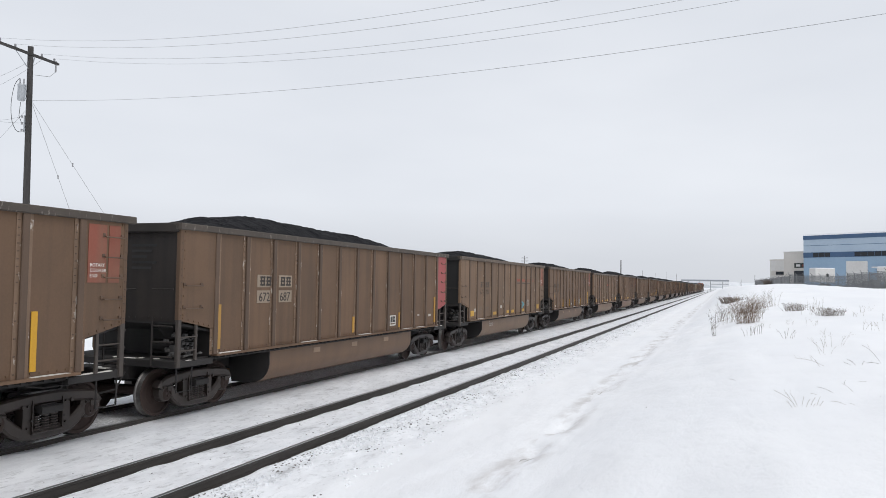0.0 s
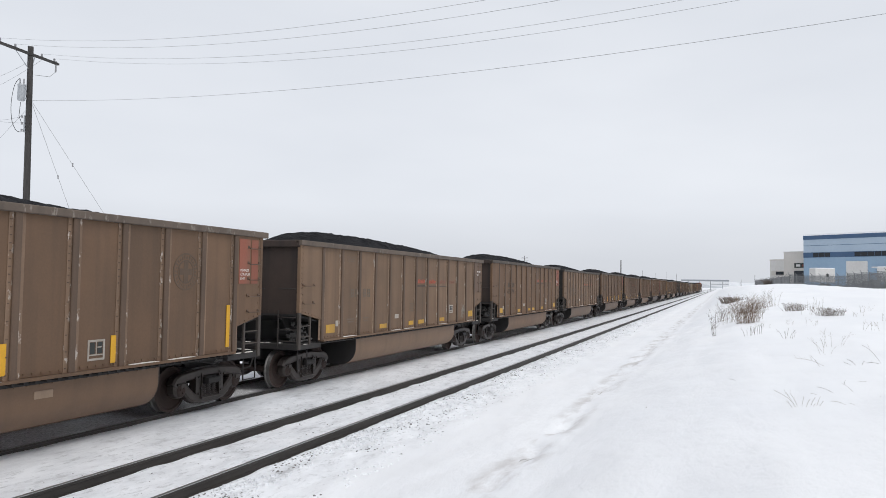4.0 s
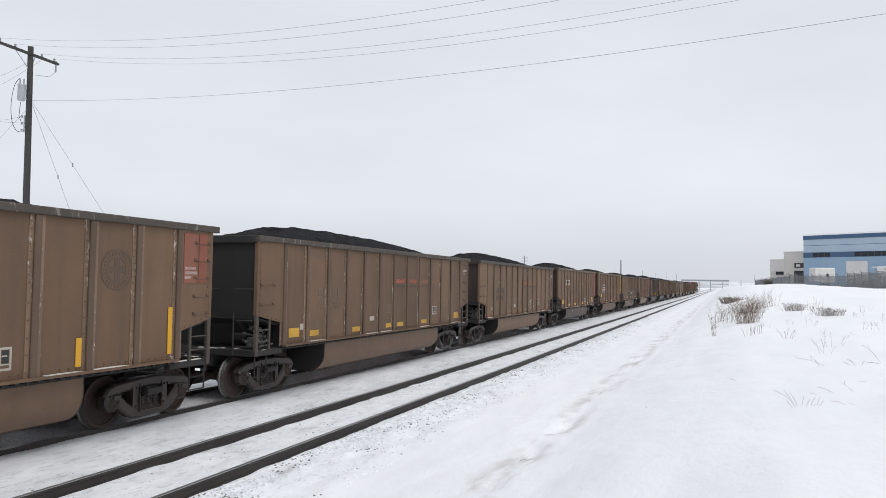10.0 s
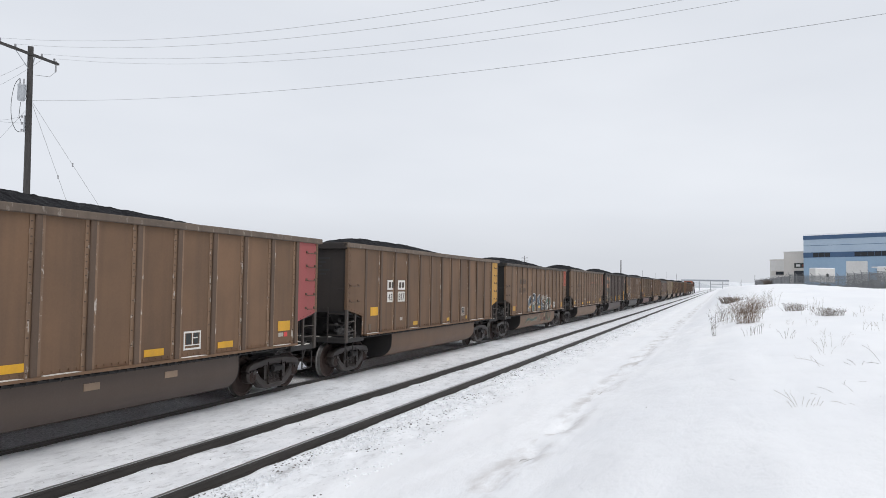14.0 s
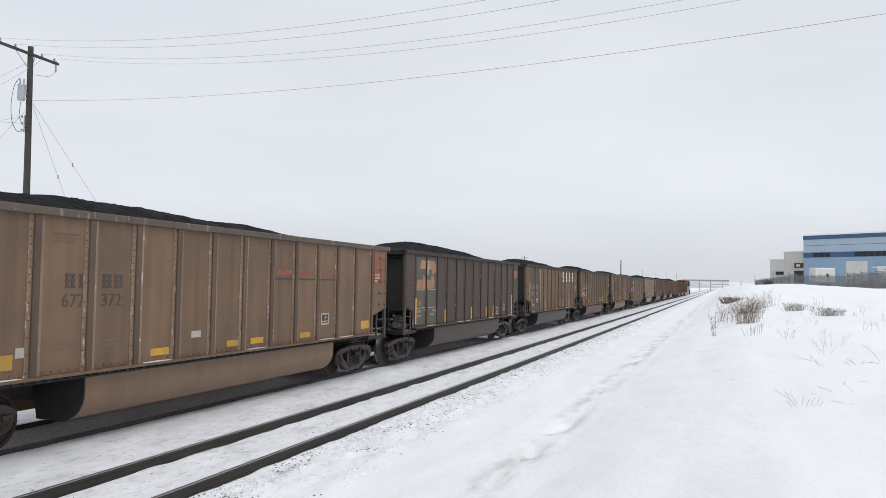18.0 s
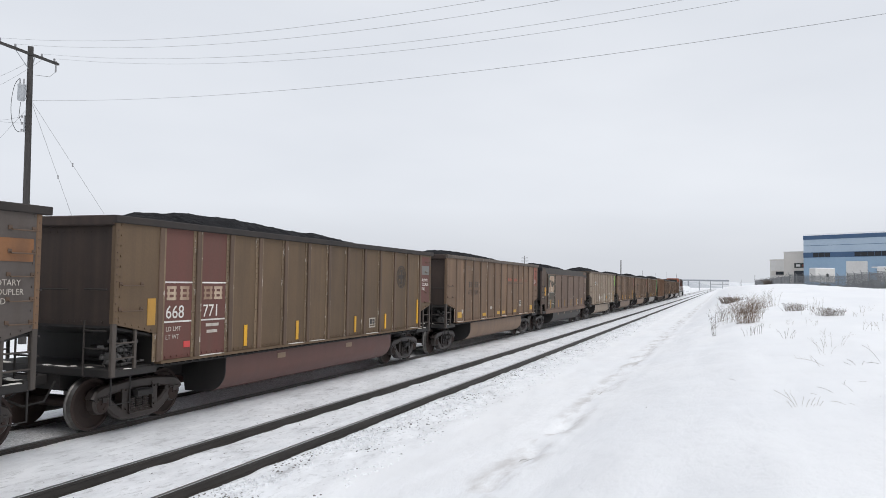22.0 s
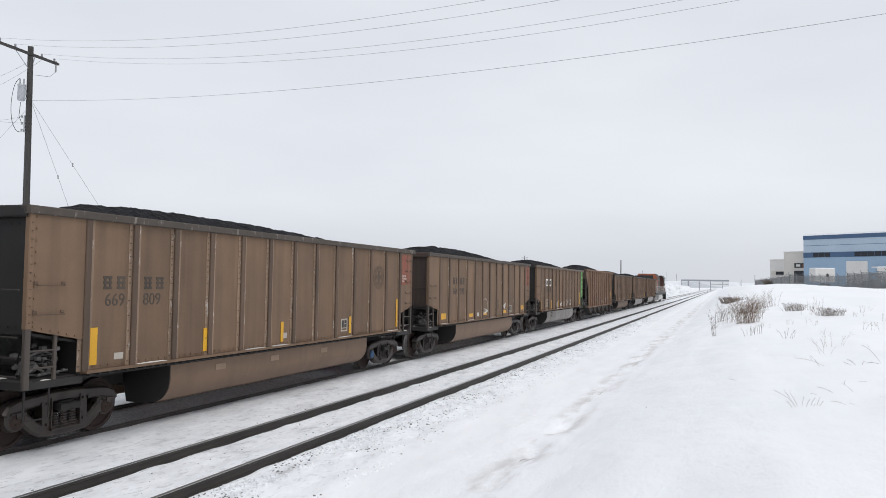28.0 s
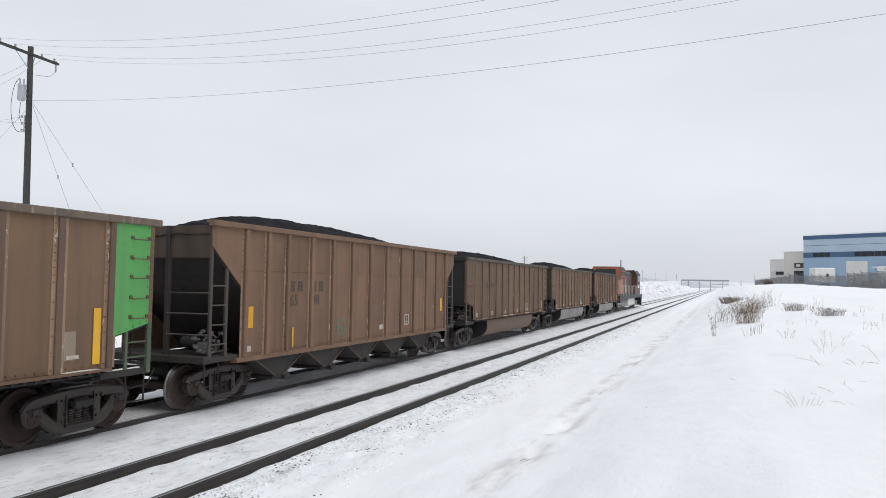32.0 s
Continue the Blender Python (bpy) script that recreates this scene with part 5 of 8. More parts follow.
    bars(car, 7.6, 1.95, 0.5, 5, GHOST)
    coal(k, 0.12)
    return car


# ---- markings that belong to several cars ----
PAT = PANEL + 0.034


def end_patch(car, mat, z0=2.60, z1=3.56, y0=13.76, y1=14.44):
    w = y1 - y0
    for a, b in ((y0, y0 + 0.56 * w), (y0 + 0.64 * w, y1)):
        mark("end_patch", car, plate(a, b, z0, z1, PAT), mat, "faded coloured patch on the end panel")


def end_words(car, words, mat, z=2.86, y=13.80, size=0.058):
    for i, w in enumerate(words):
        lettering(w, car, PAT + 0.008, y, z - i * size * 1.5, size, mat)


def number_row(car, a, b, mat, ya, yb, z=2.21, hgt=0.22, x=PANEL + 0.004):
    for body, y in ((a, ya), (b, yb)):
        if body:
            lettering(body, car, x, y, z, hgt, mat)


DIM_EMBLEM = grimy("dim_brown_emblem_paint", (0.094, 0.066, 0.046), (0.15, 0.095, 0.06), 0.6)


def series_stripes(car, num_mat, a, b, rows=(4.06, 6.16, 8.20, 10.28), first=2.15):
    """Upright yellow strips, initials near the front, a round emblem at the rear."""
    strip(car, 1.21, 1.25, first, 0.15)
    strip(car, 13.40, 1.28, 2.15)
    for y in rows:
        strip(car, y, 1.25, 1.71)
    name_blocks(car, num_mat, 2.49, 0.22, (1.46, 1.76, 2.40, 2.70))
    number_row(car, a, b, num_mat, 1.50, 2.38)
    round_emblem(car, DIM_EMBLEM, 12.12, 2.82, 0.36)
    data_box(car, 9.80, 1.32, 0.36, 0.34)
    decal(car, 1.75, 1.30, 0.2, 0.11, WHITE)
    decal(car, 6.85, 1.32, 0.26, 0.13, WHITE)
    for y in (4.6, 6.6, 8.9):
        mark("tub_plate", car, plate(y, y + 0.34, 0.82, 0.94, 1.442), TUB_PLATE)


def series_labels(car, num_mat, a, b, slogan_mat, low=False, sheet=None):
    """Flat yellow labels along the sill, initials on the third and fourth panel, a red slogan at the rear."""
    sheet = sheet or DULL_YELLOW
    for y in (4.62, 6.84, 7.68, 9.72):
        decal(car, y, 1.28, 0.48, 0.13, sheet, "faded_label" if sheet == BARE_LABEL else "yellow_label")
    decal(car, 13.0, 1.33, 0.5, 0.23, sheet, "faded_label" if sheet == BARE_LABEL else "yellow_label")
    decal(car, 1.36, 1.32, 0.46, 0.22, sheet, "faded_label" if sheet == BARE_LABEL else "yellow_label")
    decal(car, 1.86, 1.48, 0.16, 0.15, WHITE)
    decal(car, 5.72, 1.54, 0.28, 0.13, WHITE)
    data_box(car, 10.74, 1.55, 0.40, 0.30)
    z = 2.21 if not low else 1.94
    name_blocks(car, num_mat, z + 0.30, 0.23, (2.70, 2.97, 3.46, 3.72))
    number_row(car, a, b, num_mat, 2.64, 3.44, z, 0.22)
    slogan_at(car, slogan_mat, 8.62 if not low else 7.56, 2.80 if not low else 2.64)
    bars(car, 2.5, 1.62, 0.45, 2, GHOST)
    bars(car, 3.5, 1.62, 0.35, 2, GHOST)
    bars(car, 6.9, 1.95, 0.5, 4, GHOST)
    bars(car, 2.45, 3.35, 0.5, 3, GHOST, 0.06, 0.02)


BARE_LABEL = grimy("rust_stained_label", (0.195, 0.118, 0.068), (0.16, 0.10, 0.065), 0.9)


def slogan_at(parent, mat, y0, z):
    mat = SLOGAN_RED if mat == RED else mat
    for i in range(4):
        y = y0 + 1.035 * i
        s = Shape()
        for j, (a, b) in enumerate(((0.0, 0.10), (0.12, 0.20), (0.23, 0.34), (0.37, 0.44), (0.47, 0.60))):
            up = 0.15 - 0.02 * ((i + j) % 3)
            s.prism([(y + a, z + 0.01), (y + b, z + 0.01), (y + b + 0.07, z + up), (y + a + 0.07, z + up)], 0, PANEL + 0.002, PANEL + 0.006)
        mark("slogan_shape", parent, s, mat if i < 2 else WORN_RED, "faded red slanted letter shape")
        if i < 3:
            decal(parent, y - 0.1, z - 0.10, 0.84, 0.045 - 0.010 * i, FADED_BLACK, "slogan_line")


FADED_BLACK = grimy("worn_black_line", (0.062, 0.049, 0.040), (0.10, 0.075, 0.055), 0.4)


def scuff(car, y, z, w, hgt, seed, mat=None):
    """Paint scraped off in many small flecks."""
    rnd = random.Random(seed)
    s = Shape()
    for _ in range(170):
        a, b = y + w * min(1, abs(rnd.gauss(0.5, 0.26))), z + hgt * min(1, abs(rnd.gauss(0.45, 0.28)))
        d, e = rnd.uniform(0.006, 0.028), rnd.uniform(0.006, 0.030)
        s.prism([(a - d, b), (a, b - e), (a + d * 0.7, b + e * 0.2), (a, b + e)], 0, PANEL, PANEL + 0.003 + rnd.uniform(0, 0.002))
    tagged(mark("scuffed_patch", car, s, mat or WHITE, "scraped patch of flecked pale paint"), kind="stuff")


def white_patch(car, y, z, w, hgt, body, mat=FADED):
    decal(car, y, z, w, hgt, CLEAN_WHITE, "stencil_patch")
    for i in range(2):
        a = y + w * (0.14 + 0.40 * i)
        s = Shape().prism([(a, z + hgt * 0.2), (a + w * 0.22, z + hgt * 0.2), (a + w * 0.30, z + hgt * 0.35), (a + w * 0.30, z + hgt * 0.8), (a + w * 0.06, z + hgt * 0.8), (a, z + hgt * 0.7)], 0, PANEL + 0.011, PANEL + 0.015)
        mark("initial_block", car, s, mat)


def scrawl(car, y, z, w, hgt, mat, seed, wide=0.035, loops=4, x=PANEL + 0.003, name="scrawl"):
    """A looping spray-can line."""
    rnd = random.Random(seed)
    pts = []
    n = 14 * loops
    ph = rnd.uniform(0, 6)
    for i in range(n + 1):
        u = i / n
        a = 2 * math.pi * loops * u + ph
        pts.append((y + w * (0.12 + 0.76 * u) + 0.16 * w * math.cos(a), z + hgt * (0.5 + (0.28 + 0.18 * math.sin(3 * u + ph)) * math.sin(a * 1.03))))
    mark(name, car, ribbon_shape(pts, wide, wide * 0.7, x), mat, "sprayed graffiti line")


def lobe(car, y, z, ry, rz, mat, level, wob=0.0, name="graffiti_fill", x=PANEL):
    """A filled, uneven spray shape."""
    n = 22
    pts = []
    for i in range(n):
        a = 2 * math.pi * i / n
        f = 1 + 0.16 * math.sin(2 * a + wob) + 0.08 * math.sin(5 * a + 2 * wob)
        pts.append((y + ry * f * math.cos(a), z + rz * f * math.sin(a)))
    mark(name, car, Shape().prism(pts, 0, x, x + 0.003 + 0.0015 * level), mat, "sprayed graffiti shape")


def stroke(car, fn, n, w0, w1, mat, level, x=PANEL):
    pts = [fn(i / n) for i in range(n + 1)]
    mark("graffiti_stroke", car, ribbon_shape(pts, w0, w1, x + 0.0015 * level), mat, "sprayed graffiti stroke")


def flowing(pts, n=5):
    """Points of a soft curve through the given ones."""
    out = []
    for i in range(len(pts) - 1):
        p0, p1, p2, p3 = pts[max(0, i - 1)], pts[i], pts[i + 1], pts[min(len(pts) - 1, i + 2)]
        for j in range(n):
            u = j / n
            out.append(tuple(0.5 * (2 * b + (c - a) * u + (2 * a - 5 * b + 4 * c - d) * u * u + (3 * b - a - 3 * c + d) * u ** 3) for a, b, c, d in zip(p0, p1, p2, p3)))
    return out + [pts[-1]]


def spray_mural(car):
    """Wave-like graffiti in blue, grey and teal with white outlines over six panels, and fainter loops along the tub."""
    level = [0]

    def fill(pts, mat, x=PANEL):
        level[0] += 1
        mark("graffiti_fill", car, Shape().prism(flowing(pts + pts[:1], 3)[:-1], 0, x, x + 0.002 + 0.0009 * level[0]), mat, "sprayed graffiti shape")

    def line(pts, w, mat, x=PANEL):
        level[0] += 1
        o = flowing(pts)
        s = ribbon_shape(o, w, w, x)
        s.v = [(x if p[0] <= x + 1e-6 else x + 0.002 + 0.0009 * level[0] + 0.000002 * i, p[1], p[2]) for i, p in enumerate(s.v)]
        mark("graffiti_stroke", car, s, mat, "sprayed graffiti stroke")

    fill([(4.34, 1.24), (4.30, 1.55), (4.62, 1.78), (5.20, 1.62), (5.20, 1.22)], GREY_SPRAY)
    fill([(4.62, 1.72), (4.80, 1.96), (5.20, 2.02), (5.20, 1.72), (4.95, 1.62)], BLUE_SPRAY)
    fill([(4.42, 1.42), (4.50, 1.68), (4.66, 1.60), (4.58, 1.40)], BLUE_SPRAY)
    fill([(4.75, 1.30), (5.20, 1.55), (5.20, 1.22)], PALE)
    fill([(5.50, 1.22), (5.46, 1.76), (5.92, 1.84), (6.22, 1.76), (6.22, 1.20)], PALE)
    fill([(5.55, 2.10), (5.88, 2.14), (6.22, 2.02), (6.22, 1.86), (5.84, 1.90)], BLUE_SPRAY)
    fill([(5.44, 1.80), (5.90, 1.90), (6.22, 1.84), (6.22, 1.70), (5.92, 1.76), (5.46, 1.66)], BLUE_SPRAY)
    fill([(5.50, 1.24), (5.48, 1.50), (5.96, 1.66), (5.86, 1.45), (5.88, 1.22)], TEAL)
    fill([(5.48, 1.96), (5.66, 2.02), (5.76, 1.90), (5.52, 1.88)], CLEAN_WHITE)
    fill([(6.50, 1.86), (6.86, 2.00), (7.20, 2.06), (7.28, 1.86), (7.28, 1.52), (6.52, 1.56)], BLUE_SPRAY)
    fill([(6.50, 1.50), (7.28, 1.54), (7.28, 1.22), (6.52, 1.24)], GREY_SPRAY)
    fill([(6.56, 1.26), (6.62, 1.36), (7.05, 1.34), (7.10, 1.22)], PALE)
    fill([(7.52, 1.76), (7.92, 1.58), (8.32, 1.52), (8.32, 1.24), (7.52, 1.24)], GREY_SPRAY)
    fill([(8.52, 1.24), (8.62, 1.50), (9.00, 1.66), (9.34, 1.64), (9.34, 1.22)], GREY_SPRAY)
    fill([(8.54, 1.58), (8.94, 1.80), (9.34, 1.88), (9.34, 1.66), (9.00, 1.64), (8.66, 1.48)], TEAL)
    fill([(9.56, 1.84), (9.80, 1.84), (9.94, 1.62), (9.82, 1.46), (9.58, 1.62)], TEAL)
    fill([(9.00, 1.28), (9.18, 1.46), (9.34, 1.44), (9.34, 1.26)], WHITE)
    for pts, w in ((((4.30, 1.55), (4.55, 1.84), (4.85, 2.02), (5.20, 2.06)), 0.045), (((5.50, 2.14), (5.86, 2.18), (6.22, 2.08)), 0.055),
                   (((6.48, 1.92), (6.90, 2.04), (7.28, 2.12)), 0.05), (((5.48, 1.62), (5.90, 1.72), (6.22, 1.66)), 0.03), (((5.62, 1.56), (5.94, 1.62), (5.90, 1.42), (6.02, 1.22)), 0.03),
                   (((6.60, 1.56), (6.76, 1.78), (6.88, 2.10)), 0.032), (((6.95, 1.54), (7.12, 1.76), (7.24, 1.98)), 0.032), (((6.56, 1.62), (6.80, 1.58)), 0.03), (((6.92, 1.60), (7.22, 1.46)), 0.03),
                   (((7.52, 1.82), (7.92, 1.62), (8.32, 1.54)), 0.032), (((7.52, 1.50), (7.90, 1.42), (8.32, 1.40)), 0.028), (((8.54, 1.60), (8.96, 1.84), (9.34, 1.92)), 0.035),
                   (((9.56, 1.90), (9.84, 1.88), (10.00, 1.62), (9.88, 1.40)), 0.045), (((8.60, 1.34), (8.90, 1.56), (9.34, 1.62)), 0.026), (((9.58, 1.58), (9.80, 1.42), (9.86, 1.26)), 0.03),
                   (((4.40, 1.36), (4.80, 1.50), (5.20, 1.68)), 0.03)):
        line(pts, w * 0.72, CHALK)
    for pts, w in ((((5.78, 1.86), (5.66, 2.04), (5.60, 2.10)), 0.024), (((6.02, 1.24), (5.98, 1.48), (6.22, 1.66)), 0.024), (((6.90, 1.58), (6.98, 1.80), (6.92, 1.98)), 0.024), (((6.50, 1.48), (6.90, 1.56), (7.28, 1.48)), 0.03),
                   (((7.52, 1.60), (7.92, 1.50), (8.32, 1.46)), 0.024), (((8.70, 1.26), (8.84, 1.46), (9.20, 1.58)), 0.024), (((4.90, 1.64), (5.06, 1.84), (5.20, 1.92)), 0.024), (((7.60, 1.26), (7.90, 1.34), (8.32, 1.26)), 0.05)):
        line(pts, w, LOCO_DARK)
    # short white strokes above the waves
    for pts in (((7.58, 2.02), (7.66, 1.78)), ((7.58, 2.02), (7.72, 2.02), (7.70, 1.90)), ((7.76, 1.98), (7.78, 1.82), (7.86, 1.84), (7.86, 1.98)), ((7.90, 2.06), (8.10, 2.06)), ((8.0, 2.06), (8.02, 1.82)),
                ((8.12, 1.92), (8.20, 1.98), (8.24, 1.86), (8.14, 1.82)), ((8.56, 1.80), (8.70, 2.02), (8.80, 1.76)), ((8.60, 1.88), (8.76, 1.88)), ((8.82, 2.06), (9.04, 2.06)), ((8.93, 2.06), (8.95, 1.82)), ((8.22, 1.70), (8.30, 1.78))):
        line(pts, 0.028, WHITE)
    for y, mat, z in ((POSTS[4], GREY_SPRAY, 1.72), (POSTS[5], BLUE_SPRAY, 1.82), (POSTS[6], BLUE_SPRAY, 1.95), (POSTS[7], GREY_SPRAY, 1.42), (POSTS[8], TEAL, 1.72)):
        mark("graffiti_fill", car, Shape().box(HALF + 0.001, HALF + 0.004, y - 0.055, y + 0.055, 1.22, z), mat)
    decal(car, 4.62, 1.40, 0.50, 0.12, GOLD, "yellow_label")
    mark("yellow_label", car, plate(6.66, 7.14, 1.36, 1.48, PANEL + 0.052), YELLOW)
    mark("decal", car, plate(9.92, 10.24, 1.34, 1.45, PANEL + 0.052), PEACH)
    # loops along the tub
    xt, level[0] = 1.441, 0
    fill([(4.2, 0.62), (4.9, 0.86), (5.8, 0.78), (6.9, 0.86), (6.9, 0.76), (5.8, 0.68), (4.9, 0.74)], TEAL, xt)
    for pts, mat, w in ((((4.1, 0.50), (4.8, 0.66), (5.6, 0.84), (6.3, 0.74), (7.0, 0.70)), STENCIL_LINE, 0.03), (((4.4, 0.92), (5.2, 0.98), (6.0, 0.86), (6.8, 0.92)), STENCIL_LINE, 0.03), (((4.9, 0.50), (5.5, 0.62), (6.2, 0.68), (6.9, 0.62)), STENCIL_LINE, 0.03),
                        (((7.60, 0.98), (7.25, 0.90), (7.60, 0.76), (7.30, 0.58)), STENCIL_LINE, 0.05), (((7.74, 0.98), (7.44, 0.90), (7.74, 0.74), (7.46, 0.56)), STENCIL_LINE, 0.03),
                        (((8.40, 1.00), (7.98, 0.92), (7.92, 0.72), (8.20, 0.56), (8.42, 0.70), (8.2, 0.76)), PEACH, 0.045), (((9.2, 0.58), (9.22, 0.98), (9.55, 0.92), (9.34, 0.78), (9.64, 0.58)), TEAL, 0.06),
                        (((9.82, 1.0), (9.84, 0.64), (10.12, 0.58), (10.32, 0.76), (10.36, 1.0)), TEAL, 0.065), (((9.72, 1.0), (9.76, 0.60), (10.12, 0.50), (10.44, 0.74), (10.48, 1.0)), STENCIL_LINE, 0.03)):
        line(pts, w, mat, xt)
    for mat, lo, hi in ((CREAM, 0.2, math.pi + 0.2), (MAROON, math.pi + 0.2, 2 * math.pi + 0.2)):
        d = disc_shape(0.23, 0, 14, None, (lo, hi))
        mark("graffiti_disc", car, Shape().add([(p[0] + xt + 0.012, p[1] + 8.80, p[2] + 0.80) for p in d.v], d.f), mat)


# ---- the train, front to rear ----
ALL_TEXT = ["672", "687", "270", "669", "424", "671", "796", "670", "360", "581", "862", "43", "17", "60", "009", "372", "668", "150", "771", "577", "406",
            "960", "203", "030", "817", "236", "40", "400", "43600", "535", "533", "809", "964", "595", "70", "48", "65", "08", "534", "410", "ROTARY", "COUPLER", "END", "LD LMT", "LT WT", "Bad", "Trip", "719", "Sore"]
prepare_text(ALL_TEXT)
STENCIL = grimy("dusty_stencil_field", (0.30, 0.24, 0.18), (0.2, 0.15, 0.11), 0.6)
GREY_PANEL = grimy("dark_grey_panel_paint", (0.088, 0.074, 0.067))
CHIPPED_WHITE = grimy("chipped_white_paint", (0.42, 0.36, 0.30), (0.12, 0.08, 0.055), 1.0, wear=0.8)
WORDS3, WORDS2 = ("ROTARY", "COUPLER", "END"), ("ROTARY", "END")
RUST_ORANGE = grimy("rusty_orange_paint", (0.26, 0.115, 0.045), (0.10, 0.06, 0.04), 0.6)
FADED_FIELD = grimy("faded_green_field", (0.098, 0.108, 0.080), (0.085, 0.066, 0.052), 0.7)
MOSS = grimy("dull_moss_green_paint", (0.075, 0.072, 0.044))
TONE_OF = {0: 1, 1: 2, 2: 1, 3: 2, 4: 3, 5: 2, 6: 1, 7: 1, 8: 0, 9: 3, 10: 3, 11: 0, 12: 2, 16: 2, 19: 2, 20: 2, 21: 0}
TONES.update({RED_BROWN.name: (0.076, 0.052, 0.040), GREY_PANEL.name: (0.056, 0.053, 0.051), MAROON.name: (0.115, 0.050, 0.041), SILVER.name: (0.29, 0.275, 0.26)})
CARS = {}
for k in range(-1, 26):
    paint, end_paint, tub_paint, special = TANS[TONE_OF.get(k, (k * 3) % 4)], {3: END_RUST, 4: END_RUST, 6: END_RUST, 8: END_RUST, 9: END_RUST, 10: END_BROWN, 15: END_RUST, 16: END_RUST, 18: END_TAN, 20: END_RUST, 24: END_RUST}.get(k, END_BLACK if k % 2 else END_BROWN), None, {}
    words = "dusty tan coal gondola with ribbed sides, heaped with coal"
    if k == 17:
        CARS[k] = panel_gondola(k, "dark brown smooth-sided coal gondola with a faded green emblem")
        continue
    if k == 22:
        CARS[k] = bay_hopper(k, "tan ribbed coal hopper with outlet bays and end ladders")
        continue
    if k in (0, 9):
        special[13] = PINK
        tub_paint = RED_BROWN if k == 9 else None
        words = "dusty tan ribbed coal gondola with a pinkish-red end panel"
    elif k == 10:
        special[13] = GOLD
        words = "dusty tan ribbed coal gondola with an ochre yellow end panel"
    elif k == 21:
        special[13], tub_paint = GREEN, SILVER
        words = "tan ribbed coal gondola with a green end panel and silvery tub"
    elif k == 13:
        paint, end_paint, tub_paint = DARK_BROWN, END_BLACK, DARK_BROWN
        special[13] = MOSS
        words = "sooty dark brown ribbed coal gondola with a faded orange emblem"
    elif k == 14:
        paint, tub_paint = RUST_BROWN, GREY_PANEL
        special[1] = special[2] = special[13] = GREY_PANEL
        words = "rusty brown ribbed coal gondola with white posts and white letter blocks"
    elif k == 15:
        paint, tub_paint = OLIVE, MAROON
        special[1] = special[2] = MAROON
        words = "olive brown ribbed coal gondola with two oxide red panels"
    elif k == 18:
        paint = PALE
        words = "pale grey-tan ribbed coal gondola with white graffiti and a lime patch"
    elif k in (24, 25):
        tub_paint = SILVER
        words = "tan ribbed coal gondola with a silvery tub"
    elif k == 11:
        words = "dusty tan ribbed coal gondola with blue and teal graffiti"
    elif k in (2, 6, 19):
        words = "dusty tan ribbed coal gondola with upright yellow reflector strips"
    elif k in (1, 3, 4, 5, 7, 8, 12, 16):
        words = "dusty tan ribbed coal gondola with a faded red slogan"
    CARS[k] = gondola(k, paint, end_paint, tub_paint, words, special)

c = CARS[-1]
strip(c, 12.76, 1.26, 2.16)
end_patch(c, RED)
end_words(c, WORDS3, CLEAN_WHITE)
c = CARS[0]
for y, w in ((2.55, 0.58), (3.42, 0.55)):
    decal(c, y, 2.52, w, 0.28, STENCIL, "stencil_patch")
    decal(c, y, 2.17, w, 0.28, STENCIL, "stencil_patch")
name_blocks(c, BLACK_PAINT, 2.555, 0.21, (2.66, 2.90, 3.48, 3.72), 0.19, PANEL + 0.011)
number_row(c, "672", "687", BLACK_PAINT, 2.62, 3.46, 2.205, 0.21, PANEL + 0.012)
strip(c, 1.16, 1.26, 2.17, 0.13, GOLD)
strip(c, 7.14, 1.26, 1.70, 0.12, GOLD)
for y in (5.22, 7.32, 9.44):
    mark("tub_plate", c, plate(y, y + 0.34, 0.86, 0.98, 1.442), TUB_PLATE)
strip(c, 10.31, 1.25, 1.72, 0.11, GOLD)
strip(c, 13.40, 1.27, 2.17, 0.14, GOLD)
data_box(c, 9.68, 1.32, 0.42, 0.32, CLEAN_WHITE)
decal(c, 11.9, 1.56, 0.16, 0.04, WHITE)
decal(c, 12.9, 1.5, 0.22, 0.08, WHITE)
c = CARS[1]
series_labels(c, FADED, "672", "270", RED)
end_patch(c, RED)
end_words(c, WORDS3, CLEAN_WHITE)
lettering("Sore", c, 1.442, 4.26, 0.78, 0.22, WHITE, 0.66)
scrawl(c, 9.56, 1.42, 0.62, 0.40, CYAN, 3, 0.055, 4)
c = CARS[2]
series_stripes(c, FADED, "669", "424")
end_patch(c, RED)
end_words(c, WORDS3, CLEAN_WHITE)
c = CARS[3]
end_patch(c, RED_BROWN, 2.30, 3.56, 13.72, 14.50)
series_labels(c, GHOST, "", "", ORANGE_RED, True)
end_words(c, WORDS2, CLEAN_WHITE, 3.12, 13.95, 0.09)
scuff(c, 12.05, 1.30, 0.5, 0.55, 5, STENCIL_LINE)
scrawl(c, 12.1, 1.45, 0.5, 0.36, STENCIL_LINE, 5, 0.03, 4, PANEL + 0.009)
c = CARS[4]
series_labels(c, FADED, "671", "796", RED)
end_patch(c, RED)
end_words(c, WORDS3, CLEAN_WHITE)
c = CARS[5]
series_labels(c, GHOST, "670", "960", RED, True, BARE_LABEL)
end_words(c, WORDS2, CLEAN_WHITE, 3.2, 14.0, 0.07)
scrawl(c, 4.6, 1.3, 0.7, 0.4, GHOST, 6)
c = CARS[6]
series_stripes(c, FADED, "669", "581", (3.74, 5.83, 8.22, 11.30))
end_patch(c, RED)
end_words(c, WORDS3, CLEAN_WHITE)
decal(c, 1.98, 1.36, 0.16, 0.1, FLUO)
c = CARS[7]
series_labels(c, GHOST, "671", "203", RED, True)
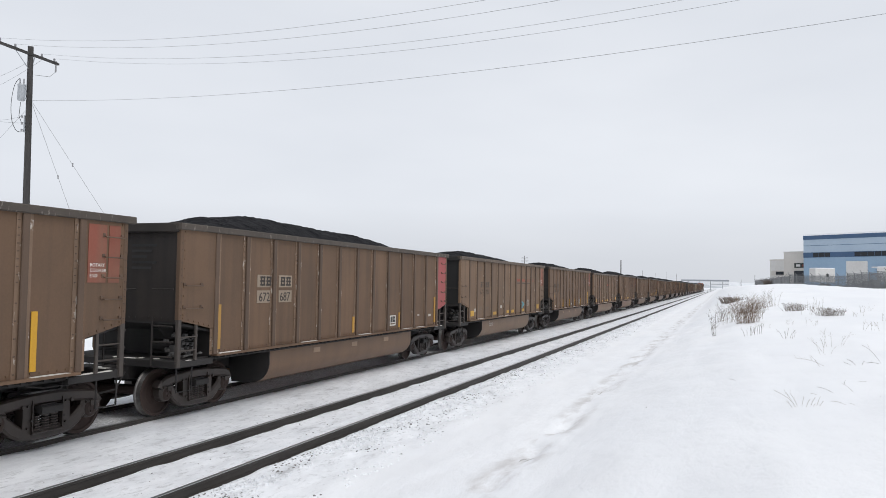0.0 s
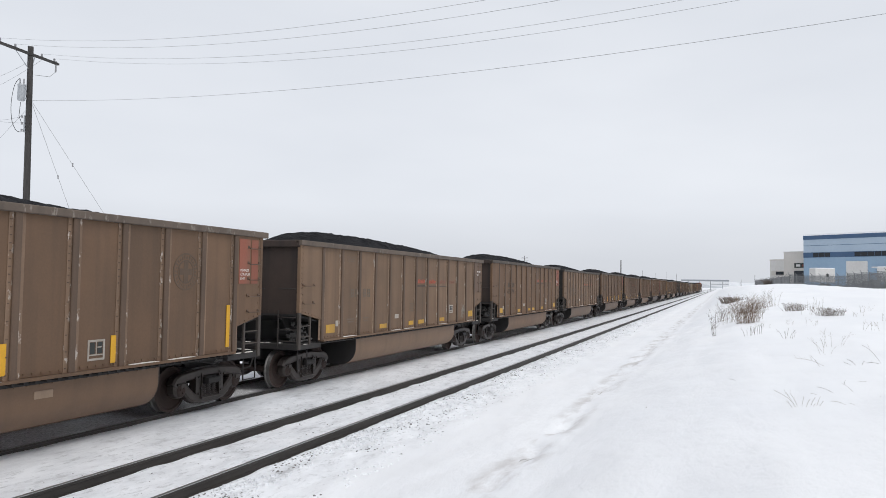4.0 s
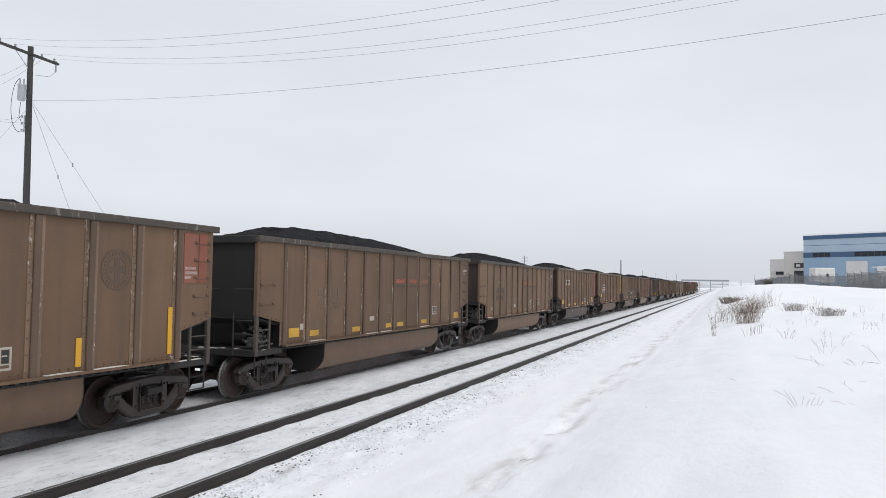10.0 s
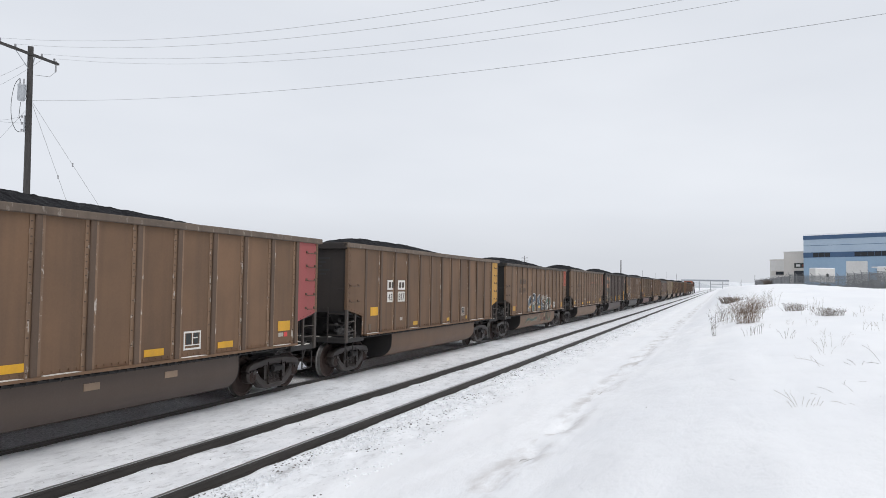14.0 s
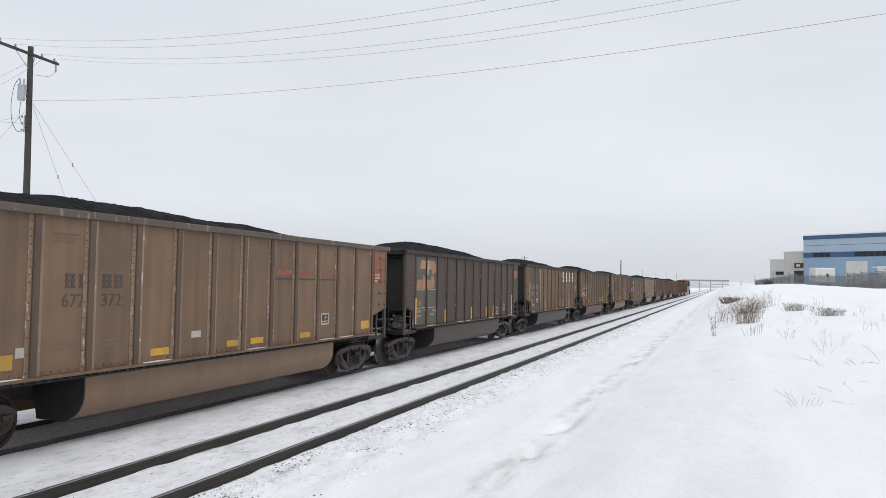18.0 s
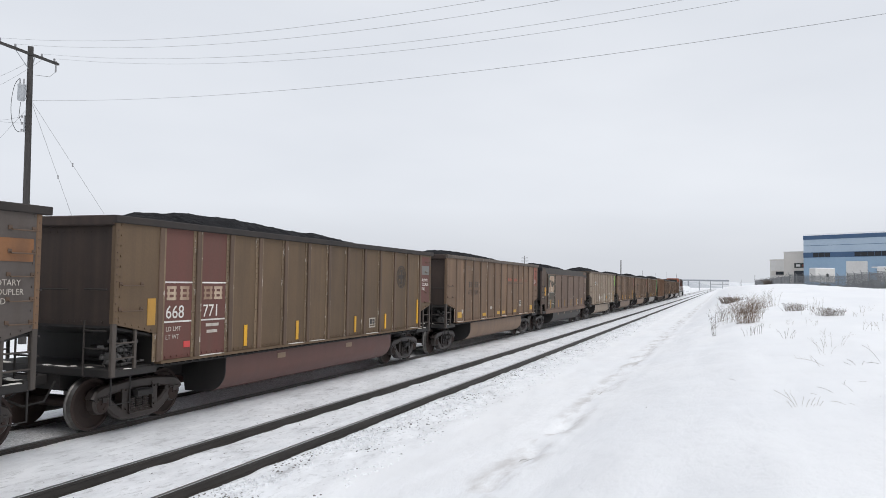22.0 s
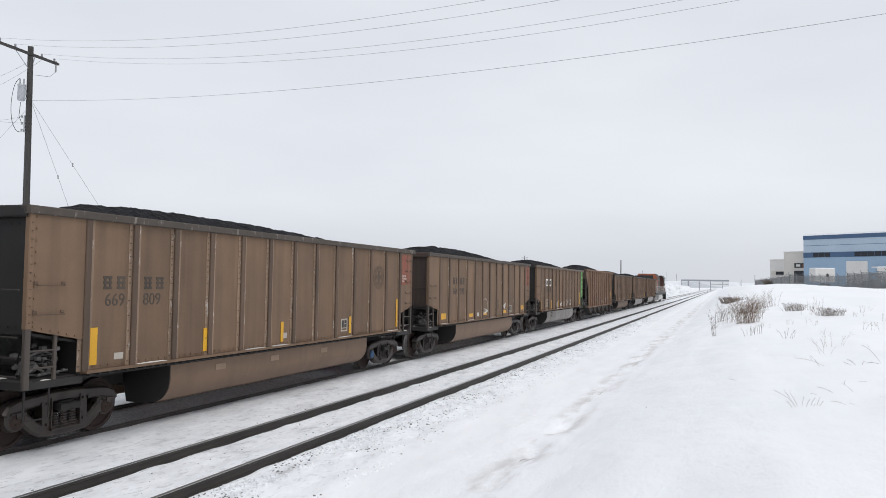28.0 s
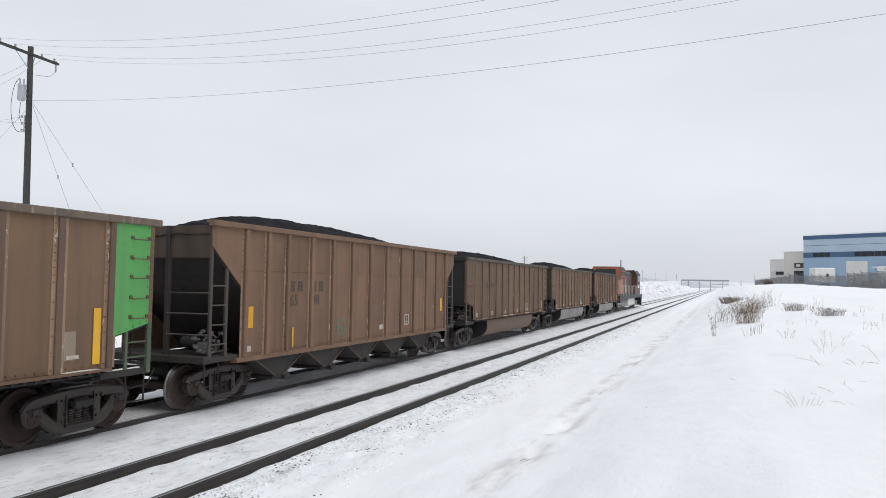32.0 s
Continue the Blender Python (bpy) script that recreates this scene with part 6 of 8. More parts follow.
end_words(c, WORDS2, CLEAN_WHITE, 3.12, 14.0, 0.08)
decal(c, 13.5, 1.24, 0.14, 0.12, FLUO)
decal(c, 2.32, 1.30, 0.44, 0.14, DULL_YELLOW, "yellow_label")
c = CARS[8]
end_patch(c, RED_BROWN, 2.30, 3.56, 13.72, 14.50)
series_labels(c, FADED, "670", "862", RED, True, BARE_LABEL)
end_words(c, WORDS2, CLEAN_WHITE, 3.12, 13.95, 0.09)
for pts in (((8.96, 1.78), (8.74, 1.58), (8.96, 1.40)), ((9.06, 1.38), (9.08, 1.80), (9.32, 1.84)), ((9.07, 1.60), (9.24, 1.62)), ((9.70, 1.46), (9.70, 1.66), (9.94, 1.66), (9.94, 1.46), (9.70, 1.46))):
    mark("scrawl", c, ribbon_shape(pts, 0.028, 0.028, PANEL + 0.003), CLEAN_WHITE, "sprayed graffiti line")
decal(c, 1.36, 1.18, 0.15, 0.12, FLUO)
mark("decal", c, plate(13.2, 13.34, 1.30, 1.43, PANEL + 0.012), FLUO)
c = CARS[9]
decal(c, 1.98, 1.46, 0.13, 0.11, FLUO)
decal(c, 13.18, 1.36, 0.13, 0.11, FLUO)
decal(c, 12.94, 1.37, 0.2, 0.09, WHITE)
for y in (5.3, 7.4, 9.3):
    mark("tub_plate", c, plate(y, y + 0.34, 0.82, 0.94, 1.442), TUB_PLATE)
white_patch(c, 2.70, 2.67, 0.48, 0.32, "")
white_patch(c, 3.44, 2.67, 0.44, 0.32, "")
for y in (3.62, 5.75, 8.64, 10.72):
    decal(c, y, 1.27, 0.5, 0.13, YELLOW, "yellow_label")
decal(c, 1.45, 1.45, 0.48, 0.23, YELLOW, "yellow_label")
decal(c, 12.92, 1.5, 0.5, 0.23, YELLOW, "yellow_label")
data_box(c, 9.68, 1.31, 0.5, 0.36, CLEAN_WHITE)
number_row(c, "40", "236", GHOST, 2.78, 3.44, 2.28, 0.24)
c = CARS[10]
for y in (2.66, 3.46):
    white_patch(c, y, 2.44, 0.55, 0.30, "")
    decal(c, y, 2.06, 0.55, 0.32, CLEAN_WHITE, "stencil_patch")
lettering("43", c, PANEL + 0.012, 2.72, 2.11, 0.22, FADED)
lettering("817", c, PANEL + 0.012, 3.50, 2.11, 0.22, FADED)
decal(c, 1.5, 1.68, 0.5, 0.25, YELLOW, "yellow_label")
data_box(c, 9.7, 1.40)
for y in (4.75, 8.02, 10.2):
    decal(c, y, 1.26, 0.46, 0.12, DULL_YELLOW, "yellow_label")
decal(c, 3.66, 1.46, 0.18, 0.10, WHITE)
decal(c, 1.40, 1.26, 0.16, 0.18, GHOST)
c = CARS[11]
name_blocks(c, FADED, 2.68, 0.24, (2.72, 2.98, 3.44, 3.72))
number_row(c, "60", "009", FADED, 2.62, 3.44, 2.24, 0.25)
spray_mural(c)
end_patch(c, ORANGE_RED, 2.6, 3.58)
decal(c, 1.42, 1.35, 0.47, 0.22, GOLD)
decal(c, 13.1, 1.27, 0.45, 0.28, GOLD)
decal(c, 2.0, 1.54, 0.15, 0.11, FLUO)
data_box(c, 10.86, 1.29, 0.45, 0.33, CLEAN_WHITE)
c = CARS[12]
series_labels(c, FADED, "672", "372", RED)
end_patch(c, RED)
end_words(c, WORDS3, CLEAN_WHITE)
c = CARS[13]
for y, w in ((1.24, 0.80), (2.30, 0.78)):
    decal(c, y, 1.24, w, 2.32, FADED_FIELD, "emblem_field")
x0 = PANEL + 0.011
mark("emblem_lobe", c, Shape().prism([(1.63, 3.45), (2.04, 3.45), (2.04, 3.15), (1.54, 3.15)], 0, x0, x0 + 0.004), PEACH, "faded orange emblem shape")
mark("emblem_lobe", c, Shape().prism([(1.25, 2.47), (2.04, 2.47), (2.04, 2.80), (1.86, 2.98), (1.80, 2.78), (1.35, 2.78)], 0, x0, x0 + 0.004), PEACH, "faded orange emblem shape")
for yc, zc in ((2.80, 3.215), (2.68, 2.70)):
    arc = [(yc + 0.232 * math.cos(i * math.pi / 12 - math.pi / 2), zc + 0.232 * math.sin(i * math.pi / 12 - math.pi / 2)) for i in range(13)]
    mark("emblem_lobe", c, Shape().prism([(2.28, zc - 0.232)] + arc + [(2.28, zc + 0.232)], 0, x0, x0 + 0.004), PEACH, "faded orange emblem lobe")
mark("emblem_band", c, Shape().prism([(2.28, 3.14), (2.68, 3.14), (2.56, 2.78), (2.28, 2.78)], 0, x0 + 0.004, x0 + 0.007), FADED_FIELD)
y = POSTS[1]
for z0, z1, mat in ((2.96, 3.46, CHIPPED_WHITE), (2.47, 2.80, PEACH), (2.80, 2.96, FADED_FIELD)):
    mark("painted_post_face", c, Shape().box(HALF + 0.002, HALF + 0.005, y - 0.058, y + 0.058, z0, z1), mat)
y = POSTS[0]
mark("reflector_strip", c, Shape().box(HALF + 0.002, HALF + 0.006, y - 0.045, y + 0.058, 1.28, 2.16), YELLOW, "yellow reflective strip")
mark("emblem_line", c, plate(1.26, 2.02, 1.80, 1.82, PANEL + 0.012), WHITE)
mark("emblem_line", c, plate(2.32, 3.06, 1.80, 1.82, PANEL + 0.012), WHITE)
lettering("400", c, PANEL + 0.012, 2.76, 1.66, 0.09, WHITE)
lettering("43600", c, PANEL + 0.012, 2.56, 1.52, 0.09, WHITE)
name_blocks(c, PEACH, 2.14, 0.2, (1.32, 1.58))
lettering("534", c, PANEL + 0.012, 1.30, 1.88, 0.21, PEACH)
lettering("410", c, PANEL + 0.012, 2.42, 1.88, 0.21, GHOST)
for y in (1.28, 2.32):
    mark("emblem_line", c, plate(y, y + 0.72, 2.42, 2.44, PANEL + 0.012), WHITE)
lettering("LD LMT", c, PANEL + 0.012, 1.36, 1.66, 0.08, WHITE)
lettering("LT WT", c, PANEL + 0.012, 1.36, 1.50, 0.08, WHITE)
for y in (4.0, 7.12, 9.17, 10.21):
    strip(c, y, 1.23, 1.70)
strip(c, 13.33, 1.22, 2.14, 0.14)
data_box(c, 10.62, 1.30, 0.5, 0.32)
em = mark("emblem", c, Shape().add(*shape_data(disc_shape(0.16, 0, 18, 0.12), 12.1, 1.60)), WHITE, "small white ring")
mark("end_patch", c, plate(13.72, 14.36, 2.95, 3.32, PAT), PEACH)
c = CARS[14]
for i in (2, 10):
    y = POSTS[i]
    mark("white_post_face", c, Shape().box(HALF + 0.002, HALF + 0.006, y - 0.058, y + 0.058, 1.2, 3.56).box(PANEL + 0.026, PANEL + 0.030, y - 0.135, y - 0.07, 1.2, 3.56), CHIPPED_WHITE, "chipped white post")
for y in (9.60, 10.62, 11.66, 12.72):
    name_blocks(c, CLEAN_WHITE, 2.86, 0.62, (y,), 0.46)
name_blocks(c, TUB_PLATE, 2.42, 0.24, (1.32, 1.70, 2.36, 2.72), 0.20)
number_row(c, "668", "150", TUB_PLATE, 1.30, 2.34, 2.06, 0.25)
lettering("LD LMT", c, PANEL + 0.004, 1.35, 1.78, 0.09, WHITE)
lettering("LT WT", c, PANEL + 0.004, 1.35, 1.64, 0.09, WHITE)
bars(c, 2.5, 1.82, 0.4, 2, WHITE, 0.12, 0.07)
decal(c, 1.68, 1.48, 0.16, 0.12, CLEAN_WHITE)
mark("reflector_strip", c, plate(0.80, 0.94, 1.84, 2.76, PAT), YELLOW, "yellow reflective strip")
for y in (4.72, 6.78, 8.82, 11.94):
    strip(c, y, 1.29, 1.74, 0.11, GOLD)
data_box(c, 9.62, 1.33, 0.42, 0.36, WHITE)
mark("end_patch", c, plate(13.72, 14.48, 2.90, 3.24, PAT), RUST_ORANGE)
end_words(c, WORDS3, WHITE, 2.55, 13.8, 0.09)
c = CARS[15]
for y in (1.24, 2.30):
    for z in (2.60, 1.86):
        mark("emblem_line", c, plate(y, y + 0.78, z, z + 0.03, PANEL + 0.004), CLEAN_WHITE)
name_blocks(c, CREAM, 2.28, 0.26, (1.30, 1.66, 2.36, 2.68), 0.26)
number_row(c, "668", "771", CLEAN_WHITE, 1.28, 2.34, 1.94, 0.25)
lettering("LD LMT", c, PANEL + 0.004, 1.30, 1.70, 0.09, WHITE)
lettering("LT WT", c, PANEL + 0.004, 1.30, 1.55, 0.09, WHITE)
bars(c, 2.45, 1.74, 0.4, 2, WHITE, 0.13, 0.06)
decal(c, 1.80, 1.37, 0.18, 0.12, FLUO)
mark("reflector_strip", c, plate(0.78, 0.98, 1.84, 2.32, PAT), GOLD, "ochre reflective strip")
for y in (3.72, 5.82, 8.88, 10.88):
    strip(c, y, 1.26, 1.71)
strip(c, 13.42, 1.3, 2.1)
round_emblem(c, BLACK_PAINT, 12.12, 2.85, 0.36)
data_box(c, 9.84, 1.34, 0.4, 0.28)
mark("end_patch", c, plate(13.72, 14.48, 2.0, 3.56, PAT), MAROON)
mark("end_patch", c, plate(13.76, 14.42, 2.95, 3.25, PAT + 0.004), GREY_SPRAY)
end_words(c, WORDS3, CLEAN_WHITE, 2.72, 13.78, 0.10)
for y in (5.2, 8.6):
    mark("tub_plate", c, plate(y, y + 0.34, 0.86, 0.98, 1.442), TUB_PLATE)
c = CARS[16]
series_labels(c, FADED, "672", "030", RED)
end_patch(c, RED)
end_words(c, WORDS3, CLEAN_WHITE)
c = CARS[18]
white_patch(c, 2.60, 2.68, 0.5, 0.28, "")
white_patch(c, 3.44, 2.68, 0.4, 0.28, "")
mark("end_patch", c, plate(13.74, 14.40, 2.62, 3.56, PAT), LIME, "lime green patch")
ICE_BLUE = grimy("pale_blue_spray_paint", (0.36, 0.44, 0.46), (0.3, 0.28, 0.24), 0.4)
lettering("Bad", c, PANEL + 0.004, 10.78, 1.84, 0.20, WHITE, 0.42)
lettering("Trip", c, PANEL + 0.004, 10.78, 1.46, 0.25, WHITE, 0.46)
lettering("719", c, PANEL + 0.004, 12.68, 1.42, 0.34, WHITE, 0.46)
for y in (11.86, 12.14):
    lobe(c, y, 1.86, 0.12, 0.08, ICE_BLUE, 1, y)
lobe(c, 12.0, 1.50, 0.17, 0.07, WHITE, 2, 0.4)
arch = [(11.66, 1.35), (11.66, 1.75)] + [(12.0 - 0.34 * math.cos(math.pi * i / 10), 1.80 + 0.40 * math.sin(math.pi * i / 10)) for i in range(11)] + [(12.34, 1.35)]
mark("scrawl", c, ribbon_shape(arch, 0.03, 0.03, PANEL + 0.003), WHITE)
crown = [(12.85, 1.92), (12.80, 2.16), (12.95, 2.02), (13.03, 2.24), (13.13, 2.02), (13.28, 2.16), (13.24, 1.92)]
mark("scrawl", c, ribbon_shape(crown, 0.03, 0.03, PANEL + 0.003), CLEAN_WHITE)
for i, (y, w, mat) in enumerate(((4.8, 0.5, CLEAN_WHITE), (5.5, 0.6, WHITE), (6.5, 0.7, WHITE), (8.6, 0.7, GOLD), (9.6, 0.7, TEAL), (10.55, 0.1, CYAN), (7.6, 0.6, WHITE))):
    scrawl(c, y, 1.24, w, 0.75, mat, 60 + i, 0.055, 3)
scrawl(c, 11.6, 1.2, 0.85, 0.16, CLEAN_WHITE, 71, 0.03, 6)
strip(c, 13.2, 1.28, 2.19, 0.15)
strip(c, 10.52, 1.24, 1.72, 0.13)
strip(c, 4.2, 1.24, 1.72, 0.12)
mark("tub_patch", c, plate(10.5, 11.1, 0.62, 1.0, 1.442), GREY_PANEL)
c = CARS[19]
series_stripes(c, FADED, "669", "809", (4.06, 6.84, 10.25), 1.86)
end_patch(c, RED)
end_words(c, WORDS3, CLEAN_WHITE)
c = CARS[20]
name_blocks(c, BLACK_PAINT, 2.63, 0.26, (2.62, 2.94, 3.44, 3.74), 0.20)
number_row(c, "964", "595", BLACK_PAINT, 2.58, 3.42, 2.24, 0.26)
for y in (4.6, 6.5, 9.6):
    decal(c, y, 1.31, 0.5, 0.13, YELLOW, "yellow_label")
decal(c, 1.36, 1.33, 0.5, 0.22, YELLOW, "yellow_label")
decal(c, 12.96, 1.37, 0.5, 0.22, YELLOW, "yellow_label")
decal(c, 5.65, 1.30, 0.26, 0.15, CLEAN_WHITE)
arch = [(6.46, 1.40), (6.44, 1.70)] + [(6.78 - 0.34 * math.cos(math.pi * i / 8), 1.80 + 0.22 * math.sin(math.pi * i / 8)) for i in range(9)] + [(7.08, 1.45)]
mark("scrawl", c, ribbon_shape(arch, 0.028, 0.028, PANEL + 0.003), WHITE)
scrawl(c, 6.42, 1.36, 0.72, 0.24, CLEAN_WHITE, 21, 0.028, 4, PANEL + 0.012)
scrawl(c, 9.55, 1.46, 0.50, 0.36, CLEAN_WHITE, 24, 0.026, 4)
scrawl(c, 8.5, 1.5, 0.4, 0.5, GHOST, 23, 0.04, 3)
data_box(c, 10.65, 1.30, 0.46, 0.34)
end_patch(c, RED)
c = CARS[21]
white_patch(c, 2.50, 2.58, 0.56, 0.42, "")
white_patch(c, 3.36, 2.58, 0.56, 0.42, "")
number_row(c, "70", "48", BLACK_PAINT, 2.62, 3.42, 2.24, 0.28)
decal(c, 2.42, 1.36, 0.64, 0.44, PALE, "stencil_patch")
lettering("LD LMT", c, PANEL + 0.012, 2.52, 1.64, 0.09, FADED, 0.42)
lettering("LT WT", c, PANEL + 0.012, 2.52, 1.46, 0.09, FADED, 0.36)
strip(c, 1.20, 1.24, 2.18, 0.14)
for y in (3.88, 6.12):
    strip(c, y, 1.24, 1.72, 0.13)
strip(c, 13.3, 1.26, 2.18, 0.15)
decal(c, 7.5, 1.26, 0.6, 0.33, PALE, "stencil_patch")
bars(c, 7.56, 1.5, 0.48, 3, FADED, 0.09, 0.04)
for y, z, w, hgt in ((5.55, 1.26, 0.5, 0.34), (8.56, 1.24, 0.5, 0.5)):
    scuff(c, y, z, w, hgt, int(y * 10))
decal(c, 12.60, 1.36, 0.36, 0.46, STENCIL, "stencil_patch")
mark("decal", c, plate(12.78, 13.02, 1.38, 1.44, PANEL + 0.012), WHITE)
scrawl(c, 6.6, 1.3, 0.5, 0.26, CLEAN_WHITE, 77, 0.03, 4)
data_box(c, 9.7, 1.32, 0.44, 0.35, CLEAN_WHITE)
s = Shape()
for i in range(5):
    s.box(1.442, 1.446, 4.2 + 0.05 * (i % 2), 4.75 + 0.05 * (i % 3), 0.86 - 0.09 * i + 0.18, 0.90 - 0.09 * i + 0.18)
mark("small_print", c, s, FADED)
for k, y in ((23, 3.0), (24, 2.7), (25, 2.7)):
    c = CARS[k]
    name_blocks(c, FADED, 2.49, 0.22, (2.66, 2.92, 3.46, 3.72))
    for i in range(5):
        decal(c, 1.4 + 2.2 * i, 1.28, 0.14, 0.16, WHITE)
    data_box(c, 9.8, 1.32)
    strip(c, 13.4, 1.3, 1.75)


# ---- locomotive at the rear of the train ----
LOCO_Y = 26


def loco_truck(parent, y):
    fr = part("truck", mesh_of("loco_bolster", lambda: Shape().box(-0.9, 0.9, -1.2, 1.2, 0.62, 0.80, c=0.03), UNDER), parent, (0, y, 0))
    for sg in (-1, 1):
        part("side_frame", mesh_of("loco_frame", lambda: Shape().box(-0.08, 0.08, -2.45, 2.45, 0.62, 0.86, c=0.03).box(-0.07, 0.07, -0.5, 0.5, 0.34, 0.62, c=0.03)
                                   .box(-0.07, 0.07, -2.3, -1.4, 0.40, 0.62, c=0.03).box(-0.07, 0.07, 1.4, 2.3, 0.40, 0.62, c=0.03), SILVER), fr, (sg * 1.06, 0, 0))
    for a in (-1.85, 0.0, 1.85):
        w = part("wheelset", mesh_of("loco_wheelset", loco_wheel_shape, [WHEEL, TREAD]), fr, (0, a, 0.533))
        WHEELSETS.append((w, a))


def loco_wheel_shape():
    s = Shape()
    for sg in (-1, 1):
        prof = [(0.66, 0.0), (0.66, 0.14), (0.70, 0.2), (0.70, 0.56), (0.72, 0.56), (0.74, 0.538), (0.83, 0.531), (0.835, 0.46), (0.79, 0.42), (0.80, 0.16), (0.95, 0.13), (1.1, 0.13), (1.12, 0.0)]
        s.lathe([(sg * a, r) for a, r in prof], 0, 28, [0, 0, 0, 1, 1, 1, 1, 0, 0, 0, 0, 0])
        s.box(sg * 1.12 - 0.015, sg * 1.12 + 0.015, 0.03, 0.09, -0.03, 0.03)
    s.rod((-0.7, 0, 0), (0.7, 0, 0), 0.1, n=12)
    return s


def locomotive(k):
    lo = base("locomotive", on_track(k), "orange and dark green diesel locomotive at the end of the train", "locomotive")
    KEYED.append((lo, k))
    deck = part("deck", mesh_of("deck", lambda: Shape().box(-1.55, 1.55, 0.0, 22.0, 1.42, 1.62, c=0.03).box(-1.57, -1.53, 0, 22.0, 1.25, 1.42).box(1.53, 1.57, 0, 22.0, 1.25, 1.42), LOCO_DARK), lo)
    part("fuel_tank", mesh_of("fuel_tank", lambda: Shape().prism([(-1.45, 1.25), (-1.45, 0.55), (-1.15, 0.35), (1.15, 0.35), (1.45, 0.55), (1.45, 1.25)], 1, 7.6, 14.2), OFFWHITE), lo)
    hood = part("hood", mesh_of("hood", lambda: Shape().prism([(-0.95, 1.62), (0.95, 1.62), (0.95, 4.05), (0.75, 4.32), (-0.75, 4.32), (-0.95, 4.05)], 1, 0.9, 16.0), LOCO_CAB), lo)
    for i in range(11):
        y = 5.4 + 0.95 * i
        part("hood_door", mesh_of("hood_door", lambda: Shape().box(0.95, 0.972, 0.0, 0.86, 1.8, 3.5, c=0.006), LOCO_PEACH if i in (0, 1, 4) else (LOCO_CAB if i % 2 else LOCO_DARK)), hood, (0, y, 0))
    for i in range(4):
        part("rear_door", mesh_of("rear_door", lambda: Shape().box(0.95, 0.975, 0.0, 0.92, 1.8, 3.25, c=0.006).box(0.975, 0.985, 0.06, 0.12, 2.4, 2.6), LOCO_PEACH if i != 1 else LOCO_ORANGE), hood, (0, 1.1 + 1.02 * i, 0))
    part("hood_stripe", mesh_of("hood_stripe", lambda: Shape().box(0.952, 0.98, 1.0, 16.0, 1.64, 1.80), LOCO_DARK), hood)
    part("roof_band", mesh_of("roof_band", lambda: Shape().prism([(0.96, 3.72), (0.97, 4.06), (0.76, 4.34), (-0.76, 4.34), (-0.97, 4.06), (-0.96, 3.72)], 1, 5.0, 15.9), LOCO_DARK), hood)
    rad = part("radiator_section", mesh_of("radiator", lambda: Shape().prism([(-1.0, 3.35), (1.0, 3.35), (1.52, 3.62), (1.55, 4.15), (1.25, 4.62), (-1.25, 4.62), (-1.55, 4.15), (-1.52, 3.62)], 1, 0.7, 5.2), LOCO_ORANGE), lo)
    for y in (0.95, 2.45, 3.9):
        part("radiator_grille", mesh_of("radiator_grille", lambda: Shape().prism([(1.56, 4.2), (1.27, 4.60), (1.29, 4.63), (1.58, 4.22)], 1, 0, 1.1), LOCO_DARK), rad, (0, y, 0))
    for y in (0.9, 2.4, 3.85):
        part("side_grille", mesh_of("side_grille", lambda: Shape().prism([(1.545, 3.70), (1.572, 4.10), (1.555, 4.10), (1.53, 3.70)], 1, 0, 1.2), LOCO_DARK), rad, (0, y, 0))
    part("radiator_end_grille", mesh_of("radiator_end", lambda: Shape().box(-1.0, 1.0, 0.66, 0.70, 3.75, 4.35), LOCO_DARK), rad)
    cab = part("cab", mesh_of("cab", lambda: Shape().prism([(-1.52, 1.62), (1.52, 1.62), (1.52, 4.05), (1.15, 4.50), (-1.15, 4.50), (-1.52, 4.05)], 1, 16.2, 19.6), LOCO_CAB), lo)
    part("cab_band", mesh_of("cab_band", lambda: Shape().box(1.52, 1.55, 16.25, 19.55, 2.95, 4.02).box(-1.3, 1.3, 19.6, 19.64, 3.36, 4.1), LOCO_DARK), cab)
    part("cab_roof", mesh_of("cab_roof", lambda: Shape().prism([(1.56, 4.02), (1.18, 4.55), (-1.18, 4.55), (-1.56, 4.02), (-1.50, 4.02), (-1.14, 4.48), (1.14, 4.48), (1.50, 4.02)], 1, 16.0, 20.2), LOCO_DARK), cab)
    for y in (16.6, 18.1):
        part("cab_window", mesh_of("cab_window", lambda: Shape().box(1.55, 1.565, 0.0, 1.1, 3.15, 3.9), GLASS), cab, (0, y, 0))
    part("nose", mesh_of("nose", lambda: Shape().prism([(19.6, 1.62), (21.3, 1.62), (21.3, 2.9), (20.7, 3.25), (19.6, 3.35)], 0, -1.25, 1.25), LOCO_PEACH), lo)
    part("number_field", mesh_of("number_field", lambda: Shape().box(1.522, 1.53, 17.0, 18.9, 2.4, 2.75), CLEAN_WHITE), cab)
    for i in range(16):
        y = 0.3 + 1.42 * i
        part("rail_stanchion", mesh_of("rail_stanchion", lambda: Shape().rod((1.5, 0, 1.62), (1.5, 0, 2.65), 0.02), OFFWHITE), lo, (0, y, 0))
    part("handrail", mesh_of("loco_handrail", lambda: Shape().rod((1.5, 0.3, 2.65), (1.5, 16.1, 2.65), 0.02), OFFWHITE), lo)
    part("end_rail", mesh_of("loco_end_rail", lambda: Shape().tube([(1.5, 21.8, 1.62), (1.5, 21.8, 2.6), (-1.5, 21.8, 2.6), (-1.5, 21.8, 1.62)], 0.025), OFFWHITE), lo)
    part("pilot", mesh_of("pilot", lambda: Shape().box(-1.5, 1.5, 21.7, 22.0, 0.25, 1.42, c=0.03), LOCO_DARK), lo)
    part("exhaust", mesh_of("exhaust", lambda: Shape().box(-0.4, 0.4, 8.5, 9.6, 4.3, 4.62, c=0.03), LOCO_DARK), lo)
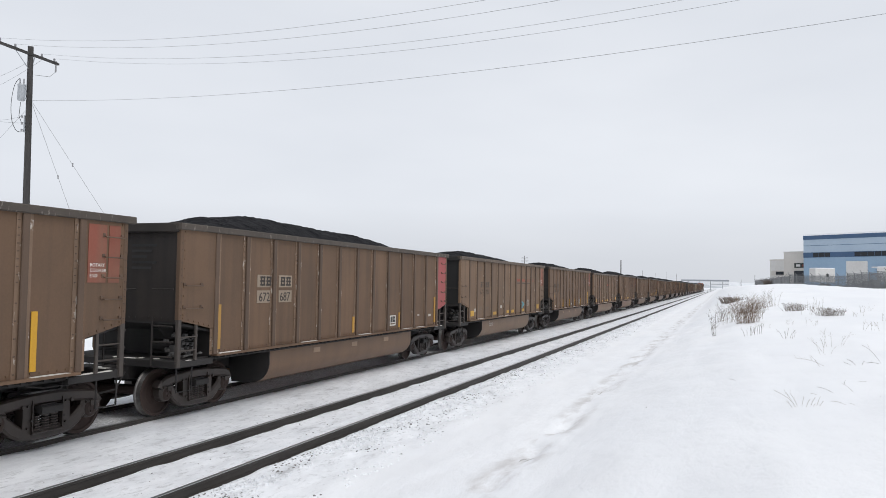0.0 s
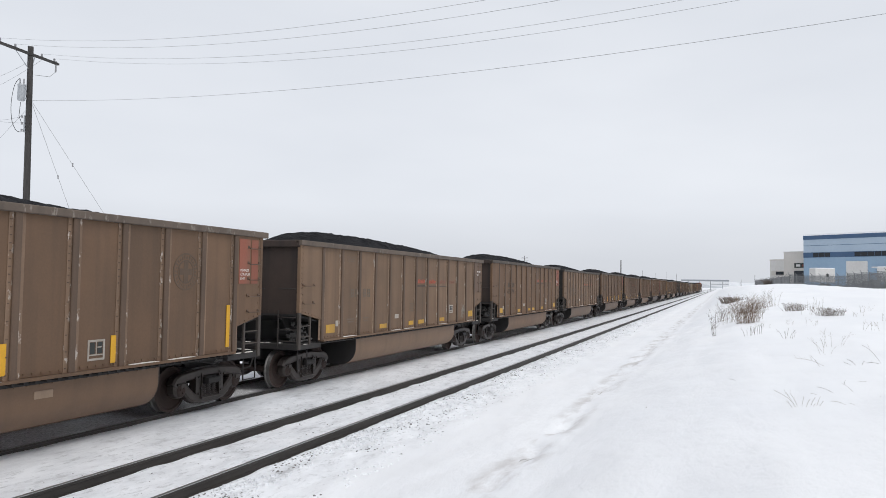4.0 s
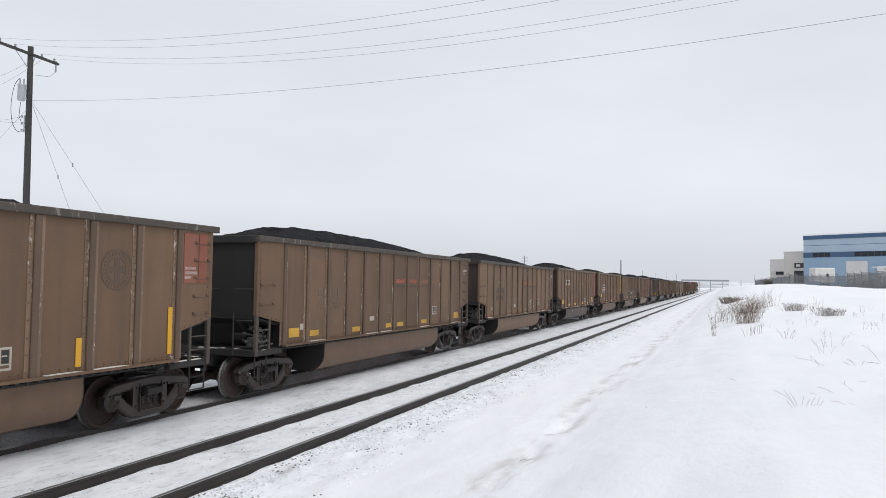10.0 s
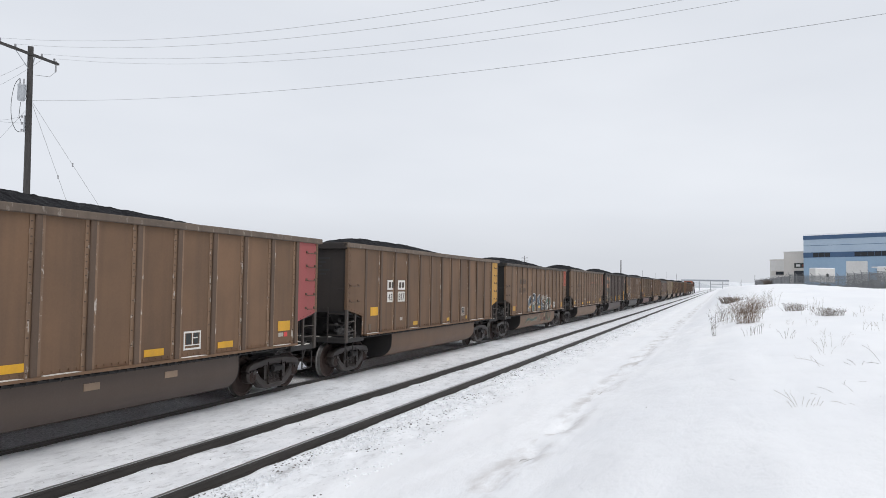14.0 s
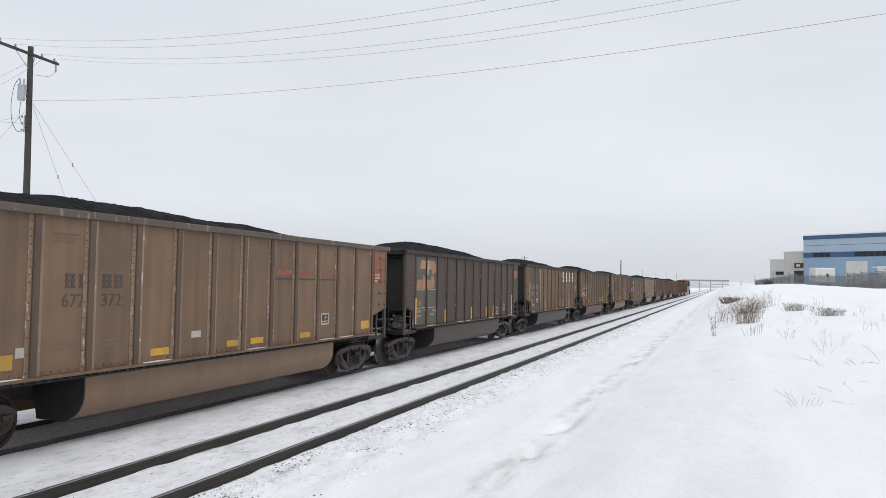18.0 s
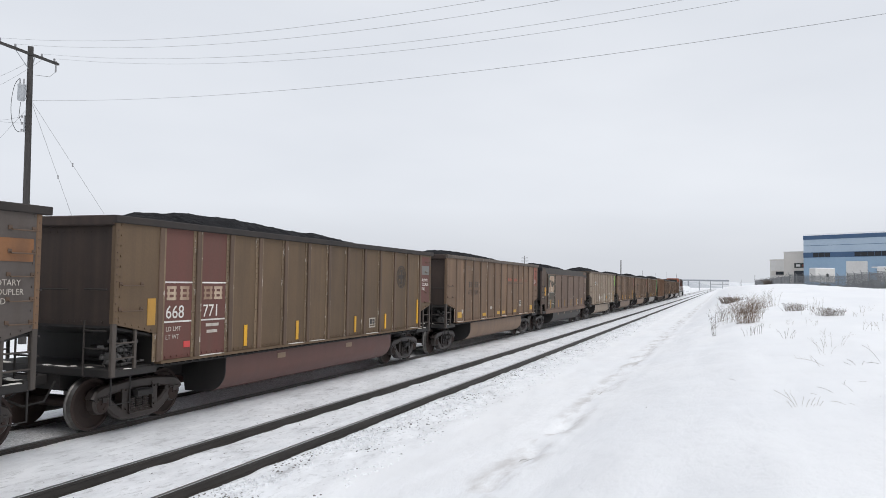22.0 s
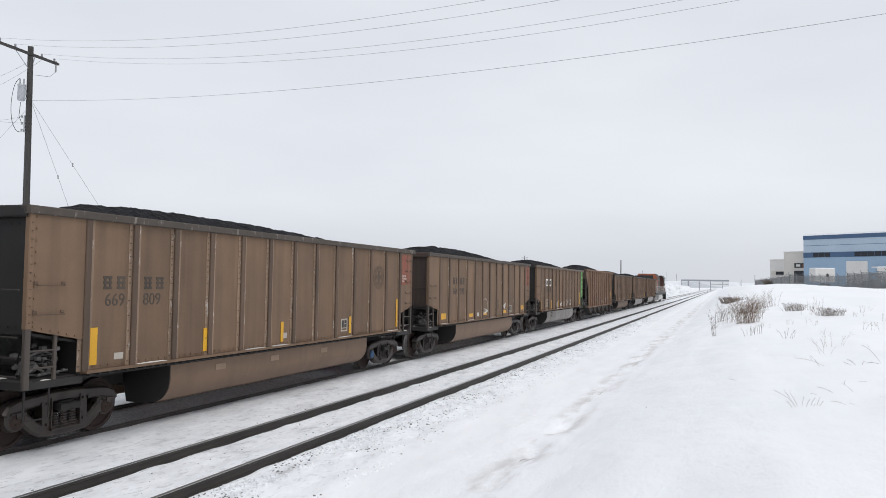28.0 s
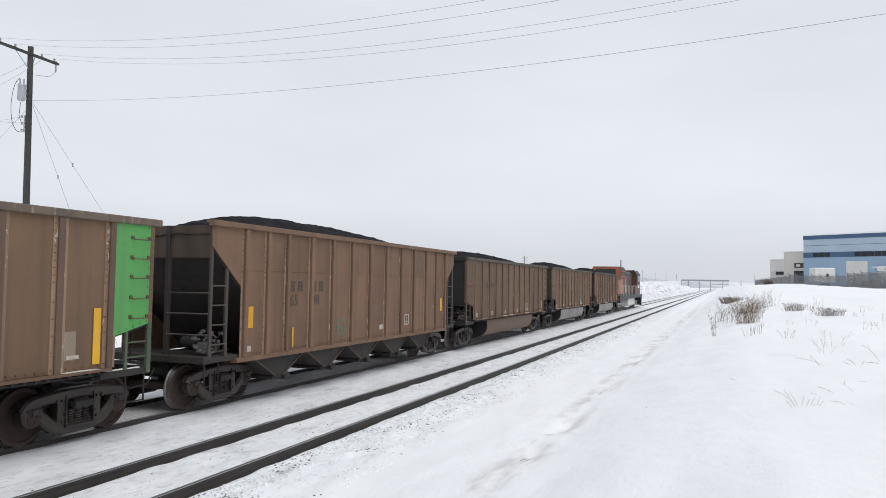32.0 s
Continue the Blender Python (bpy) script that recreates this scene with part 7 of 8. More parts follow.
    part("step_well", mesh_of("step_well", lambda: Shape().box(1.2, 1.55, 20.9, 21.7, 0.45, 1.4, c=0.03), LOCO_DARK), lo)
    part("coupler", mesh_of("coupler", coupler_shape, UNDER), lo)
    for y in (3.9, 17.9):
        loco_truck(lo, y)
    return lo


locomotive(LOCO_Y)


# ---- power pole, wires, guys ----
def wire_shape(a, b, sag, r, n=22):
    s = Shape()
    a, b = Vector(a), Vector(b)
    pts = []
    for i in range(n + 1):
        u = i / n
        p = a.lerp(b, u)
        p.z -= 4 * sag * u * (1 - u)
        pts.append(p)
    return s.tube(pts, r, 4)


POLE_FOOT, POLE_TOP = Vector((-29.02, 24.57, -0.5)), Vector((-28.62, 24.05, 12.82))
ARM_Z = 12.47
ARM_A, ARM_B = Vector((-28.40, 22.10, ARM_Z)), Vector((-28.70, 25.60, ARM_Z))
pole = base("power_pole", POLE_FOOT, "weathered wooden power pole with cross-arm and transformer", "utility pole")
BACK = Matrix.Translation(-POLE_FOOT)


def pole_part(name, shape, mat, label="", parent=None):
    ob = part(name, mesh_of((name, random.random()), lambda: shape, mat), parent or pole, BACK if parent is None else None, label)
    return ob


pole_part("shaft", Shape().rod(POLE_FOOT, POLE_TOP, 0.17, 0.115, 14), WOOD)
arm = pole_part("cross_arm", Shape().bar(ARM_A, ARM_B, 0.12, 0.10, (0, 0, 1)), ARM_WOOD)
for e, drop in ((0.30, 0.75), (0.62, 0.75)):
    q = ARM_A.lerp(ARM_B, e)
    pole_part("arm_brace", Shape().bar(q, (-28.64, 24.10, ARM_Z - drop), 0.035, 0.012), GALV)
PINS = {"a": ((-28.39, 22.37), 0.16), "b": ((-28.50, 23.19), 0.16), "c": ((-28.60, 24.62), 0.16), "d": ((-28.66, 25.34), 0.16)}
for (px, py), up in PINS.values():
    pole_part("insulator", Shape().lathe([(ARM_Z + 0.04, 0.0), (ARM_Z + 0.04, 0.02), (ARM_Z + 0.08, 0.05), (ARM_Z + 0.12, 0.04), (ARM_Z + 0.15, 0.055), (ARM_Z + 0.20, 0.03), (ARM_Z + 0.20, 0.0)], 2, 10, None, (px, py, 0)), PORCELAIN)
pole_part("cutout", Shape().rod((-28.70, 25.48, ARM_Z + 0.1), (-28.62, 25.40, ARM_Z - 0.42), 0.035, n=8), PORCELAIN)
tank = Shape().lathe([(10.36, 0.0), (10.36, 0.14), (10.41, 0.16), (11.0, 0.16), (11.03, 0.175), (11.08, 0.16), (11.12, 0.0)], 2, 18, None, (-28.76, 23.80, 0))
pole_part("transformer", tank, GALV, "grey transformer can")
for dx in (-0.06, 0.08):
    pole_part("bushing", Shape().lathe([(11.14, 0.022), (11.20, 0.036), (11.26, 0.022), (11.32, 0.036), (11.38, 0.015), (11.38, 0.0)], 2, 8, None, (-28.76 + dx, 23.79 + dx * 0.5, -0.04)), PORCELAIN)
pole_part("bracket", Shape().bar((-28.76, 23.86, 10.9), (-28.68, 24.16, 10.9), 0.06).bar((-28.76, 23.86, 10.5), (-28.69, 24.18, 10.5), 0.06), GALV)
rack = Shape().box(-28.78, -28.74, 23.98, 24.03, 9.0, 9.75)
pole_part("secondary_rack", rack, GALV)
for z in (9.08, 9.38, 9.68):
    pole_part("spool", Shape().lathe([(z - 0.05, 0.0), (z - 0.05, 0.05), (z, 0.03), (z + 0.05, 0.05), (z + 0.05, 0.0)], 2, 8, None, (-28.82, 23.93, 0)), PORCELAIN)
loop = flowing([(-28.84, 23.74, 11.34), (-28.98, 23.62, 11.0), (-29.06, 23.56, 10.2), (-29.02, 23.60, 9.45), (-28.94, 23.76, 9.05), (-28.82, 23.92, 9.0)])
pole_part("lead", Shape().tube(loop, 0.012, 5), LOCO_DARK)
pole_part("lead", Shape().tube([(-28.74, 23.76, 10.28), (-28.88, 23.82, 9.7), (-28.82, 23.92, 9.4)], 0.012, 5), LOCO_DARK)
pole_part("lead", Shape().tube([(-28.62, 25.40, ARM_Z - 0.42), (-28.64, 25.1, 11.75), (-28.62, 24.3, 11.62)], 0.010, 5), WIRE)
RUN = (19.77, 14.51)


def overhead(pt, zoff=-1.25, sag=2.18):
    c0, s0 = math.cos(-0.1046), math.sin(-0.1046)
    ox, oy = pt[0] + 28.647, pt[1] - 24.077
    a = Vector((pt[0], pt[1], pt[2]))
    b = Vector((RUN[0] + ox * c0 - oy * s0, RUN[1] + ox * s0 + oy * c0, pt[2] + zoff))
    whole("overhead_wire", wire_shape(a, b, sag, 0.006, 30), WIRE, "thin grey overhead wire strung from the pole", "wire", group="overhead wires")


for (px, py), up in PINS.values():
    overhead((px, py, ARM_Z + 0.19))
whole("overhead_wire", wire_shape((-28.58, 24.2, 10.45), (RUN[0], RUN[1], 9.2), 1.22, 0.007, 30), WIRE, "thin grey overhead wire strung from the pole", "wire", group="overhead wires")
for near, far, sag in (((-28.61, 24.64, 12.40), (-46.0, 34.8, 14.58), 0.15), ((-28.62, 23.95, 12.10), (-46.0, 34.76, 15.36), 0.15), ((-28.82, 23.93, 9.70), (-46.0, 34.87, 13.12), 0.2), ((-28.82, 23.93, 9.40), (-46.0, 34.87, 13.16), 0.1), ((-28.68, 24.10, 10.10), (-46.0, 35.01, 10.14), 0.0)):
    whole("service_wire", wire_shape(near, far, sag, 0.008, 14), WIRE, "thin wire leading away from the pole", "wire", group="service wires")
for top_z, anchor in ((10.25, (-25.0, 26.0, -0.35)), (10.35, (-21.0, 26.0, -0.35))):
    g = whole("guy_wire", Shape().rod((-28.55, 24.2, top_z), anchor, 0.008, n=4), WIRE, "thin steel guy wire from pole to ground", "wire", group="guy wires")
    q = Vector((-28.55, 24.2, top_z)).lerp(Vector(anchor), 0.30 if anchor[0] < -23 else 0.26)
    part("strain_insulator", mesh_of(("strain", top_z), lambda: Shape().rod(q + Vector((0, 0, 0.08)), q - Vector((0, 0, 0.08)), 0.028, n=6), PORCELAIN), g)


# ---- far poles and masts ----
def far_pole(x, y, top, arms=1, r=0.12):
    z0 = ground_z(x, y) - 0.3
    p = base("distant_pole", (x, y, z0), "distant thin wooden utility pole in snow" if arms else "distant slender mast standing in snow", "utility pole", "distant poles")
    part("shaft", mesh_of(("far_shaft", x), lambda: Shape().rod((0, 0, 0), (0, 0, top - z0), r, r * 0.7, 8), WOOD), p)
    for i in range(arms):
        part("cross_arm", mesh_of(("far_arm", x), lambda: Shape().box(-1.0, 1.0, -0.05, 0.05, -0.05, 0.05), WOOD), p, (0, 0, top - z0 - 0.5 - 0.8 * i))


far_pole(-48.6, 191.0, 10.0, 2, 0.10)
far_pole(-70.0, 154.0, 10.5, 2, 0.10)
far_pole(-31.7, 255.0, 11.2, 0, 0.22)
for x, y, top in ((-62, 640, 18), (-52, 650, 16), (-44, 655, 17), (-36, 660, 15.5), (16, 420, 10.5), (12, 520, 9), (14.2, 210, 8.4), (10, 470, 7)):
    far_pole(x, y, top * 0.86, 0, 0.09)


# ---- plants ----
def stems_shape(n, spread, hgt, lean, r, seed, fork=2):
    """Bare stems from one foot: each is bent and forked."""
    rnd = random.Random(seed)
    s = Shape()
    for _ in range(n):
        a, d = rnd.uniform(0, 2 * math.pi), spread * math.sqrt(rnd.random())
        p = Vector((d * math.cos(a), d * math.sin(a), 0))
        hh = hgt * rnd.uniform(0.45, 1.0)
        tip = p + Vector((lean * rnd.gauss(0, 1) * hh, lean * rnd.gauss(0, 1) * hh, hh))
        mid = p.lerp(tip, 0.5) + Vector((rnd.gauss(0, 0.05) * hh, rnd.gauss(0, 0.05) * hh, 0.02))
        s.rod(p - Vector((0, 0, 0.12)), mid, r, r * 0.8, 4, caps=False)
        s.rod(mid, tip, r * 0.8, r * 0.35, 4, caps=False)
        for _ in range(fork):
            q = mid.lerp(tip, rnd.uniform(0.0, 0.8))
            e = q + Vector((rnd.gauss(0, 0.5), rnd.gauss(0, 0.5), rnd.uniform(0.2, 1.0))) * hh * 0.32
            s.rod(q, e, r * 0.55, r * 0.25, 3, caps=False)
    return s


def lying_shape(stems, r, seed, side=5):
    """Stems that leave the snow at a slant and arch over; each is (east, north, length, heading, rise)."""
    rnd = random.Random(seed)
    s = Shape()
    for ex, ny, length, heading, rise in stems:
        p = Vector((ex, ny, -0.02))
        a, up = radians(heading), radians(rise)
        n, line = 6, [p]
        for i in range(n):
            step = Vector((math.cos(a) * math.cos(up), math.sin(a) * math.cos(up), math.sin(up))) * (length / n)
            q = p + step
            line.append(q)
            if 0 < i and rnd.random() < side / n:
                b, v = a + rnd.choice((-1, 1)) * rnd.uniform(0.4, 0.9), up + rnd.uniform(0.1, 0.7)
                e = q + Vector((math.cos(b) * math.cos(v), math.sin(b) * math.cos(v), math.sin(v))) * length * rnd.uniform(0.12, 0.28)
                s.rod(q, e, r * 0.6, r * 0.3, 3, caps=False)
            p = q
            up -= radians(rnd.uniform(2, 9))
            a += radians(rnd.uniform(-11, 11))
        s.tube(line, r * 0.75, 4)
    return s


def plant(name, x, y, shape, mat, label, group="dry plants"):
    kind = "stuff" if name in ("dry_weed", "tall_grass", "straw_tuft", "dead_brush", "sprig") else ""
    whole(name, shape, mat, label, "plant", (x, y, ground_z(x, y)), kind, group)


BUSH_BARK = speckled("reddish_dry_bark", (0.15, 0.105, 0.078), (0.30, 0.225, 0.17), 20, 0.9, 0, 0)
BUSH = "leafless brown bush standing in deep snow"
plant("bush", 1.0, 33.6, stems_shape(165, 0.42, 1.15, 0.34, 0.0042, 1, 5), BUSH_BARK, BUSH)
plant("bush", 0.35, 36.5, stems_shape(60, 0.55, 0.85, 0.42, 0.004, 2, 4), STRAW, BUSH)
plant("bush", 0.1, 39.5, stems_shape(34, 0.55, 0.75, 0.35, 0.005, 3, 4), TWIG, BUSH)
plant("bush", 1.3, 36.0, stems_shape(36, 0.45, 1.1, 0.25, 0.005, 4, 4), STRAW, BUSH)
plant("dead_brush", 0.75, 62.0, stems_shape(120, 0.85, 0.42, 0.8, 0.02, 5, 3), TWIG, "flattened dark dead brush lying in snow")
plant("tall_grass", 2.47, 46.0, stems_shape(26, 0.5, 1.05, 0.16, 0.007, 6, 2), STRAW, "tall dry grass stems poking through snow")
plant("tall_grass", 1.7, 41.0, stems_shape(16, 0.4, 0.8, 0.2, 0.006, 7, 2), STRAW, "tall dry grass stems poking through snow")
plant("weed_stalk", -0.29, 29.9, stems_shape(9, 0.10, 0.82, 0.14, 0.006, 8, 4), TWIG, "single dry weed stalk rising from snow")
plant("dry_weed", 0.95, 25.2, stems_shape(11, 0.34, 0.40, 0.5, 0.005, 9, 2), TWIG, "low dry weeds poking through snow")
plant("dry_weed", 1.78, 23.2, stems_shape(7, 0.16, 0.36, 0.8, 0.0045, 10, 2), TWIG, "low dry weeds poking through snow")
plant("dead_brush", 3.45, 41.5, stems_shape(130, 0.50, 0.40, 0.55, 0.006, 11, 3), TWIG, "low dark brush clump in snow")
plant("dead_brush", 4.2, 34.5, stems_shape(130, 0.52, 0.36, 0.55, 0.006, 12, 3), TWIG, "low dark brush clump in snow")
plant("dry_weed", 4.35, 40.5, stems_shape(12, 0.45, 0.6, 0.2, 0.006, 13, 1), STRAW, "thin dry stems poking through snow")
plant("dry_weed", 3.6, 36.0, stems_shape(10, 0.4, 0.5, 0.2, 0.006, 14, 1), STRAW, "thin dry stems poking through snow")
plant("dry_weed", 2.45, 19.1, stems_shape(6, 0.38, 0.38, 0.6, 0.0028, 15, 4), STRAW, "bent dry stems poking through snow")
plant("dry_weed", 2.1, 18.0, stems_shape(4, 0.15, 0.38, 0.7, 0.0028, 16, 4), STRAW, "bent dry stems poking through snow")
plant("bent_twig", 2.62, 15.0, lying_shape([(0, 0, 0.46, 165, 62), (0, 0, 0.30, 200, 20)], 0.0032, 17, 1), TWIG, "bent bare twig sticking out of snow")
plant("bent_twig", 2.20, 14.8, lying_shape([(0, 0, 0.18, 150, 50), (0.08, 0, 0.16, 60, 48), (-0.08, 0.02, 0.14, 170, 40), (0.2, -0.05, 0.12, 20, 25)], 0.0030, 18, 4), TWIG, "small bent twigs sticking out of snow")
plant("bent_twig", 1.74, 15.0, lying_shape([(0, 0, 0.50, 185, 30), (-0.10, 0.02, 0.22, 150, 62)], 0.0028, 19, 7), STRAW, "slanting dry branch lying on snow")
SPRIG = "small bent dry sprig in a hollow of the snow"
for i, (x, y, size, n) in enumerate(((-2.76, 10.95, 0.20, 13), (-2.84, 18.2, 0.26, 12), (-1.18, 13.5, 0.15, 5))):
    rnd = random.Random(600 + i)
    blades = [(rnd.uniform(-0.6, 0.4) * size, rnd.uniform(-0.2, 0.3) * size, size * rnd.uniform(0.4, 1.0), rnd.gauss(25, 40), rnd.uniform(8, 50)) for _ in range(n)]
    plant("sprig", x, y, lying_shape(blades, 0.0024, 70 + i, 2), STRAW if i == 1 else TWIG, SPRIG)
plant("straw_tuft", 0.98, 10.9, lying_shape([(-0.06, 0, 0.36, 175, 56), (-0.08, 0, 0.22, 170, 70), (-0.05, 0.01, 0.20, 160, 78), (-0.12, 0, 0.10, 150, 60), (0.0, 0, 0.15, 60, 80), (0.05, 0, 0.14, 30, 76),
                                             (0.10, 0.01, 0.15, 40, 72), (0.17, 0.02, 0.19, 30, 74), (0.20, 0.02, 0.13, 20, 66), (0.12, 0, 0.08, 10, 70)], 0.0028, 20, 2), STRAW, "pale straw tuft poking through snow")
THIN = "thin slanting dry stem lying on snow"
for i, (x, y, size, heading, rise) in enumerate(((1.50, 12.0, 0.24, 170, 32), (1.74, 11.9, 0.20, 165, 48), (1.53, 10.95, 0.22, 172, 30), (1.50, 10.98, 0.16, 185, 8), (2.10, 12.9, 0.18, 190, 14), (2.06, 11.9, 0.14, 15, 6),
                                                 (1.72, 12.7, 0.10, 60, 70), (1.62, 10.9, 0.09, 160, 40), (1.93, 11.2, 0.06, 60, 50), (0.26, 14.4, 0.16, 172, 22), (1.30, 11.9, 0.12, 170, 30), (-1.12, 12.5, 0.10, 20, 20))):
    plant("twig", x, y, lying_shape([(0, 0, size, heading, rise)], 0.0024, 90 + i, 0), STRAW if i % 3 else TWIG, THIN)
for i, (x, y, hh) in enumerate(((4.0, 24.2, 0.40), (2.9, 28.0, 0.4), (2.4, 30.0, 0.35), (4.9, 33.0, 0.4), (5.2, 28.5, 0.4), (4.4, 27.0, 0.35), (1.5, 29.5, 0.3), (5.6, 36.0, 0.4), (6.2, 38.0, 0.45))):
    plant("dry_weed", x, y, stems_shape(5, 0.25, hh * 0.7, 0.4, 0.0032, 51 + i, 2), STRAW, "thin dry twigs poking through snow")


# ---- ballast stones and grit thrown out beside the near rail ----
def stones_shape(n, seed, x0, x1, y0, y1, big, tall=0.6, patchy=-1.0):
    rnd = random.Random(seed)
    s = Shape()
    for _ in range(n):
        y = y0 + (y1 - y0) * rnd.random() ** 1.6
        x = x0 + (x1 - x0) * min(1.0, abs(rnd.gauss(0, 0.42)))
        r = big * rnd.uniform(0.35, 1.0)
        if noise.noise((x * 1.7, y * 0.7, seed)) < patchy:
            continue
        z = ground_z(x, y)
        o = [(x + r * rnd.uniform(0.6, 1.1) * math.cos(a), y + r * rnd.uniform(0.6, 1.1) * math.sin(a)) for a in (0.3, 1.5, 2.7, 4.0, 5.2)]
        s.add([(a, b, z - 0.02) for a, b in o] + [(x + (a - x) * 0.72, y + (b - y) * 0.72, z + r * tall * 0.8) for a, b in o] + [(x, y, z + r * tall)],
              [(i, (i + 1) % 5, 5 + (i + 1) % 5, 5 + i) for i in range(5)] + [(5 + i, 5 + (i + 1) % 5, 10) for i in range(5)])
    return s


whole("ballast_stones", stones_shape(3000, 5, -6.42, -5.0, 6.5, 60.0, 0.027, 0.55, 0.06), GRAVEL, "grey ballast stones strewn on snow beside the rail", "gravel", kind="stuff")
whole("ballast_stones", stones_shape(170, 6, -8.8, -5.9, 6.5, 40.0, 0.022), GRAVEL, "grey grit strewn on thin snow", "gravel", kind="stuff")
whole("snow_clods", stones_shape(4600, 8, -6.42, -4.9, 6.5, 70.0, 0.058, 0.45, -0.05), SNOW, "small clods of crusted snow beside the rail", "snow", kind="stuff")


# broken snow on the far bank; grey clods put in its shading
BANK_SHADE = speckled("bank_shade_grey", (0.34, 0.33, 0.33), (0.60, 0.60, 0.60), 3.0, 0.9, 0, 0.6)
whole("bank_rubble", stones_shape(240, 21, -30.0, -17.0, 130.0, 400.0, 0.9, 0.45, -0.05), BANK_SHADE, "grey clods put in as shading on a rough snow bank", "rubble", kind="stuff")
whole("bank_snow_blocks", stones_shape(900, 22, -34.0, -16.0, 130.0, 420.0, 1.7, 0.6, -0.15), SNOW, "broken blocks of snow on a rough bank", "snow", kind="stuff")


# ---- fence on the bank ----
def fence_run(a, b, hgt, mesh_gap, slats=False):
    a, b = Vector(a), Vector(b)
    n = max(1, round((b - a).length / 3.0))
    f = base("fence", (a.x, a.y, 0), "grey chain-link fence with barbed-wire arms on snow" if not slats else "grey slatted fence along a snowy bank", "fence", "fence runs")
    pts = [a.lerp(b, i / n) for i in range(n + 1)]
    pts = [Vector((p.x - a.x, p.y - a.y, ground_z(p.x, p.y) - 0.1)) for p in pts]
    for p in pts:
        part("post", mesh_of(("fence_post", hgt), lambda: Shape().rod((0, 0, 0), (0, 0, hgt), 0.05, n=6).rod((0, 0, hgt), (-0.25, -0.15, hgt + 0.3), 0.03, n=5), FENCE), f, p)
    for i, (p, q) in enumerate(zip(pts[:-1], pts[1:])):
        top = Vector((0, 0, hgt))
        s = Shape().rod(p + top, q + top, 0.03, n=5)
        part("top_rail", mesh_of(("rail", a.y, i), lambda: s, FENCE), f)
        m = Shape()
        if slats:
            k = 12
            for j in range(k):
                u = p.lerp(q, (j + 0.5) / k)
                m.bar(u, u + top * 0.97, 0.20, 0.02)
        else:
            k = int((q - p).length / mesh_gap)
            up = Vector((0, 0, hgt - 0.1))
            for j in range(-8, k):
                for sg in (1, -1):
                    u0, u1 = j / k, (j + 8) / k
                    lo, hi = max(0.0, u0), min(1.0, u1)
                    if hi <= lo:
                        continue
                    za, zb = (lo - u0) / (u1 - u0), (hi - u0) / (u1 - u0)
                    if sg < 0:
                        za, zb = 1 - za, 1 - zb
                    m.rod(p.lerp(q, lo) + up * za, p.lerp(q, hi) + up * zb, 0.018, n=3, caps=False)
        part("mesh" if not slats else "slats", mesh_of(("fence_mesh", a.y, i), lambda: m, FENCE), f)


fence_run((24.0, 70.0, 0), (17.6, 97.3, 0), 2.1, 0.16)
fence_run((17.6, 97.3, 0), (15.8, 112.7, 0), 2.1, 0.16)
fence_run((15.8, 112.7, 0), (10.2, 132.0, 0), 1.9, 0.16)
fence_run((10.2, 132.0, 0), (9.2, 240.0, 0), 1.7, 0.2, True)


# ---- warehouse and its neighbours ----
TURN = -36.1
wh = base("warehouse", pose(17.42, 187.66, 2.6, 0, 0, TURN), "large blue metal-clad warehouse with a dark blue roof band", "building")


def slab(name, x0, x1, y0, y1, z0, z1, mat, parent, c=0.0, label=""):
    return part(name, mesh_of((name, random.random()), lambda: Shape().box(x0, x1, y0, y1, z0, z1, 0, c), mat), parent, None, label)


wall = slab("wall", 0, 70, 0, 0.4, 0, 11.1, BLUE_WALL, wh)
slab("side_wall", 0, 0.4, 0.4, 45, 0, 11.1, BLUE_WALL, wh)
slab("roof", 0, 70, 0.4, 45, 10.9, 11.2, DARK_ROOF, wh)
slab("roof_band", -0.06, 70, -0.08, 0.5, 11.1, 12.0, NAVY, wh)
slab("roof_band", -0.06, 0.5, 0.5, 45, 11.1, 12.0, NAVY, wh)
slab("snow_cap", -0.08, 70, -0.1, 0.6, 12.0, 12.3, SNOW, wh)
slab("upper_wall", 0, 70, -0.02, 0.0, 8.2, 11.1, PALE_BLUE, wall)
slab("window_strip", -0.04, 70, -0.05, 0.0, 7.05, 8.2, NAVY, wall)
for x0, x1 in ((2.3, 6.2), (11.5, 18.5), (21.5, 30), (33, 41), (44, 52)):
    n = int((x1 - x0) / 1.3)
    for i in range(n):
        slab("window_pane", x0 + (x1 - x0) * i / n, x0 + (x1 - x0) * (i + 0.94) / n, -0.08, -0.05, 7.15, 8.1, GLASS, wall)
slab("trim_line", 0, 70, -0.03, 0.0, 9.7, 9.78, NAVY, wall)
for i in range(1, 35):
    slab("panel_joint", 2.0 * i - 0.03, 2.0 * i + 0.03, -0.015, 0.0, 0.0, 7.0, BLUE_WALL, wall)
for x in (9.7, 24.0, 34.0):
    d = slab("dock_door", x, x + 4.5, -0.06, 0.0, 1.0, 6.1, OFFWHITE, wall)
    for i in range(4):
        slab("door_rib", x, x + 4.5, -0.09, -0.06, 2.0 + i, 2.05 + i, BEIGE, d)
slab("awning", 15.6, 21.0, -1.2, 0.0, 4.6, 4.85, OFFWHITE, wall)

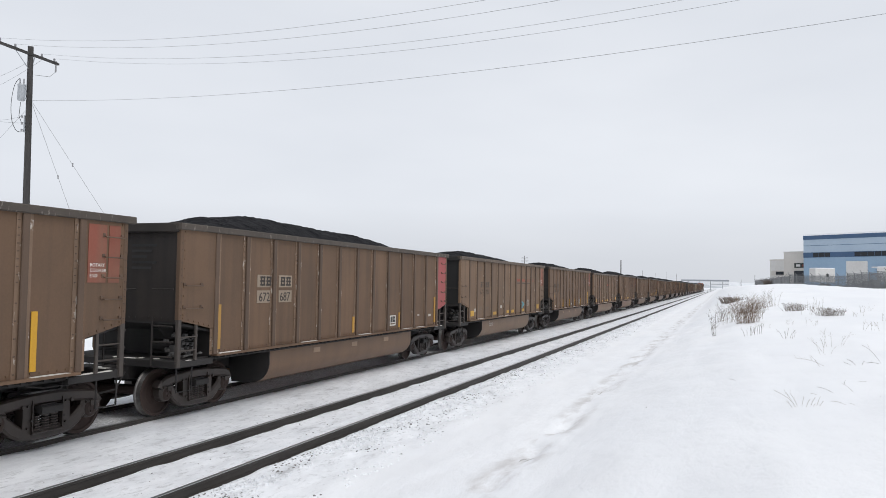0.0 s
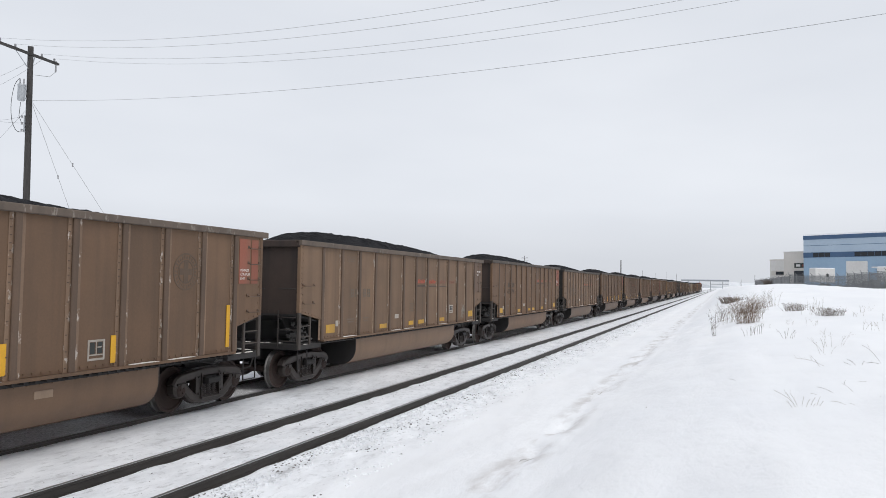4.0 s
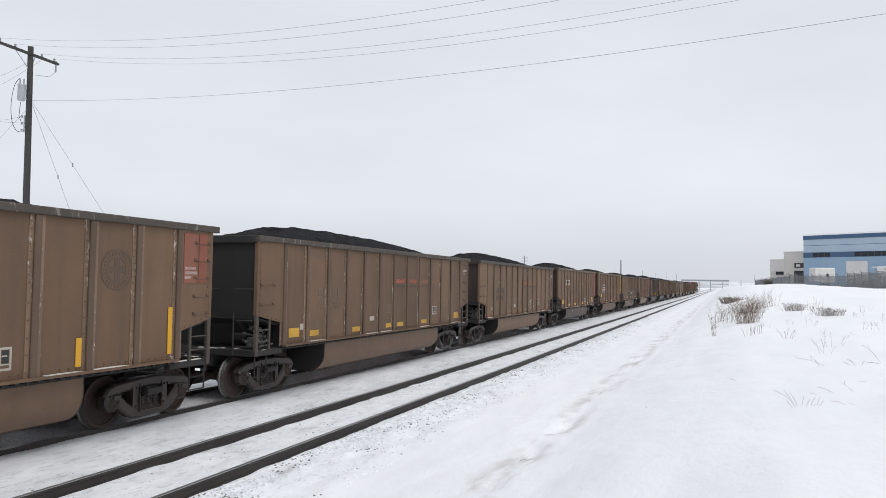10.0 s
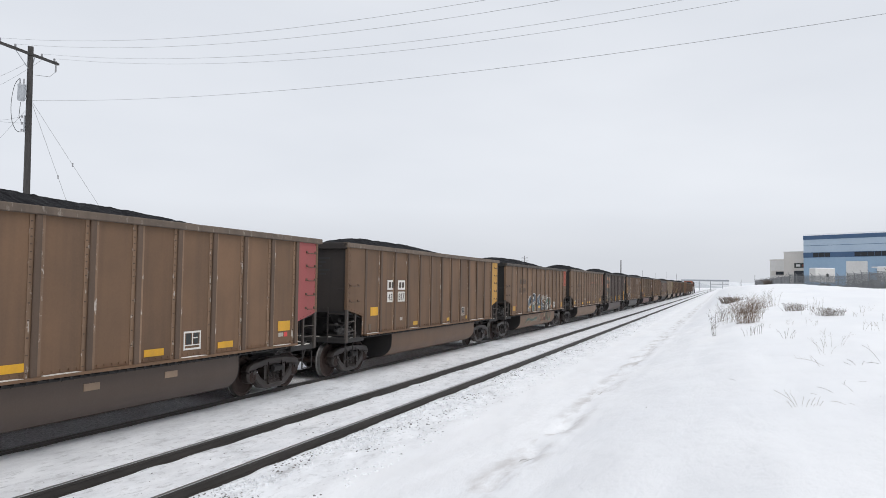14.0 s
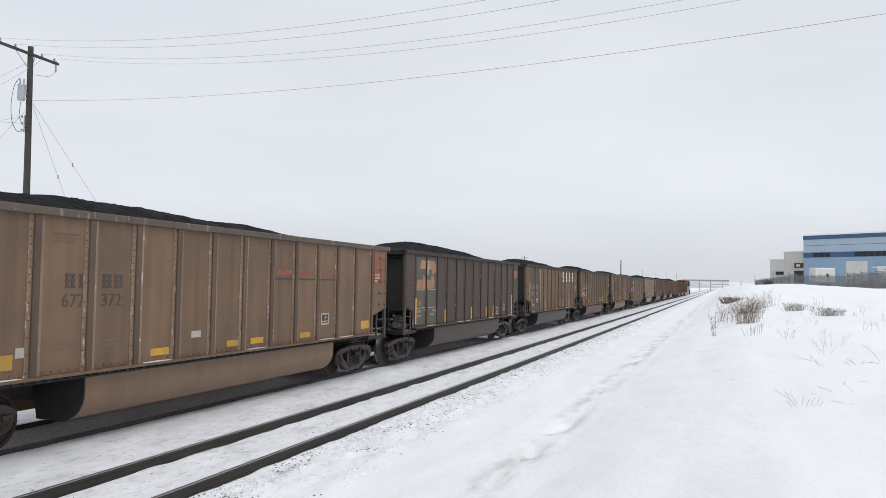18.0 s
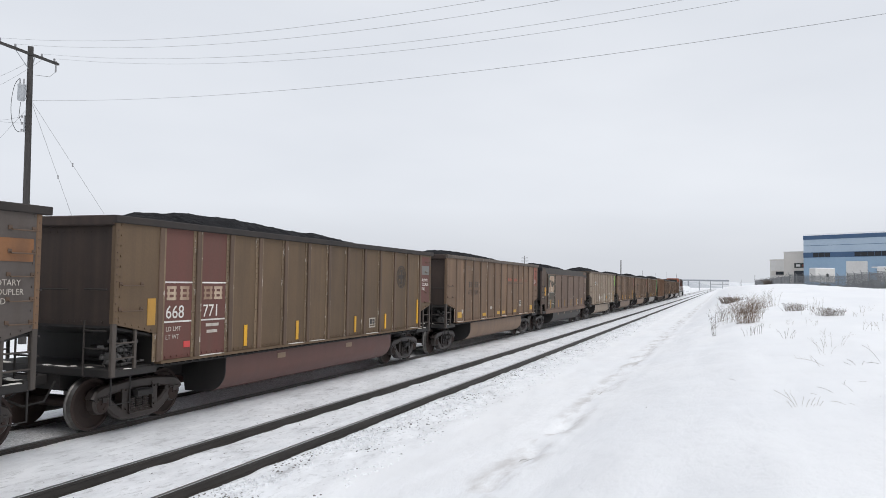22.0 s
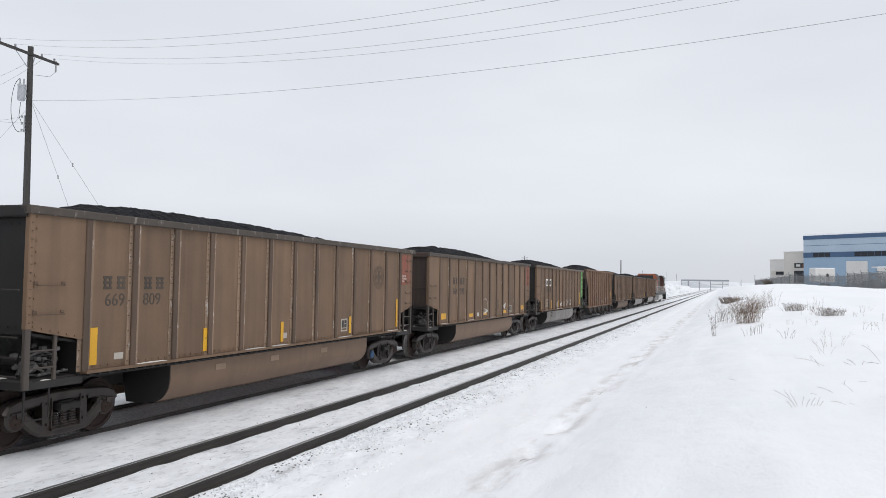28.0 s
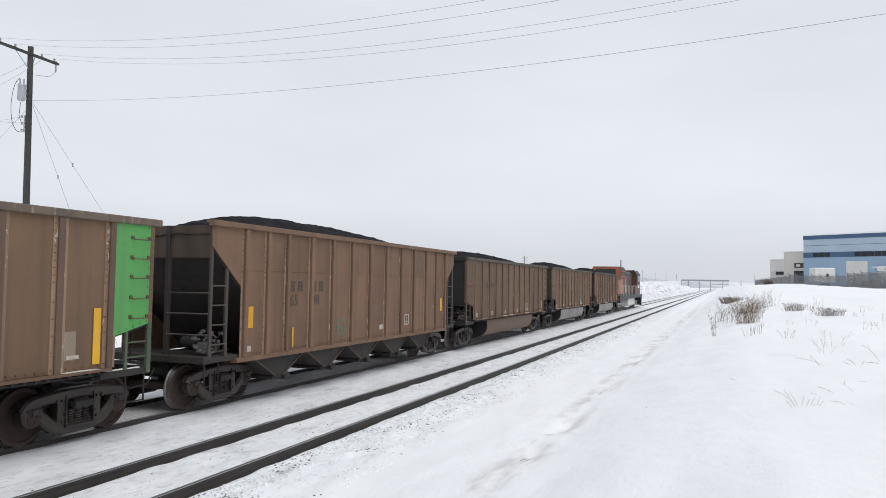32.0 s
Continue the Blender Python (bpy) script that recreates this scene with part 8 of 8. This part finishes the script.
nb = base("office_block", pose(13.9, 196.0, 2.6, 0, 0, TURN), "beige and off-white office block beside the warehouse", "building")
slab("wall", 0, 7.5, 0, 10, 0, 8.6, BEIGE, nb)
slab("roof_edge", -0.1, 7.6, -0.1, 10.1, 8.6, 8.8, OFFWHITE, nb)
slab("window", 2.6, 6.2, -0.05, 0.0, 1.4, 4.2, GLASS, nb)
sign = slab("sign", 2.7, 6.0, -0.10, 0.0, 4.9, 6.0, LOCO_DARK, nb, 0, "dark oval sign")
slab("sign_light_shape", 3.2, 4.2, -0.13, -0.10, 5.2, 5.7, OFFWHITE, sign)
slab("sign_red_shape", 4.6, 5.5, -0.13, -0.10, 5.2, 5.7, RED, sign)
nb2 = base("annex_building", pose(11.4, 206.0, 2.6, 0, 0, TURN), "low off-white annex with a dark window band", "building")
slab("wall", 0, 9, 0, 10, 0, 7.0, OFFWHITE, nb2)
slab("roof_edge", -0.1, 9.1, -0.1, 10.1, 7.0, 7.25, BEIGE, nb2)
slab("window", 1.6, 5.2, -0.05, 0.0, 3.4, 4.2, GLASS, nb2)
slab("window_surround", 0.4, 6.5, -0.03, 0.0, 3.2, 4.4, BEIGE, nb2)


def trailer(x, y, turn, length, label):
    t = base("box_trailer", pose(x, y, ground_z(x, y), 0, 0, turn), label, "trailer", "parked trailers")
    slab("box", 0, length, 0, 2.6, 1.2, 3.95, OFFWHITE, t, 0.06)
    slab("roof_snow", 0.05, length - 0.05, 0.05, 2.55, 3.95, 4.10, SNOW, t)
    slab("mark", length * 0.55, length * 0.55 + 0.5, -0.03, 0.0, 2.2, 2.9, LOCO_DARK, t)
    slab("rub_rail", 0, length, -0.03, 0.0, 1.2, 1.32, GALV, t)
    for i in (0.8, 1.9):
        part("wheel", mesh_of("trailer_wheel", lambda: Shape().rod((0, -0.05, 0), (0, 0.3, 0), 0.5, n=14), LOCO_DARK), t, (length - i - 0.5, 0.1, 0.5))
    slab("landing_leg", 1.0, 1.15, 0.3, 0.45, 0.0, 1.2, GALV, t)


trailer(17.6, 166.5, 20.0, 3.9, "white box trailer with snow on its roof")
trailer(27.0, 158.0, -36.0, 9.0, "long white box trailer parked by the warehouse")


def mound(x, y, w, hgt, seed, mat, label):
    s = Shape()
    n = 14
    for j in range(n + 1):
        for i in range(n + 1):
            a, b = 2 * i / n - 1, 2 * j / n - 1
            q = max(0.0, 1 - a * a - b * b)
            s.v.append((a * w, b * w * 0.8, -0.25 + hgt * math.sqrt(q) * (0.8 + 0.4 * noise.noise((a * 2, b * 2, seed)))))
    m = n + 1
    s.f = [(j * m + i, j * m + i + 1, (j + 1) * m + i + 1, (j + 1) * m + i) for j in range(n) for i in range(n)]
    s.m = [0] * len(s.f)
    whole("rubble_heap", s, mat, label, "heap", (x, y, ground_z(x, y)), group="heaps behind the fence")


for i, (x, y, w, hh) in enumerate(((19.2, 117.0, 2.0, 1.6), (22.0, 116.0, 1.8, 1.7), (17.0, 125.0, 2.5, 0.9), (24.5, 112.0, 2.0, 1.2))):
    mound(x, y, w, hh, i + 3.0, DARK_ROOF, "dark rubble heap behind the fence")
plant("shrub", 8.9, 170.0, stems_shape(120, 0.6, 1.2, 0.4, 0.04, 90, 4), TWIG, "dark low shrub beside a fence")

# ---- road bridge over the tracks, hills ----
br = base("road_bridge", (0, 620, 0), "grey concrete road bridge across the tracks", "bridge", kind="structure")
BL, BR = -30.0, 5.0
slab("deck", BL, BR, -5, 5, 7.3, 7.9, FAR_CONCRETE, br)
slab("parapet", BL, BR, -5.2, -4.8, 7.9, 8.25, FAR_CONCRETE, br)
slab("lower_deck", -8.0, BR, 22, 30, 4.6, 5.2, FAR_CONCRETE, br)
slab("girder", BL, BR, -5.3, -5.0, 6.9, 7.3, FAR_CONCRETE, br)
for x in (-25.0, -16.7, -8.4, 0.5):
    slab("pier", x - 0.22, x + 0.22, -4, 4, -0.5, 7.3, FAR_CONCRETE, br)
part("approach", mesh_of(("approach", 0), lambda: Shape().prism([(-200, -1.0), (BL, -1.0), (BL, 7.2), (-70, 5.6), (-200, 0.5)], 1, -6, 6), SNOW), br)
part("approach", mesh_of(("approach", 1), lambda: Shape().prism([(BR, -1.0), (140, -1.0), (140, 0.5), (BR, 6.6)], 1, -6, 6), SNOW), br)


def hills():
    s = Shape()
    n, rows = 90, 6
    for j in range(rows):
        y = 1700 + 260 * j
        for i in range(n + 1):
            x = -1900 + 3800 * i / n
            top = 22 * smooth(0, 110, -x) + 14 * smooth(120, 420, -x) + 4 + 16 * noise.noise((x * 0.004, 3.0, 0)) + 7 * noise.noise((x * 0.02, 5.0, 0))
            s.v.append((x, y, -2 + max(0.0, top) * smooth(0, 1, j / (rows - 1))))
    m = n + 1
    s.f = [(j * m + i, j * m + i + 1, (j + 1) * m + i + 1, (j + 1) * m + i) for j in range(rows - 1) for i in range(n)]
    s.m = [0] * len(s.f)
    whole("backdrop", s, HILL, "far low hills with bare woods under snow", "hills", kind="structure")


HILL = speckled("far_woods_and_snow", (0.20, 0.23, 0.27), (0.74, 0.76, 0.79), 0.45, 0.9, 0, 0)
hills()


def motions():
    """The train rolls towards the camera at a steady 40 km/h; every wheelset turns on its truck."""
    for ob, k in KEYED:
        z = COAL_Z.get(ob.name, 0.0)
        walk(ob, [(t, pose(TRAIN_TRACK, start_of(k) - SPEED * t, z)) for t in (0.0, 8.0, 16.0, 24.0, 32.0)])
    turned = {}
    for w, a in WHEELSETS:
        r = w.location.z
        key = (round(a, 3), round(r, 3))
        if key not in turned:
            rate = math.degrees(SPEED / r)
            walk(w, [(i / FPS, pose(0, a, r, rate * i / FPS)) for i in range(0, 32 * FPS + 1)])
            turned[key] = w.animation_data
        else:
            w.rotation_mode = "QUATERNION"
            keys = w.animation_data_create()
            keys.action = turned[key].action
            keys.action_slot = turned[key].action_slot


motions()
